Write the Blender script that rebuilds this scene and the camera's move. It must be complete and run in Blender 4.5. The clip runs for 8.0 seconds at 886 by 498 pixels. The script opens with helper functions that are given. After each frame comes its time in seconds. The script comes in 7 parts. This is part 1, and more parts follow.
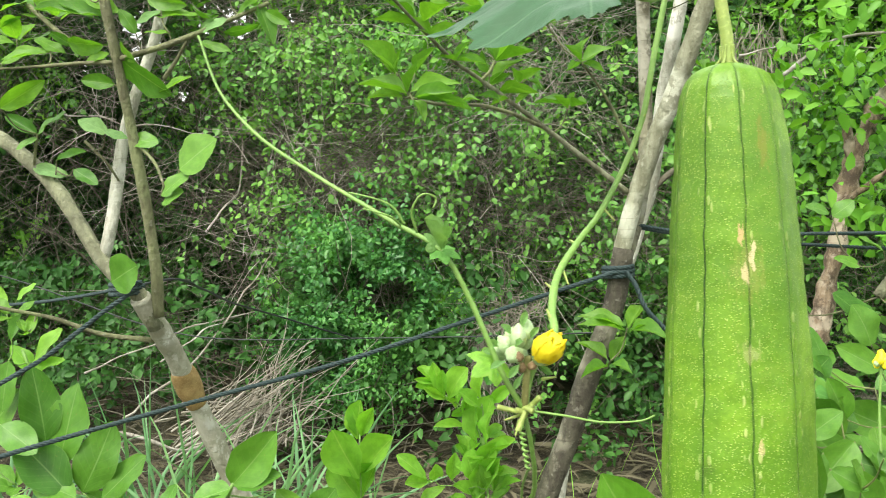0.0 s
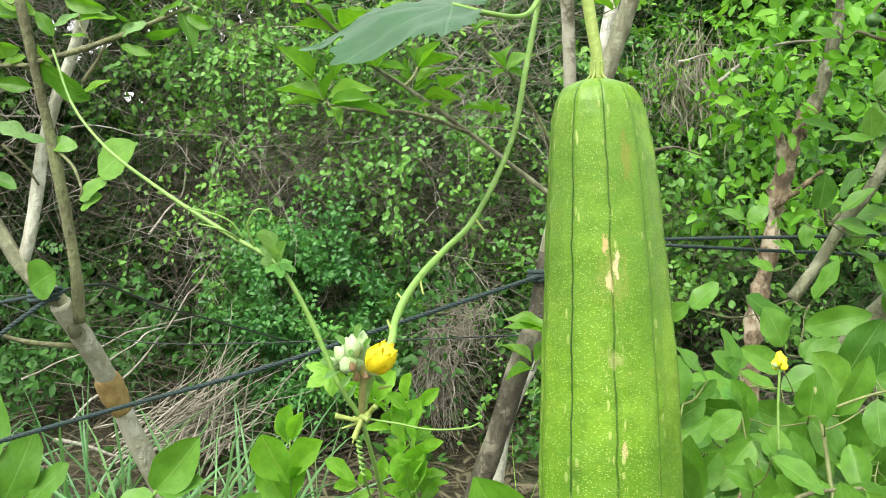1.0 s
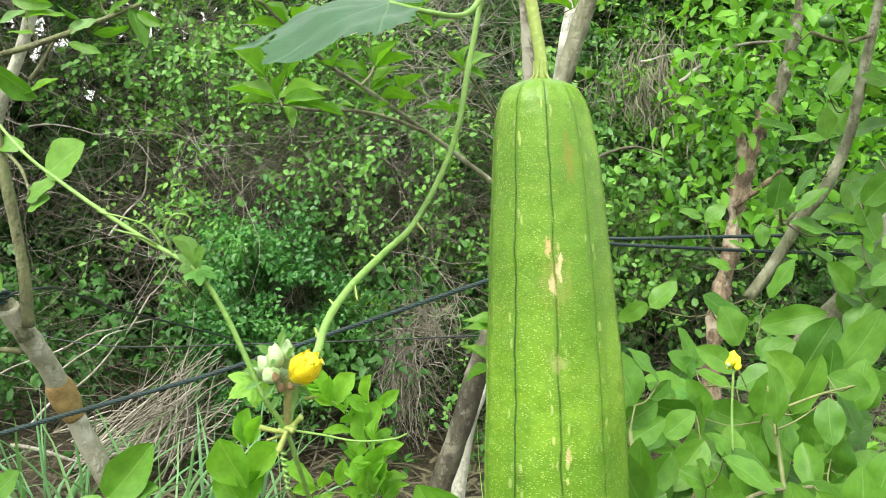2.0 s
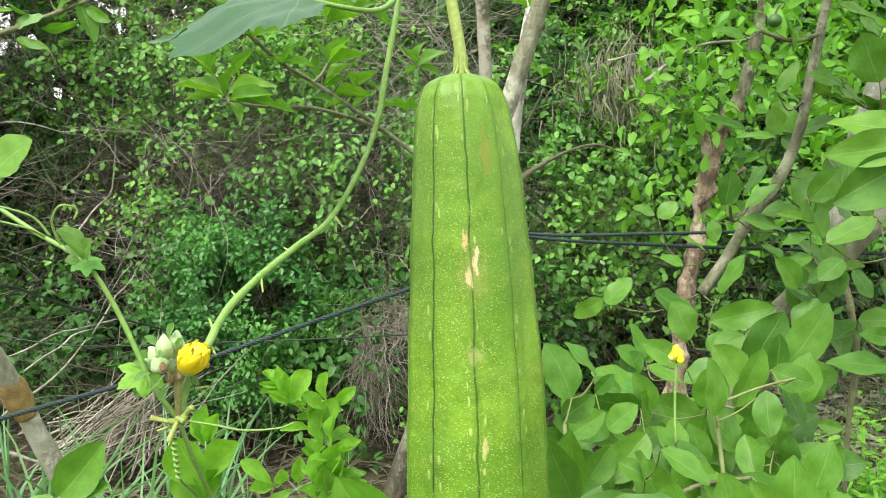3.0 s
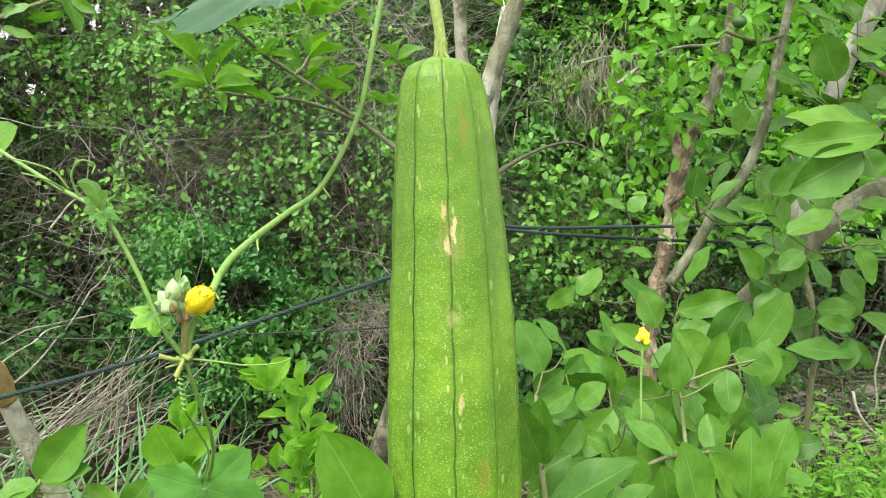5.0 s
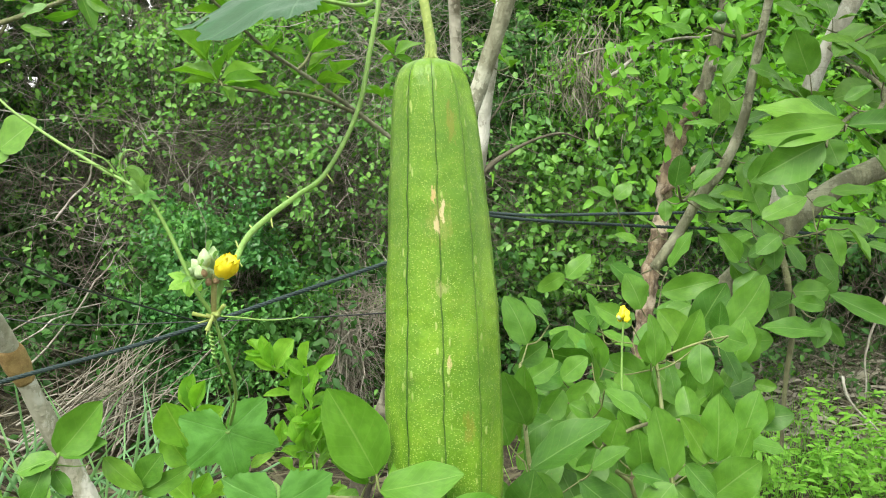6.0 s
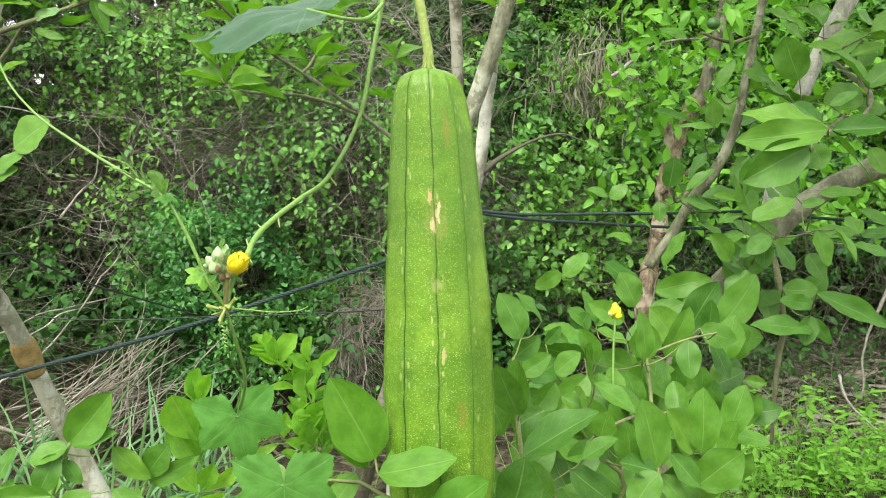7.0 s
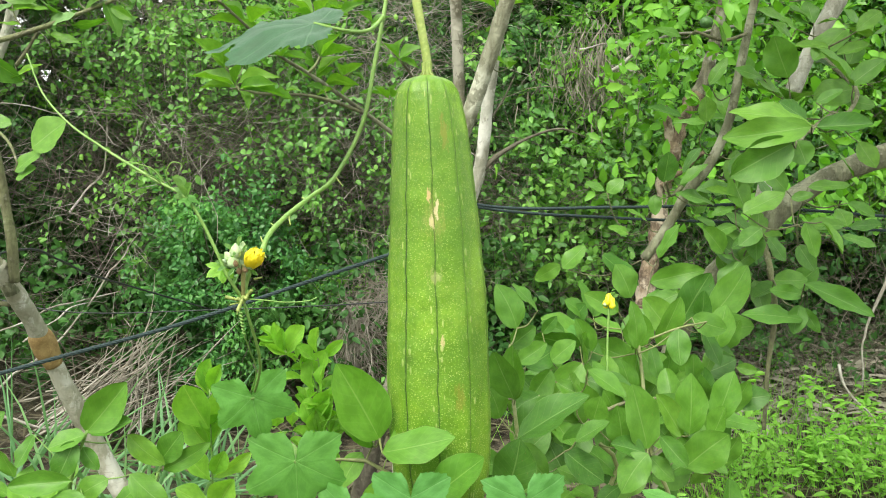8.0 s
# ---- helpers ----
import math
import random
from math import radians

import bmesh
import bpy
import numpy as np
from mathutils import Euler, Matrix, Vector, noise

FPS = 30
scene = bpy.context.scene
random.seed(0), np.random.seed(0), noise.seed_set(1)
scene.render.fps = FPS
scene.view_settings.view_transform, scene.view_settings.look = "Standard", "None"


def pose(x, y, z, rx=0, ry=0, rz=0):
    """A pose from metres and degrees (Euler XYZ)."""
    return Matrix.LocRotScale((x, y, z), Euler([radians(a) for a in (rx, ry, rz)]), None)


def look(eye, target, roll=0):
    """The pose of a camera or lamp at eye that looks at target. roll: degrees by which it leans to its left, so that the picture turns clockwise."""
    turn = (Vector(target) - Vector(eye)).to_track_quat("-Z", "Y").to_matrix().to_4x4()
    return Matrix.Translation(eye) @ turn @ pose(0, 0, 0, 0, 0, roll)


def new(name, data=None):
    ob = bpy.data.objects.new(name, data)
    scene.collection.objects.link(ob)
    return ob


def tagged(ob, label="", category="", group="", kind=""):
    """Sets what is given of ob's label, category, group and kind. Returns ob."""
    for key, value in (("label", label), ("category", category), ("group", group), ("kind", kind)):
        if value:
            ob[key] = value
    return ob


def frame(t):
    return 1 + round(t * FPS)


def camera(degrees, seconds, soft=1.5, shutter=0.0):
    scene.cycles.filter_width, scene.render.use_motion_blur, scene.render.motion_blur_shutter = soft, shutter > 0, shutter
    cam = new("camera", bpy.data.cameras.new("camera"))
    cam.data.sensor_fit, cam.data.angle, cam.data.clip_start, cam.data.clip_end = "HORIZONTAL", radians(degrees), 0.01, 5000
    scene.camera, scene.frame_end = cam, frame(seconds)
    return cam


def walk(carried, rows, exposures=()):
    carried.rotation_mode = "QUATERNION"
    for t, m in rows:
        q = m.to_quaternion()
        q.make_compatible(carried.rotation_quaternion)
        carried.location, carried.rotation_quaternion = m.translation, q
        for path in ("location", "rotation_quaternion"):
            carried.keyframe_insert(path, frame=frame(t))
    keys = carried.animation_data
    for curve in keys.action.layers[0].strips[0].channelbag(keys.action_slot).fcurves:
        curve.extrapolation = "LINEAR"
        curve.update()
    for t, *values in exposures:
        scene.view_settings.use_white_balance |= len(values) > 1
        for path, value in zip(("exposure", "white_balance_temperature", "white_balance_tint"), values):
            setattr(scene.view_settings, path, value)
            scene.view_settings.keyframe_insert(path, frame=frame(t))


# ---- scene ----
cam = camera(55.4, 8.0, soft=1.0, shutter=0.25)
PATH = [
    (0.0, pose(-0.1125, -0.5381, 1.3200, 87.38, 0.41, 7.98)),
    (0.5, pose(-0.0815, -0.5406, 1.3279, 87.37, 0.36, 6.43)),
    (1.0, pose(-0.0578, -0.5434, 1.3255, 87.46, 0.37, 5.01)),
    (1.5, pose(-0.0657, -0.5373, 1.3284, 87.38, 0.62, 3.52)),
    (2.0, pose(-0.0405, -0.5311, 1.3275, 87.39, 0.52, 2.89)),
    (3.5, pose(0.0019, -0.5367, 1.3214, 87.24, 0.50, 0.40)),
    (4.0, pose(-0.0088, -0.5399, 1.3179, 87.23, 0.23, -0.24)),
    (5.5, pose(-0.0021, -0.6158, 1.2974, 87.56, 0.13, -0.41)),
    (6.0, pose(0.0024, -0.6587, 1.2965, 86.88, 0.28, -0.41)),
    (6.5, pose(0.0111, -0.6772, 1.2986, 86.85, 0.29, -0.20)),
    (7.0, pose(0.0084, -0.7037, 1.2998, 86.73, -0.01, -0.19)),
    (7.5, pose(0.0079, -0.7390, 1.2961, 86.40, 0.31, -0.16)),
    (8.0, pose(0.0144, -0.7590, 1.3050, 86.22, 0.29, 0.13)),
]
walk(cam, PATH, exposures=((0.0, 1.0), (2.0, 1.02), (3.5, 0.9), (8.0, 0.88)))

# ---- light: a bright overcast sky ----
world = bpy.data.worlds.new("overcast_sky")
scene.world = world
world.use_nodes = True
wt = world.node_tree
sky = wt.nodes.new("ShaderNodeTexSky")
sky.sky_type, sky.sun_disc = "NISHITA", False
sky.sun_elevation, sky.sun_rotation = radians(54), radians(202)
sky.dust_density, sky.air_density = 4.0, 1.0
soft_white = wt.nodes.new("ShaderNodeMix")
soft_white.data_type = "RGBA"
soft_white.inputs[0].default_value = 0.55
soft_white.inputs[7].default_value = (11.4, 11.3, 10.2, 1)
wt.links.new(sky.outputs[0], soft_white.inputs[6])
wt.links.new(soft_white.outputs[2], wt.nodes["Background"].inputs[0])
wt.nodes["Background"].inputs[1].default_value = 0.15
sun = new("sun", bpy.data.lights.new("sun", "SUN"))
sun.data.energy, sun.data.angle, sun.data.color = 2.3, radians(25), (1.0, 0.96, 0.88)
sun.matrix_world = look((-1.1, -2.7, 4.0), (0, 0, 0))


# ---- materials ----
class Nodes:
    """A short way to write node materials."""

    def __init__(self, name):
        self.mat = bpy.data.materials.new(name)
        self.mat.use_nodes = True
        self.tree = self.mat.node_tree
        self.bsdf = self.tree.nodes["Principled BSDF"]
        self.out = self.tree.nodes["Material Output"]

    def add(self, kind):
        return self.tree.nodes.new("ShaderNode" + kind)

    def link(self, a, b):
        self.tree.links.new(a, b)

    def feed(self, socket, value):
        if isinstance(value, bpy.types.NodeSocket):
            self.link(value, socket)
        else:
            socket.default_value = value

    def math(self, op, a, b=0.0, c=0.0, clamp=False):
        n = self.add("Math")
        n.operation, n.use_clamp = op, clamp
        for s, v in zip(n.inputs, (a, b, c)):
            self.feed(s, v)
        return n.outputs[0]

    def mix(self, fac, a, b, blend="MIX"):
        n = self.add("Mix")
        n.data_type, n.blend_type = "RGBA", blend
        for i, v in ((0, fac), (6, a), (7, b)):
            self.feed(n.inputs[i], v if not isinstance(v, tuple) or len(v) == 4 else (*v, 1))
        return n.outputs[2]

    def coords(self, which="Object", scale=(1, 1, 1)):
        tc = self.add("TexCoord")
        mp = self.add("Mapping")
        mp.inputs["Scale"].default_value = scale
        self.link(tc.outputs[which], mp.inputs["Vector"])
        return mp.outputs[0]

    def noise(self, vec, scale, detail=4.0, rough=0.6):
        n = self.add("TexNoise")
        self.link(vec, n.inputs["Vector"])
        n.inputs["Scale"].default_value, n.inputs["Detail"].default_value, n.inputs["Roughness"].default_value = scale, detail, rough
        return n.outputs["Fac"]

    def step(self, x, lo, hi):
        n = self.add("MapRange")
        n.interpolation_type = "SMOOTHSTEP"
        for s, v in zip(n.inputs, (x, lo, hi, 0.0, 1.0)):
            self.feed(s, v)
        return n.outputs[0]

    def bump(self, height, strength, distance):
        n = self.add("Bump")
        n.inputs["Strength"].default_value, n.inputs["Distance"].default_value = strength, distance
        self.link(height, n.inputs["Height"])
        self.link(n.outputs[0], self.bsdf.inputs["Normal"])

    def random(self, island=False):
        if island:
            return self.add("NewGeometry").outputs["Random Per Island"]
        return self.add("ObjectInfo").outputs["Random"]

    def ramp(self, fac, colours):
        n = self.add("ValToRGB")
        el = n.color_ramp.elements
        while len(el) < len(colours):
            el.new(0.5)
        for i, c in enumerate(colours):
            el[i].position = i / (len(colours) - 1)
            el[i].color = (*c, 1)
        self.feed(n.inputs[0], fac)
        return n.outputs[0]


def leaf_material(name, colours, vein=None, rough=0.42, glow=0.35, island=False, spots=0.0, specular=0.4, rib_edge=True):
    """Leaf blade: colour by leaf, blotches, veins from the blade's own coordinates, light coming through."""
    k = Nodes(name)
    vec = k.coords("Object")
    fac = k.random(island)
    if island:
        drift = k.step(k.noise(vec, 1.7, 3.0), 0.32, 0.68)
        fac = k.math("ADD", k.math("MULTIPLY", fac, 0.5), k.math("MULTIPLY", drift, 0.5))
    col = k.ramp(fac, colours)
    if island:
        blotch = k.noise(vec, 6.0, 2.0)
    else:
        blotch = k.noise(k.coords("UV"), 5.0, 4.0)
    dark = k.mix(1.0, col, (0.78, 0.82, 0.76), "MULTIPLY")
    col = k.mix(k.step(blotch, 0.35, 0.65), dark, col)
    if vein:
        sep = k.add("SeparateXYZ")
        k.link(k.coords("UV"), sep.inputs[0])
        off = k.math("ABSOLUTE", k.math("SUBTRACT", sep.outputs[1], 0.5))
        rim = k.math("MULTIPLY", k.step(off, 0.478, 0.492), 0.22)
        mid = k.math("SUBTRACT", 1.0, k.step(off, 0.006, 0.026))
        ribs = k.math("ABSOLUTE", k.math("SUBTRACT", k.math("FRACT", k.math("SUBTRACT", k.math("MULTIPLY", sep.outputs[0], 8.0), k.math("MULTIPLY", off, 4.5))), 0.5))
        ribs = k.math("SUBTRACT", 1.0, k.step(ribs, 0.02, 0.10))
        both = k.math("MAXIMUM", k.math("MULTIPLY", mid, 0.42), k.math("MULTIPLY", ribs, 0.07))
        col = k.mix(k.math("MAXIMUM", both, rim if rib_edge else 0.0), col, vein)
        fine = k.noise(k.coords("UV"), 55.0, 3.0)
        k.bump(k.math("ADD", k.math("MULTIPLY", both, -0.6), k.math("MULTIPLY", fine, 0.3)), 0.35, 0.002)
    if spots:
        s = k.noise(k.coords("UV"), 18.0, 2.0)
        k_mask = k.math("MULTIPLY", k.step(s, 0.66, 0.72), spots)
        col = k.mix(k_mask, col, (0.22, 0.16, 0.05))
    k.feed(k.bsdf.inputs["Base Color"], col)
    k.bsdf.inputs["Roughness"].default_value = rough
    k.bsdf.inputs["Specular IOR Level"].default_value = specular
    tr = k.add("BsdfTranslucent")
    k.feed(tr.inputs["Color"], k.mix(1.0, col, (1.25, 1.35, 0.5), "MULTIPLY"))
    ms = k.add("MixShader")
    ms.inputs[0].default_value = glow
    k.link(k.bsdf.outputs[0], ms.inputs[1])
    k.link(tr.outputs[0], ms.inputs[2])
    k.link(ms.outputs[0], k.out.inputs[0])
    return k.mat


def bark_material(name, pale, dark, patch, stretch=(1, 1, 0.25), scale=22.0, island=False):
    k = Nodes(name)
    vec = k.coords("Object", stretch)
    n1, n2 = k.noise(vec, scale, 6.0, 0.65), k.noise(k.coords("Object"), 7.0, 3.0)
    n3 = k.noise(k.coords("Object"), 90.0, 3.0)
    col = k.mix(k.step(n1, 0.35, 0.65), dark, pale)
    col = k.mix(k.step(n2, 0.52, 0.62), col, patch)
    col = k.mix(k.math("MULTIPLY", k.step(n3, 0.58, 0.72), 0.22), col, (0.45, 0.45, 0.38))
    if island:
        col = k.mix(0.6, col, k.ramp(k.random(True), [dark, pale, patch]))
    else:
        stain = k.noise(k.coords("Object", (1, 1, 0.6)), 34.0, 5.0, 0.7)
        ring = k.noise(k.coords("Object", (0.4, 0.4, 5.0)), 30.0, 3.0)
        col = k.mix(k.math("MULTIPLY", k.step(stain, 0.54, 0.60), 0.65), col, dark)
        col = k.mix(k.math("MULTIPLY", k.step(ring, 0.60, 0.68), 0.40), col, dark)
        col = k.mix(k.math("MULTIPLY", k.step(stain, 0.42, 0.36), 0.45), col, patch)
    k.feed(k.bsdf.inputs["Base Color"], col)
    k.bsdf.inputs["Roughness"].default_value = 0.85
    k.bump(k.math("ADD", n1, k.math("MULTIPLY", n3, 0.6)), 0.9, 0.008)
    return k.mat


def plain_material(name, a, b, scale, rough=0.6, bump=0.2, dist=0.002, glow=0.0, stretch=(1, 1, 1)):
    k = Nodes(name)
    vec = k.coords("Object", stretch)
    n1, n2 = k.noise(vec, scale, 4.0), k.noise(vec, scale * 6, 3.0)
    col = k.mix(k.step(n1, 0.3, 0.7), a, b)
    col = k.mix(k.math("MULTIPLY", k.step(n2, 0.5, 0.7), 0.3), col, tuple(min(1, c * 1.5 + 0.02) for c in b))
    k.feed(k.bsdf.inputs["Base Color"], col)
    k.bsdf.inputs["Roughness"].default_value = rough
    k.bump(k.math("ADD", n1, k.math("MULTIPLY", n2, 0.5)), bump, dist)
    if glow:
        k.bsdf.inputs["Subsurface Weight"].default_value = glow
        k.bsdf.inputs["Subsurface Radius"].default_value = (0.004, 0.004, 0.001)
    return k.mat


def gourd_material():
    """Green rind: ten dark seams, pale warts in rows, dry scars, blotches."""
    k = Nodes("gourd_rind")
    uv = k.coords("UV")
    sep = k.add("SeparateXYZ")
    k.link(uv, sep.inputs[0])
    u, v = sep.outputs[0], sep.outputs[1]
    body = k.coords("Object")
    big = k.noise(body, 14.0, 3.0)
    mid = k.noise(body, 60.0, 4.0)
    speck = k.noise(body, 420.0, 3.0)
    wob = k.math("MULTIPLY", k.math("SUBTRACT", k.noise(body, 45.0, 2.0), 0.5), 0.012)
    along = k.noise(k.coords("UV", (2, 9, 1)), 3.0, 2.0)
    col = k.mix(k.step(big, 0.35, 0.65), (0.088, 0.205, 0.011), (0.152, 0.300, 0.018))
    col = k.mix(k.math("MULTIPLY", k.step(mid, 0.42, 0.62), 0.55), col, (0.078, 0.185, 0.010))
    col = k.mix(k.math("MULTIPLY", k.step(speck, 0.52, 0.70), 0.45), col, (0.20, 0.36, 0.04))
    col = k.mix(k.math("MULTIPLY", k.step(speck, 0.48, 0.32), 0.35), col, (0.075, 0.18, 0.012))
    # yellower belly and paler shoulder
    col = k.mix(k.math("MULTIPLY", k.step(v, 0.95, 1.0), 0.10), col, (0.11, 0.23, 0.03))
    col = k.mix(k.math("MULTIPLY", k.step(along, 0.5, 0.75), 0.35), col, (0.20, 0.31, 0.03))
    # warts: many fine ones, and long pale ones in rows
    def warts(scale, stretch, lo, hi):
        vo = k.add("TexVoronoi")
        k.link(k.coords("UV", stretch), vo.inputs["Vector"])
        vo.inputs["Scale"].default_value = scale
        vo.inputs["Randomness"].default_value = 0.95
        return k.math("SUBTRACT", 1.0, k.step(vo.outputs["Distance"], lo, hi)), vo.outputs["Color"]
    fine, _ = warts(1.0, (150, 290, 1), 0.12, 0.38)
    fine = k.math("MULTIPLY", fine, k.step(k.noise(uv, 40.0, 2.0), 0.22, 0.52))
    long_ones, _ = warts(1.0, (50, 30, 1), 0.18, 0.30)
    cell = k.math("ABSOLUTE", k.math("SUBTRACT", k.math("FRACT", k.math("MULTIPLY", k.math("ADD", u, wob), 10.0)), 0.5))
    fade = k.step(v, 1.0, 0.96)
    row = k.math("SUBTRACT", 1.0, k.step(k.math("ABSOLUTE", k.math("SUBTRACT", cell, 0.12)), 0.05, 0.10))
    long_ones = k.math("MULTIPLY", long_ones, row)
    fine = k.math("MULTIPLY", fine, fade)
    col = k.mix(k.math("MULTIPLY", fine, 0.52), col, (0.46, 0.56, 0.15))
    col = k.mix(k.math("MULTIPLY", k.math("MULTIPLY", long_ones, fade), 0.7), col, (0.42, 0.50, 0.16))
    def near(c, w):
        return k.math("SUBTRACT", 1.0, k.step(k.math("ABSOLUTE", k.math("SUBTRACT", u, c)), w, w * 2.0))
    weight = k.math("ADD", 0.38, k.math("ADD", k.math("MULTIPLY", near(0.65, 0.022), 0.62), k.math("MULTIPLY", near(0.75, 0.022), 0.35)))
    gap = k.math("MULTIPLY", k.step(k.noise(k.coords("UV", (10, 70, 1)), 1.0, 4.0, 0.7), 0.28, 0.46), weight)
    # darker panels along the rind, painted for the shading of its ridges
    facet_shade = k.noise(k.coords("UV", (9, 1.6, 1)), 1.0, 2.0)
    col = k.mix(k.math("MULTIPLY", k.step(facet_shade, 0.55, 0.40), 0.35), col, (0.065, 0.165, 0.012))
    seam = k.math("MULTIPLY", k.math("SUBTRACT", 1.0, k.step(cell, 0.007, 0.028)), gap)
    side = k.math("MULTIPLY", k.math("SUBTRACT", 1.0, k.step(cell, 0.03, 0.16)), 0.35)
    col = k.mix(side, col, (0.07, 0.16, 0.012))
    col = k.mix(k.math("MULTIPLY", seam, 0.9), col, (0.014, 0.05, 0.008))
    # dry scars
    def spot(cu, cv, ru, rv, noise_scale, lo, hi):
        du = k.math("DIVIDE", k.math("SUBTRACT", u, cu), ru)
        dv = k.math("DIVIDE", k.math("SUBTRACT", v, cv), rv)
        r = k.math("SQRT", k.math("ADD", k.math("MULTIPLY", du, du), k.math("MULTIPLY", dv, dv)))
        n = k.noise(k.coords("UV", (1.9, 1.2, 1)), noise_scale, 5.0, 0.7)
        return k.math("SUBTRACT", 1.0, k.step(k.math("ADD", r, k.math("MULTIPLY", k.math("SUBTRACT", n, 0.5), 3.2)), lo, hi))
    for cu, cv, ru, rv, paint, amount, lo, hi in (
            (0.762, 0.708, 0.014, 0.040, (0.62, 0.52, 0.33), 0.95, 0.35, 0.62),
            (0.736, 0.735, 0.012, 0.032, (0.48, 0.34, 0.16), 0.9, 0.35, 0.65),
            (0.742, 0.680, 0.015, 0.026, (0.58, 0.48, 0.28), 0.9, 0.35, 0.65),
            (0.750, 0.690, 0.050, 0.060, (0.24, 0.25, 0.06), 0.4, 0.3, 1.0),
            (0.808, 0.870, 0.022, 0.050, (0.23, 0.18, 0.035), 0.45, 0.3, 1.0),
            (0.815, 0.310, 0.020, 0.040, (0.22, 0.18, 0.03), 0.45, 0.3, 1.0),
            (0.765, 0.430, 0.008, 0.016, (0.5, 0.40, 0.20), 0.7, 0.5, 0.8),
            (0.745, 0.565, 0.03, 0.02, (0.30, 0.32, 0.12), 0.5, 0.3, 0.9),
            (0.66, 0.39, 0.018, 0.014, (0.05, 0.10, 0.01), 0.6, 0.3, 0.9)):
        m = spot(cu, cv, ru, rv, 42.0, lo, hi)
        col = k.mix(k.math("MULTIPLY", m, amount), col, paint)
    k.feed(k.bsdf.inputs["Base Color"], col)
    k.bsdf.inputs["Roughness"].default_value = 0.44
    k.bsdf.inputs["Specular IOR Level"].default_value = 0.32
    k.bsdf.inputs["Subsurface Weight"].default_value = 0.12
    k.bsdf.inputs["Subsurface Radius"].default_value = (0.004, 0.006, 0.001)
    h = k.math("ADD", k.math("MULTIPLY", fine, 0.4), k.math("MULTIPLY", long_ones, 0.5))
    h = k.math("SUBTRACT", h, k.math("MULTIPLY", seam, 0.9))
    h = k.math("ADD", h, k.math("MULTIPLY", mid, 0.5))
    k.bump(h, 0.7, 0.0014)
    return k.mat


def ground_material():
    k = Nodes("leaf_litter_soil")
    vec = k.coords("Object")
    n1, n2, n3 = k.noise(vec, 1.3, 4.0), k.noise(vec, 14.0, 5.0, 0.7), k.noise(k.coords("Object", (1, 3, 1)), 60.0, 4.0)
    col = k.mix(k.step(n2, 0.35, 0.65), (0.024, 0.020, 0.010), (0.070, 0.060, 0.032))
    col = k.mix(k.step(n3, 0.52, 0.66), col, (0.16, 0.142, 0.088))
    col = k.mix(k.math("MULTIPLY", k.step(n1, 0.5, 0.65), 0.5), col, (0.05, 0.085, 0.018))
    k.feed(k.bsdf.inputs["Base Color"], col)
    k.bsdf.inputs["Roughness"].default_value = 0.95
    k.bump(k.math("ADD", n2, n3), 0.8, 0.03)
    return k.mat


RIND = gourd_material()
LEAF = leaf_material("oval_leaf", [(0.050, 0.158, 0.016), (0.078, 0.212, 0.021), (0.112, 0.275, 0.028), (0.080, 0.222, 0.023), (0.138, 0.305, 0.033)], (0.22, 0.36, 0.12), rough=0.46, glow=0.26, spots=0.30, specular=0.40)
FRESH = leaf_material("fresh_leaf", [(0.092, 0.255, 0.024), (0.125, 0.310, 0.030), (0.160, 0.365, 0.038)], (0.26, 0.43, 0.12), rough=0.5, glow=0.4, spots=0.15, specular=0.32)
TREE_LEAF = leaf_material("tree_leaf", [(0.075, 0.21, 0.020), (0.115, 0.285, 0.026), (0.165, 0.36, 0.034), (0.14, 0.32, 0.03)], (0.28, 0.45, 0.11), rough=0.42, glow=0.50, spots=0.35)
YOUNG = leaf_material("young_leaf", [(0.19, 0.44, 0.045), (0.26, 0.52, 0.064), (0.165, 0.40, 0.04)], (0.38, 0.54, 0.13), rough=0.42, glow=0.42)
LOBED = leaf_material("gourd_leaf", [(0.095, 0.290, 0.070), (0.130, 0.355, 0.068)], (0.20, 0.40, 0.15), rough=0.55, glow=0.35, rib_edge=False)
BLUISH = leaf_material("gourd_leaf_dull", [(0.026, 0.092, 0.036), (0.032, 0.105, 0.040)], (0.10, 0.20, 0.10), rough=0.42, glow=0.2, rib_edge=False, specular=0.38)
WARM = leaf_material("gourd_leaf_warm", [(0.095, 0.28, 0.045), (0.115, 0.31, 0.05)], (0.20, 0.40, 0.12), rough=0.6, glow=0.3, rib_edge=False)
PALE_LEAF = leaf_material("woolly_leaf", [(0.17, 0.34, 0.11), (0.21, 0.38, 0.14)], (0.30, 0.45, 0.2), rough=0.7, glow=0.4)
VINE_GREEN = plain_material("vine_green", (0.125, 0.25, 0.045), (0.18, 0.32, 0.07), 40.0, 0.55, 0.3, glow=0.1)
PALE_STEM = plain_material("pale_gourd_stalk", (0.21, 0.30, 0.06), (0.31, 0.38, 0.10), 50.0, 0.5, 0.3, glow=0.1)
BUD = plain_material("bud_green", (0.26, 0.39, 0.16), (0.40, 0.52, 0.29), 90.0, 0.6, 0.4, glow=0.1)
PETAL = plain_material("petal_yellow", (0.88, 0.74, 0.012), (0.95, 0.85, 0.03), 120.0, 0.5, 0.3, glow=0.2)
PEDUNCLE = plain_material("brown_green_stalk", (0.17, 0.17, 0.05), (0.25, 0.26, 0.08), 90.0, 0.7, 0.4)
WITHERED = plain_material("withered_petal", (0.20, 0.13, 0.06), (0.31, 0.23, 0.12), 120.0, 0.8, 0.5)
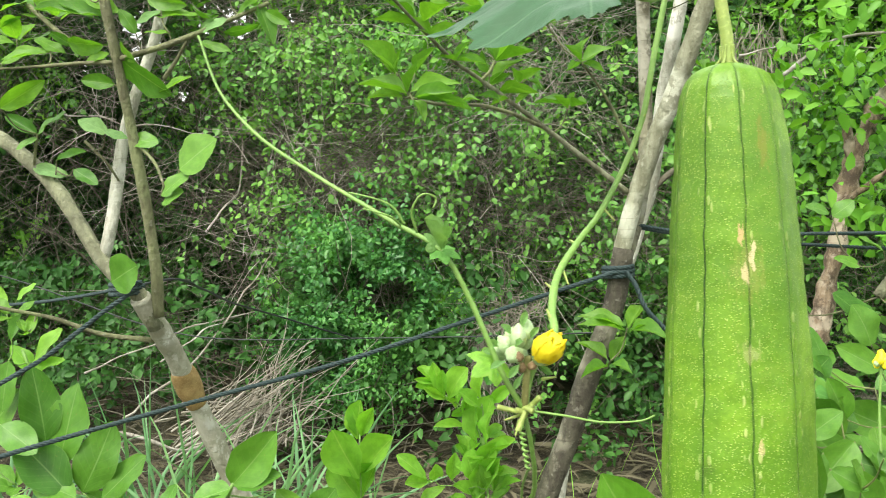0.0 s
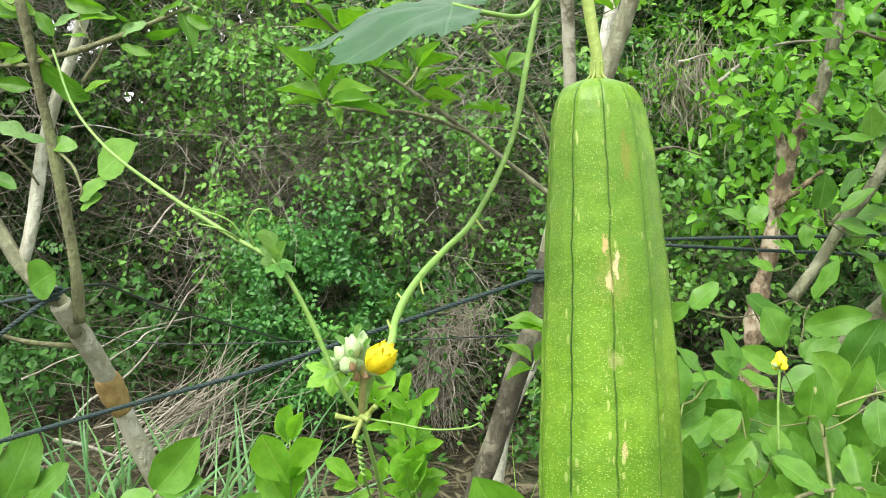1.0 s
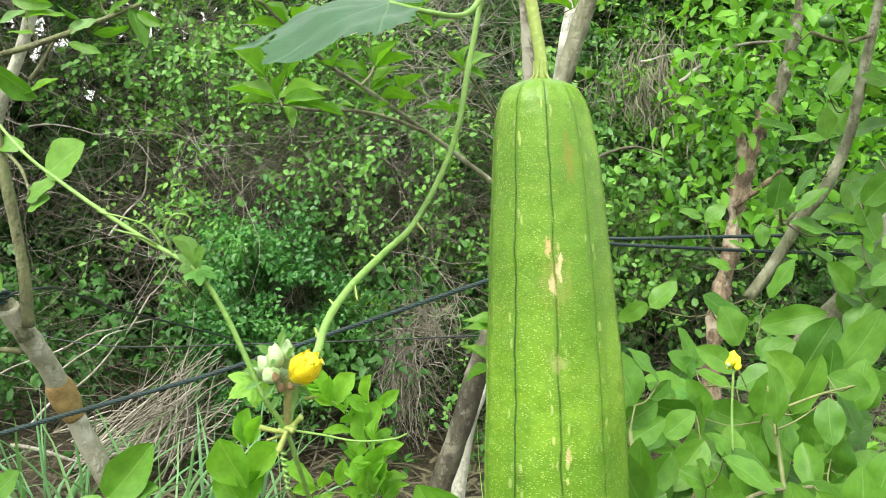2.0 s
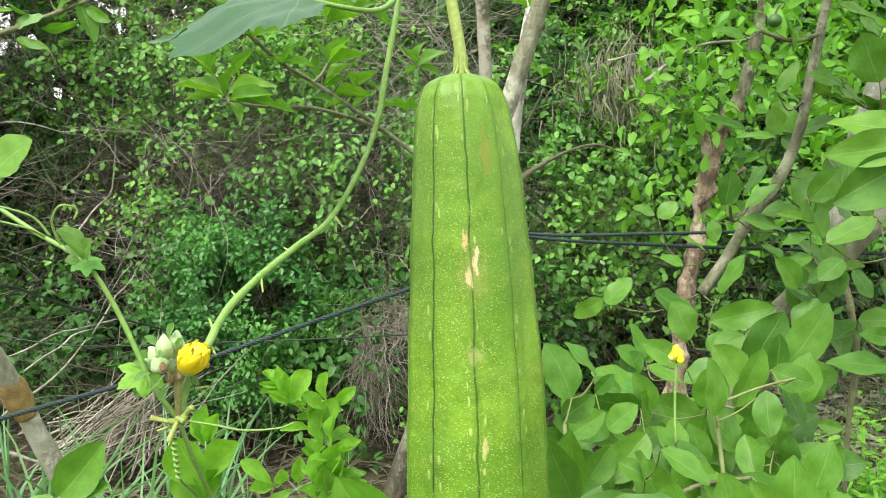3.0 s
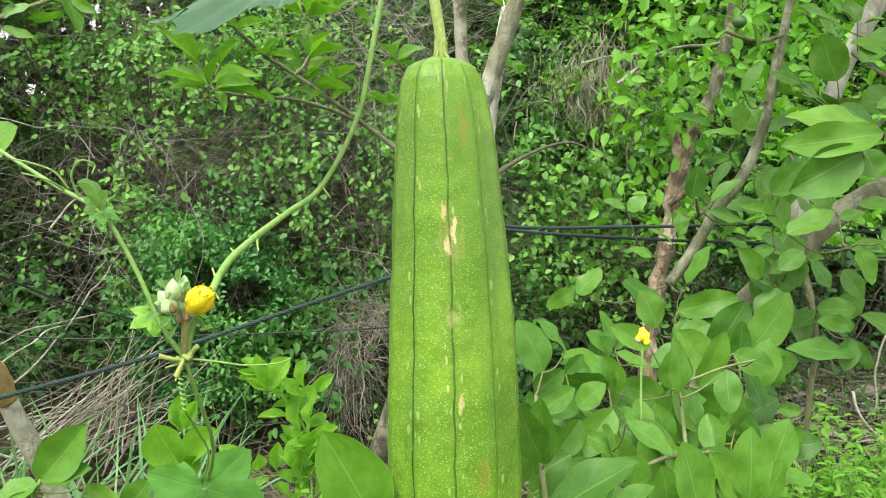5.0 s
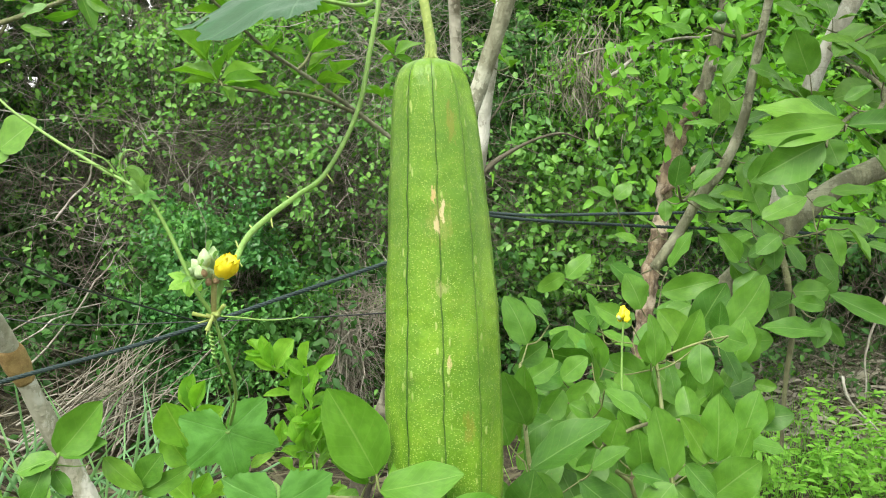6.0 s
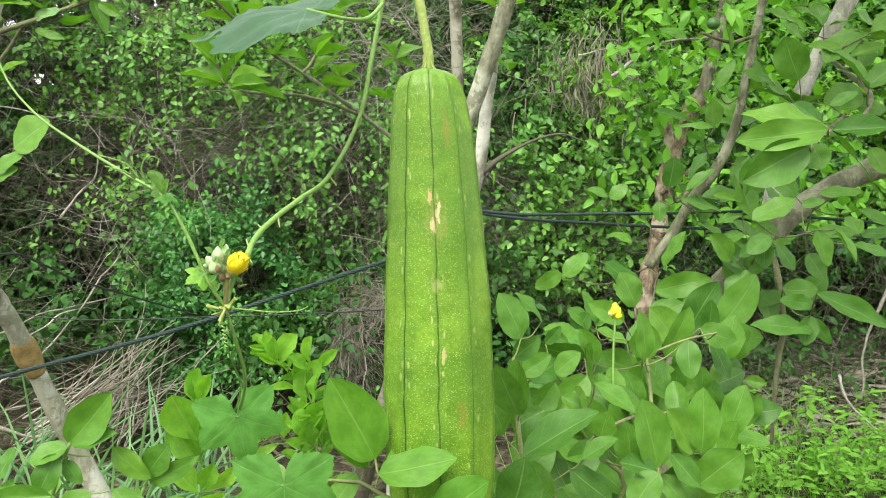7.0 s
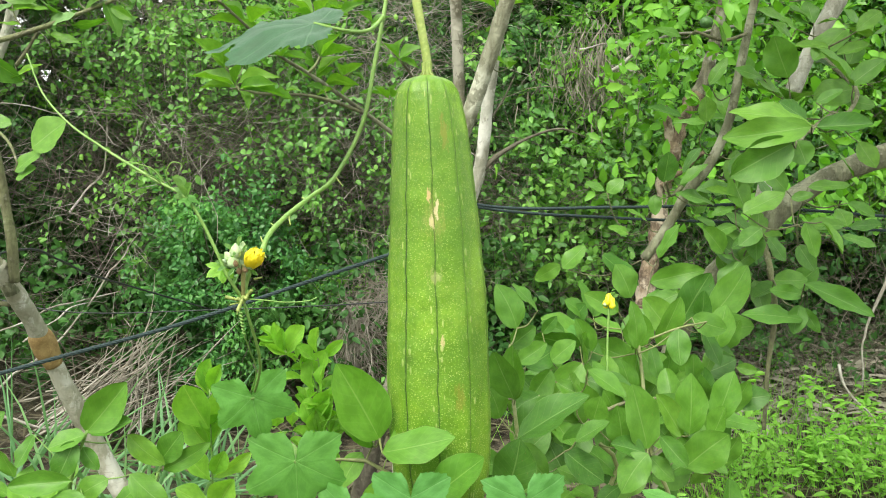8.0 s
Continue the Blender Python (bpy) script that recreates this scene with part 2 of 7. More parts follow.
TWIG = bark_material("green_brown_twig", (0.165, 0.180, 0.085), (0.080, 0.082, 0.040), (0.15, 0.175, 0.075), scale=40.0)
GREEN_TWIG = plain_material("green_twig", (0.13, 0.165, 0.05), (0.19, 0.215, 0.08), 60.0, 0.6, 0.3)
PALE_BARK = bark_material("smooth_pale_bark", (0.285, 0.300, 0.205), (0.130, 0.135, 0.080), (0.40, 0.42, 0.32))
GREY_BARK = bark_material("grey_bark", (0.42, 0.435, 0.355), (0.20, 0.205, 0.150), (0.56, 0.575, 0.50))
OLIVE_BARK = bark_material("olive_bark", (0.20, 0.215, 0.125), (0.10, 0.105, 0.06), (0.27, 0.285, 0.19), scale=40.0)
LICHEN_BARK = bark_material("lichened_bark", (0.385, 0.390, 0.305), (0.240, 0.240, 0.165), (0.53, 0.54, 0.47))
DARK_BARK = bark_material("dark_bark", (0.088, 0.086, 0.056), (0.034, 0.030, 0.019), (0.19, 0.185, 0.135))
TAN_BARK = bark_material("tan_bark", (0.215, 0.212, 0.138), (0.065, 0.062, 0.036), (0.26, 0.26, 0.20))
ROUGH_BARK = bark_material("rough_brown_bark", (0.235, 0.180, 0.112), (0.060, 0.042, 0.025), (0.38, 0.33, 0.24), stretch=(1, 1, 0.45), scale=30.0)
ROPE = plain_material("dark_green_rope", (0.010, 0.026, 0.026), (0.020, 0.045, 0.043), 300.0, 0.7, 0.6, 0.001)
WIRE = plain_material("dark_wire", (0.01, 0.014, 0.014), (0.02, 0.028, 0.028), 80.0, 0.5)
FRUIT = plain_material("young_fruit", (0.03, 0.10, 0.02), (0.06, 0.16, 0.03), 90.0, 0.45, 0.3)
SOIL = ground_material()
HEDGE = leaf_material("hedge_leaf", [(0.030, 0.105, 0.025), (0.042, 0.140, 0.030), (0.062, 0.185, 0.038), (0.092, 0.250, 0.046), (0.150, 0.345, 0.060)], island=True, rough=0.45, specular=0.35, glow=0.30)
CASCADE = leaf_material("trailing_leaf", [(0.075, 0.215, 0.046), (0.115, 0.290, 0.058), (0.165, 0.375, 0.070), (0.24, 0.47, 0.085)], island=True, rough=0.45, specular=0.35, glow=0.32)
# haze is put into this greyed, lightened leaf colour
FINE = leaf_material("haze_pale_leaf", [(0.085, 0.190, 0.068), (0.115, 0.245, 0.085), (0.15, 0.30, 0.105)], island=True, rough=0.5, specular=0.35, glow=0.3)
LIME = leaf_material("lime_leaf", [(0.090, 0.26, 0.025), (0.145, 0.38, 0.036), (0.21, 0.46, 0.05)], island=True, rough=0.45, specular=0.3, glow=0.36)
TEAL = leaf_material("bush_leaf", [(0.036, 0.135, 0.040), (0.066, 0.215, 0.058), (0.115, 0.315, 0.072), (0.18, 0.43, 0.09)], island=True, rough=0.4, specular=0.4, glow=0.35)
# a darker copy of the hedge leaf: shade put into the colour
SHADE = leaf_material("shade_dark_leaf", [(0.028, 0.095, 0.022), (0.045, 0.135, 0.028), (0.075, 0.20, 0.036)], island=True, rough=0.5, specular=0.25, glow=0.25)
WEED = leaf_material("weed_leaf", [(0.15, 0.39, 0.045), (0.22, 0.48, 0.065), (0.29, 0.56, 0.10)], island=True, rough=0.5, specular=0.3, glow=0.45)
BLADE = leaf_material("grass_blade", [(0.10, 0.245, 0.10), (0.14, 0.31, 0.13), (0.20, 0.38, 0.15)], rough=0.45, glow=0.3)
DRY = bark_material("dry_twig", (0.160, 0.150, 0.105), (0.066, 0.060, 0.038), (0.24, 0.23, 0.18), island=True)
RUSSET = bark_material("russet_twig", (0.165, 0.146, 0.112), (0.074, 0.064, 0.048), (0.23, 0.21, 0.17), island=True)
TANGLE = bark_material("dead_vine", (0.275, 0.258, 0.20), (0.130, 0.118, 0.086), (0.36, 0.345, 0.29), island=True)
DARK_TWIG = bark_material("dark_twig", (0.100, 0.094, 0.060), (0.042, 0.039, 0.024), (0.14, 0.134, 0.095), island=True)
BLEACHED = bark_material("bleached_stick", (0.34, 0.33, 0.275), (0.19, 0.175, 0.135), (0.42, 0.41, 0.36))
SCAR = plain_material("fresh_bark_scar", (0.21, 0.135, 0.045), (0.31, 0.225, 0.085), 60.0, 0.8, 0.5)
STRAW = leaf_material("straw", [(0.080, 0.072, 0.040), (0.145, 0.132, 0.080), (0.055, 0.048, 0.028)], island=True, rough=0.8, glow=0.15)
LITTER = leaf_material("bleached_straw", [(0.22, 0.205, 0.155), (0.34, 0.32, 0.26), (0.14, 0.128, 0.095)], island=True, rough=0.8, glow=0.1)
PODS = leaf_material("dry_pod", [(0.17, 0.155, 0.118), (0.25, 0.235, 0.185), (0.11, 0.10, 0.075)], island=True, rough=0.8, glow=0.1)


# ---- mesh tools ----
RNG = np.random.default_rng(7)


def from_arrays(name, verts, faces, uv=None, smooth=True):
    """A mesh from an (n, 3) array and an (m, 3 or 4) array of faces; uv per vertex."""
    me = bpy.data.meshes.new(name)
    verts, faces = np.asarray(verts, np.float32), np.asarray(faces, np.int32)
    m, c = faces.shape
    me.vertices.add(len(verts))
    me.vertices.foreach_set("co", verts.ravel())
    me.loops.add(m * c)
    me.loops.foreach_set("vertex_index", faces.ravel())
    me.polygons.add(m)
    me.polygons.foreach_set("loop_start", np.arange(0, m * c, c, dtype=np.int32))
    me.update(calc_edges=True)
    if uv is not None:
        layer = me.uv_layers.new(name="UVMap")
        layer.data.foreach_set("uv", np.asarray(uv, np.float32)[faces.ravel()].ravel())
    if smooth:
        me.polygons.foreach_set("use_smooth", np.ones(m, bool))
    me.validate()
    return me


def part(name, me, material, parent=None, label=""):
    """Links a mesh, or a bmesh, as one object under its thing."""
    if isinstance(me, bmesh.types.BMesh):
        bm, me = me, bpy.data.meshes.new(name)
        bm.to_mesh(me)
        bm.free()
        me.polygons.foreach_set("use_smooth", np.ones(len(me.polygons), bool))
    if not me.materials:
        me.materials.append(material)
    ob = new(name, me)
    if parent is not None:
        top = parent.parent or parent
        ob.parent = parent
        ob.matrix_parent_inverse = Matrix.Translation(-top.location)
        if parent.parent:
            ob.matrix_parent_inverse = Matrix.Identity(4)
    return tagged(ob, label)


def thing(name, at, label, category, group="", kind=""):
    ob = new(name)
    ob.location = at
    ob.empty_display_size = 0.05
    return tagged(ob, label, category, group, kind)


def spline(points, n):
    """Points along a smooth curve through the given ones, evenly by length."""
    p = np.array(points, float)
    knots = np.concatenate([[0], np.cumsum(np.linalg.norm(np.diff(p, axis=0), axis=1) + 1e-9)])
    if len(p) == 2:
        return p[0] + (p[1] - p[0]) * np.linspace(0, 1, n)[:, None]
    h = np.diff(knots)[:, None]
    d = np.diff(p, axis=0) / h
    m = np.vstack([d[0], (d[:-1] * h[1:] + d[1:] * h[:-1]) / (h[1:] + h[:-1]), d[-1]])
    s = np.linspace(0, knots[-1], n)
    i = np.clip(np.searchsorted(knots, s, side="right") - 1, 0, len(p) - 2)
    t = ((s - knots[i]) / h[i, 0])[:, None]
    return (2 * t ** 3 - 3 * t ** 2 + 1) * p[i] + (t ** 3 - 2 * t ** 2 + t) * h[i] * m[i] + (3 * t ** 2 - 2 * t ** 3) * p[i + 1] + (t ** 3 - t ** 2) * h[i] * m[i + 1]


def tubes_arrays(lines, radii, sides):
    """Vertices and faces of many tubes: lines (n, k, 3), radii (n, k)."""
    lines, radii = np.asarray(lines, float), np.asarray(radii, float)
    n, k, _ = lines.shape
    tang = np.gradient(lines, axis=1)
    tang /= np.linalg.norm(tang, axis=2, keepdims=True) + 1e-12
    ref = np.where(np.abs(tang[:, :1, 2:3]) < 0.8, np.array([0, 0, 1.0]), np.array([1.0, 0, 0]))
    ref = np.repeat(ref, k, axis=1)
    a = np.cross(tang, ref)
    a /= np.linalg.norm(a, axis=2, keepdims=True) + 1e-12
    b = np.cross(tang, a)
    ang = np.arange(sides) * math.tau / sides
    ring = lines[:, :, None] + radii[:, :, None, None] * (a[:, :, None] * np.cos(ang)[:, None] + b[:, :, None] * np.sin(ang)[:, None])
    verts = ring.reshape(-1, 3)
    i, j, s = np.meshgrid(np.arange(n), np.arange(k - 1), np.arange(sides), indexing="ij")
    base, s2 = (i * k + j) * sides, (s + 1) % sides
    faces = np.stack([base + s, base + s2, base + sides + s2, base + sides + s], -1).reshape(-1, 4)
    return verts, faces


def tube(name, points, r0, r1, material, parent=None, label="", sides=10, n=None, knobs=0.0, bend=0.0, mid=None):
    """A tapered stem through a few points, with uneven thickness and closed, rounded ends."""
    n = n or max(12, 7 * len(points))
    line = spline(points, n)
    s = np.linspace(0, 1, n)
    rad = r0 + (r1 - r0) * s
    if mid:
        rad = rad + (mid - (r0 + r1) / 2) * np.sin(math.pi * s)
    seed = RNG.uniform(0, 100, 3)
    for i in range(n):
        q = noise.noise(Vector(line[i] * 9 + seed)) * knobs + noise.noise(Vector(line[i] * 38 + seed)) * knobs * 0.5
        rad[i] *= 1 + q
        if bend:
            line[i] += np.array([noise.noise(Vector(line[i] * 6 + seed + c * 11)) for c in range(3)]) * bend
    line = np.vstack([line[0] + (line[0] - line[1]) * 0.02, line, line[-1] + (line[-1] - line[-2]) * 0.02])
    rad = np.concatenate([[rad[0] * 0.1], rad, [rad[-1] * 0.1]])
    if parent is not None:
        STEMS.setdefault(parent.name, []).extend(line)
    verts, faces = tubes_arrays(line[None], rad[None], sides)
    if knobs:
        jig = np.array([noise.noise(Vector(v * 30 + seed)) for v in verts])
        cen = np.repeat(line, sides, axis=0)
        verts = cen + (verts - cen) * (1 + jig[:, None] * knobs * 0.8)
    return part(name, from_arrays(name, verts, faces), material, parent, label)


STEMS, BASES = {}, {}


def unit(v):
    v = np.asarray(v, float)
    return v / (np.linalg.norm(v, axis=-1, keepdims=True) + 1e-12)


def blade_mesh(name, shape, fold, curl, wave, seed, na=13, nb=9):
    """A leaf 1 long and 1 wide along x, facing +z. shape: half-width by length."""
    rs = np.random.default_rng(seed)
    verts, uv = [], []
    ph = rs.uniform(0, 6.28, 4)
    skew = rs.uniform(-0.06, 0.06)
    for i in range(na):
        u = i / (na - 1)
        w = shape(u) * (1 + 0.03 * math.sin(u * 14 + ph[0]))
        for j in range(nb):
            v = j / (nb - 1) * 2 - 1
            y = v * w + skew * math.sin(u * math.pi)
            z = fold * abs(v) ** 1.3 * w * 2 - curl * u * u + wave * abs(v) * math.sin(u * 9 + ph[1] + (2 if v > 0 else 0)) * w * 2
            z += 0.010 * math.sin(u * 25 - abs(v) * 9) * abs(v)
            verts.append((u, y, z))
            uv.append((u, v * 0.5 + 0.5))
    idx = np.arange(na * nb).reshape(na, nb)
    faces = np.stack([idx[:-1, :-1], idx[1:, :-1], idx[1:, 1:], idx[:-1, 1:]], -1).reshape(-1, 4)
    return from_arrays(name, verts, faces, uv)


def ovate(u):
    return max(0.02, 0.5 * math.sin(math.pi * min(1, u) ** 0.92) ** 0.62) if u < 0.995 else 0.02


def obovate(u):
    return max(0.03, 0.5 * math.sin(math.pi * u ** 1.7) ** 0.55) if u < 0.995 else 0.08


def lance(u):
    return max(0.01, 0.5 * math.sin(math.pi * u ** 0.85) ** 1.15) if u < 0.995 else 0.003


OVALS = [blade_mesh("oval_blade", ovate, f, c, w, 10 + i) for i, (f, c, w) in enumerate([(0.07, 0.05, 0.03), (0.03, 0.12, 0.05), (0.13, 0.03, 0.03), (0.02, 0.18, 0.04), (0.06, -0.06, 0.05)])]
SPOONS = [blade_mesh("spoon_blade", obovate, f, c, w, 30 + i) for i, (f, c, w) in enumerate([(0.20, 0.12, 0.05), (0.12, 0.25, 0.06), (0.3, -0.05, 0.06)])]
LANCES = [blade_mesh("lance_blade", lance, f, c, w, 50 + i) for i, (f, c, w) in enumerate([(0.22, 0.15, 0.04), (0.15, 0.28, 0.05), (0.28, 0.0, 0.05)])]
SMALL = {}


def put_leaf(parent, base, tip, ratio, material=None, facing=(0.0, -0.75, 0.65), kind=None, name="leaf", label="", single=True):
    """One leaf from its base to its tip, its upper face turned the given way."""
    base, tip = np.array(base, float), np.array(tip, float)
    length = np.linalg.norm(tip - base)
    x = (tip - base) / length
    z = np.array(facing, float) + RNG.normal(0, 0.12, 3)
    z = unit(z - z.dot(x) * x)
    y = np.cross(z, x)
    kind = kind or OVALS
    material = material or LEAF
    if single:
        BASES.setdefault(parent.name, []).append(base)
    key = (kind[0].name, material.name)
    if key not in SMALL:
        SMALL[key] = []
        for me in kind:
            c = me.copy()
            c.materials.clear()
            c.materials.append(material)
            SMALL[key].append(c)
    me = SMALL[key][int(RNG.integers(len(kind)))]
    ob = new(name, me)
    m = Matrix(np.column_stack([np.vstack([np.column_stack([x * length, y * length * ratio, z * length]), np.zeros((1, 3))]), [*base, 1.0]]).tolist())
    ob.parent = parent
    ob.matrix_parent_inverse = Matrix.Translation(-parent.location)
    ob.matrix_basis = m
    return tagged(ob, label)


def broad_leaf(parent, base, tip, ratio):
    """A broad leaf that hangs as it likes: most face the open side, some the sky, some turn away."""
    facing = (RNG.normal(0, 0.40), -RNG.uniform(0.35, 1.0), RNG.uniform(0.0, 0.9))
    put_leaf(parent, base, tip, ratio * RNG.uniform(0.95, 1.1), LEAF, facing, OVALS)


def rosette(parent, at, count, length, ratio=0.42, material=None, axis=(0, -0.3, 1), spread=1.0, kind=None, twist=0.0):
    """Leaves round the end of a twig."""
    at, axis = np.array(at, float), unit(axis)
    BASES.setdefault(parent.name, []).append(at)
    a = unit(np.cross(axis, (0.3, 1, 0.1)))
    b = np.cross(axis, a)
    for i in range(count):
        g = i * 2.399 + twist + RNG.normal(0, 0.25)
        out = unit(a * math.cos(g) + b * math.sin(g))
        way = unit(out * spread + axis * RNG.uniform(0.15, 0.8) + RNG.normal(0, 0.1, 3))
        ln = length * RNG.uniform(0.65, 1.1)
        start = at + way * 0.006 - axis * 0.012 * i / count
        put_leaf(parent, start, start + way * ln, ratio * RNG.uniform(0.85, 1.15), material, unit(axis * 0.8 - out * 0.35 + np.array((0, -0.25, 0.2))), kind, single=False)


def join_leaves(parent, material, radius=0.0016):
    """Thin twigs from the nearest stem, or twig, to every leaf or tuft of leaves of a plant."""
    stems = list(STEMS[parent.name])
    bases = sorted(BASES.get(parent.name, []), key=lambda b: np.linalg.norm(np.array(stems) - b, axis=1).min())
    for b in bases:
        pts = np.array(stems)
        d = np.linalg.norm(pts - b, axis=1)
        # grow from below and behind where possible
        k = int(np.argmin(d + 0.6 * np.clip(pts[:, 2] - b[2], 0, None)))
        if d[k] < 0.012:
            continue
        a = pts[k]
        mid = (a + b) / 2 + np.array([0, 0.10, -0.16]) * d[k] + RNG.normal(0, 0.05, 3) * d[k]
        r = radius * (0.9 + 1.5 * d[k])
        line = spline((a, mid, b), 9)
        tube("twig", (a, mid, b), r, radius * 0.6, material, parent, sides=5, n=9)
        stems.extend(line[3:])


def lobed_mesh(name, corners, seed, rings=8, droop=0.18):
    """A palmate leaf: stalk at the origin, middle lobe along +x, facing +z, about 1 long.

    corners: (degrees, radius, 1 for a tip or 0 for a notch), one half; the other half is its mirror."""
    rs = np.random.default_rng(seed)
    full = sorted([(-a, r * rs.uniform(0.93, 1.07), k) for a, r, k in corners if a > 0] + list(corners))
    ca, cr = np.radians([c[0] for c in full]), np.array([c[1] for c in full])
    lobes = [(radians(a), r) for a, r, k in full if k]
    ang = np.unique(np.round(np.concatenate([np.linspace(ca[0], ca[-1], 150), ca]), 5))
    steps = len(ang)
    rad = np.interp(ang, ca, cr)
    soft = rad.copy()
    for _ in range(3):
        soft[1:-1] = (soft[:-2] + 2 * soft[1:-1] + soft[2:]) / 4
    saw = (ang * 6.5 + rs.uniform(0, 1)) % 1.0
    rad = soft + 0.038 * np.where(saw < 0.25, saw * 4, (1 - saw) / 0.75) - 0.02 + rs.normal(0, 0.006, steps)
    verts, uv = [(0, 0, 0)], [(0.5, 0.5)]
    for r in range(1, rings + 1):
        q = r / rings
        for i in range(steps):
            x, y = rad[i] * q * math.cos(ang[i]), rad[i] * q * math.sin(ang[i])
            d = math.hypot(x, y)
            near = min(abs(ang[i] - c) for c, *_ in lobes)
            z = 0.05 * near * d - droop * d * d + 0.045 * math.sin(x * 8 + seed) * math.cos(y * 7) * q + 0.012 * math.sin(x * 23) * math.sin(y * 21 + seed) * q
            verts.append((x, y, z))
            # along the rib of the nearest lobe, and off it
            uv.append((d, 0.5 + min(0.5, near * d * 2.4)))
    faces = []
    for i in range(steps - 1):
        faces.append((0, 1 + i, 2 + i))
        for r in range(rings - 1):
            a = 1 + r * steps + i
            faces.append((a, a + steps, a + steps + 1, a + 1))
    bm = bmesh.new()
    vs = [bm.verts.new(v) for v in verts]
    layer = bm.loops.layers.uv.new("UVMap")
    for fc in faces:
        bm.faces.new([vs[j] for j in dict.fromkeys(fc)]).smooth = True
    bm.verts.index_update()
    for f in bm.faces:
        for lp in f.loops:
            lp[layer].uv = uv[lp.vert.index]
    me = bpy.data.meshes.new(name)
    bm.to_mesh(me)
    bm.free()
    return me


def random_lines(n, k, start, way, length, wobble, gravity=0.0):
    """Wandering lines: start (n, 3), way (n, 3), length (n)."""
    d = unit(way)
    pts = [start]
    for i in range(k - 1):
        d = unit(d + RNG.normal(0, wobble, (n, 3)) + np.array([0, 0, -gravity]))
        pts.append(pts[-1] + d * (length / (k - 1))[:, None])
    return np.stack(pts, 1)


def twigs(name, lines, r0, r1, material, sides=3, parent=None, label=""):
    n, k, _ = lines.shape
    r = np.linspace(1, 0, k)[None]
    rad = np.asarray(r0).reshape(-1, 1) * r + np.asarray(r1).reshape(-1, 1) * (1 - r)
    rad = np.broadcast_to(rad, (n, k))
    return part(name, from_arrays(name, *tubes_arrays(lines, rad, sides)), material, parent, label)


# a small leaf of eight triangles, folded along its rib, and a rounder one
TINY = (np.array([(0, 0, 0), (0.30, -0.42, 0.09), (0.68, -0.34, 0.04), (1, 0, -0.10), (0.68, 0.34, 0.04), (0.30, 0.42, 0.09), (0.32, 0, 0), (0.68, 0, -0.03)]),
        np.array([(0, 1, 6), (1, 2, 7), (1, 7, 6), (2, 3, 7), (0, 6, 5), (5, 6, 7), (5, 7, 4), (4, 7, 3)]))
MINI = (np.array([(0, 0, 0), (0.42, -0.45, 0.10), (1, 0, -0.08), (0.42, 0.45, 0.10), (0.48, 0, 0)]), np.array([(0, 1, 4), (1, 2, 4), (0, 4, 3), (3, 4, 2)]))
STRIP = (np.array([(0, -0.5, 0), (0, 0.5, 0), (0.35, -0.5, 0.02), (0.35, 0.5, 0.02), (0.7, -0.4, -0.03), (0.7, 0.4, -0.03), (1, 0, -0.14)]),
         np.array([(0, 2, 1), (1, 2, 3), (2, 4, 3), (3, 4, 5), (4, 6, 5)]))


def scatter(name, shape, pos, way, facing, length, ratio, material, parent=None, label=""):
    """Very many small leaves in one mesh."""
    v, f = shape
    x = unit(way)
    z = unit(facing - (facing * x).sum(1, keepdims=True) * x)
    y = np.cross(z, x)
    length, ratio = np.asarray(length).reshape(-1, 1, 1), np.asarray(ratio).reshape(-1, 1, 1)
    verts = pos[:, None] + length * (v[None, :, 0:1] * x[:, None] + ratio * v[None, :, 1:2] * y[:, None] + v[None, :, 2:3] * z[:, None])
    faces = f[None] + (np.arange(len(pos)) * len(v))[:, None, None]
    return part(name, from_arrays(name, verts.reshape(-1, 3), faces.reshape(-1, 3), smooth=True), material, parent, label)


def leaf_frames(n, up=0.7, front=0.5, spread=0.55, droop=0.25):
    """Ways and facings for n leaves that turn to the light and to the open side."""
    facing = np.array([0, -front, up]) + RNG.normal(0, spread, (n, 3))
    way = RNG.normal(0, 1, (n, 3)) + np.array([0, -0.3, -droop])
    return way, facing


def field(p, scale, seed):
    """Smooth noise by place, about -1 to 1."""
    return np.array([noise.noise(Vector((q[0] * scale + seed, q[1] * scale, q[2] * scale - seed))) for q in p])


# ---- the ground ----
def build_ground():
    near = np.concatenate([-np.geomspace(9, 400, 9)[::-1], np.linspace(-8, 8, 90), np.geomspace(9, 400, 9)])
    n = len(near)
    verts = []
    for y in near:
        for x in near:
            p = Vector((x, y, 0))
            h = 0.0
            if abs(x) < 9 and abs(y) < 9:
                h = 0.05 * noise.noise(p * 0.9) + 0.025 * noise.noise(p * 3.1)
            bank = min(1.0, max(0.0, (y - 3.4) / 1.6))
            h += 0.30 * bank * bank * (3 - 2 * bank) if y < 9 else 0.30
            verts.append((x, y, h - 0.02))
    idx = np.arange(n * n).reshape(n, n)
    faces = np.stack([idx[:-1, :-1], idx[:-1, 1:], idx[1:, 1:], idx[1:, :-1]], -1).reshape(-1, 4)
    tagged(part("ground", from_arrays("ground", verts, faces), SOIL), "brown soil strewn with dry leaf litter", "ground", kind="structure")


build_ground()


# ---- the thicket behind ----
def bell(x, z, cx, cz, rx, rz):
    return np.exp(-((x - cx) / rx) ** 2 - ((z - cz) / rz) ** 2)


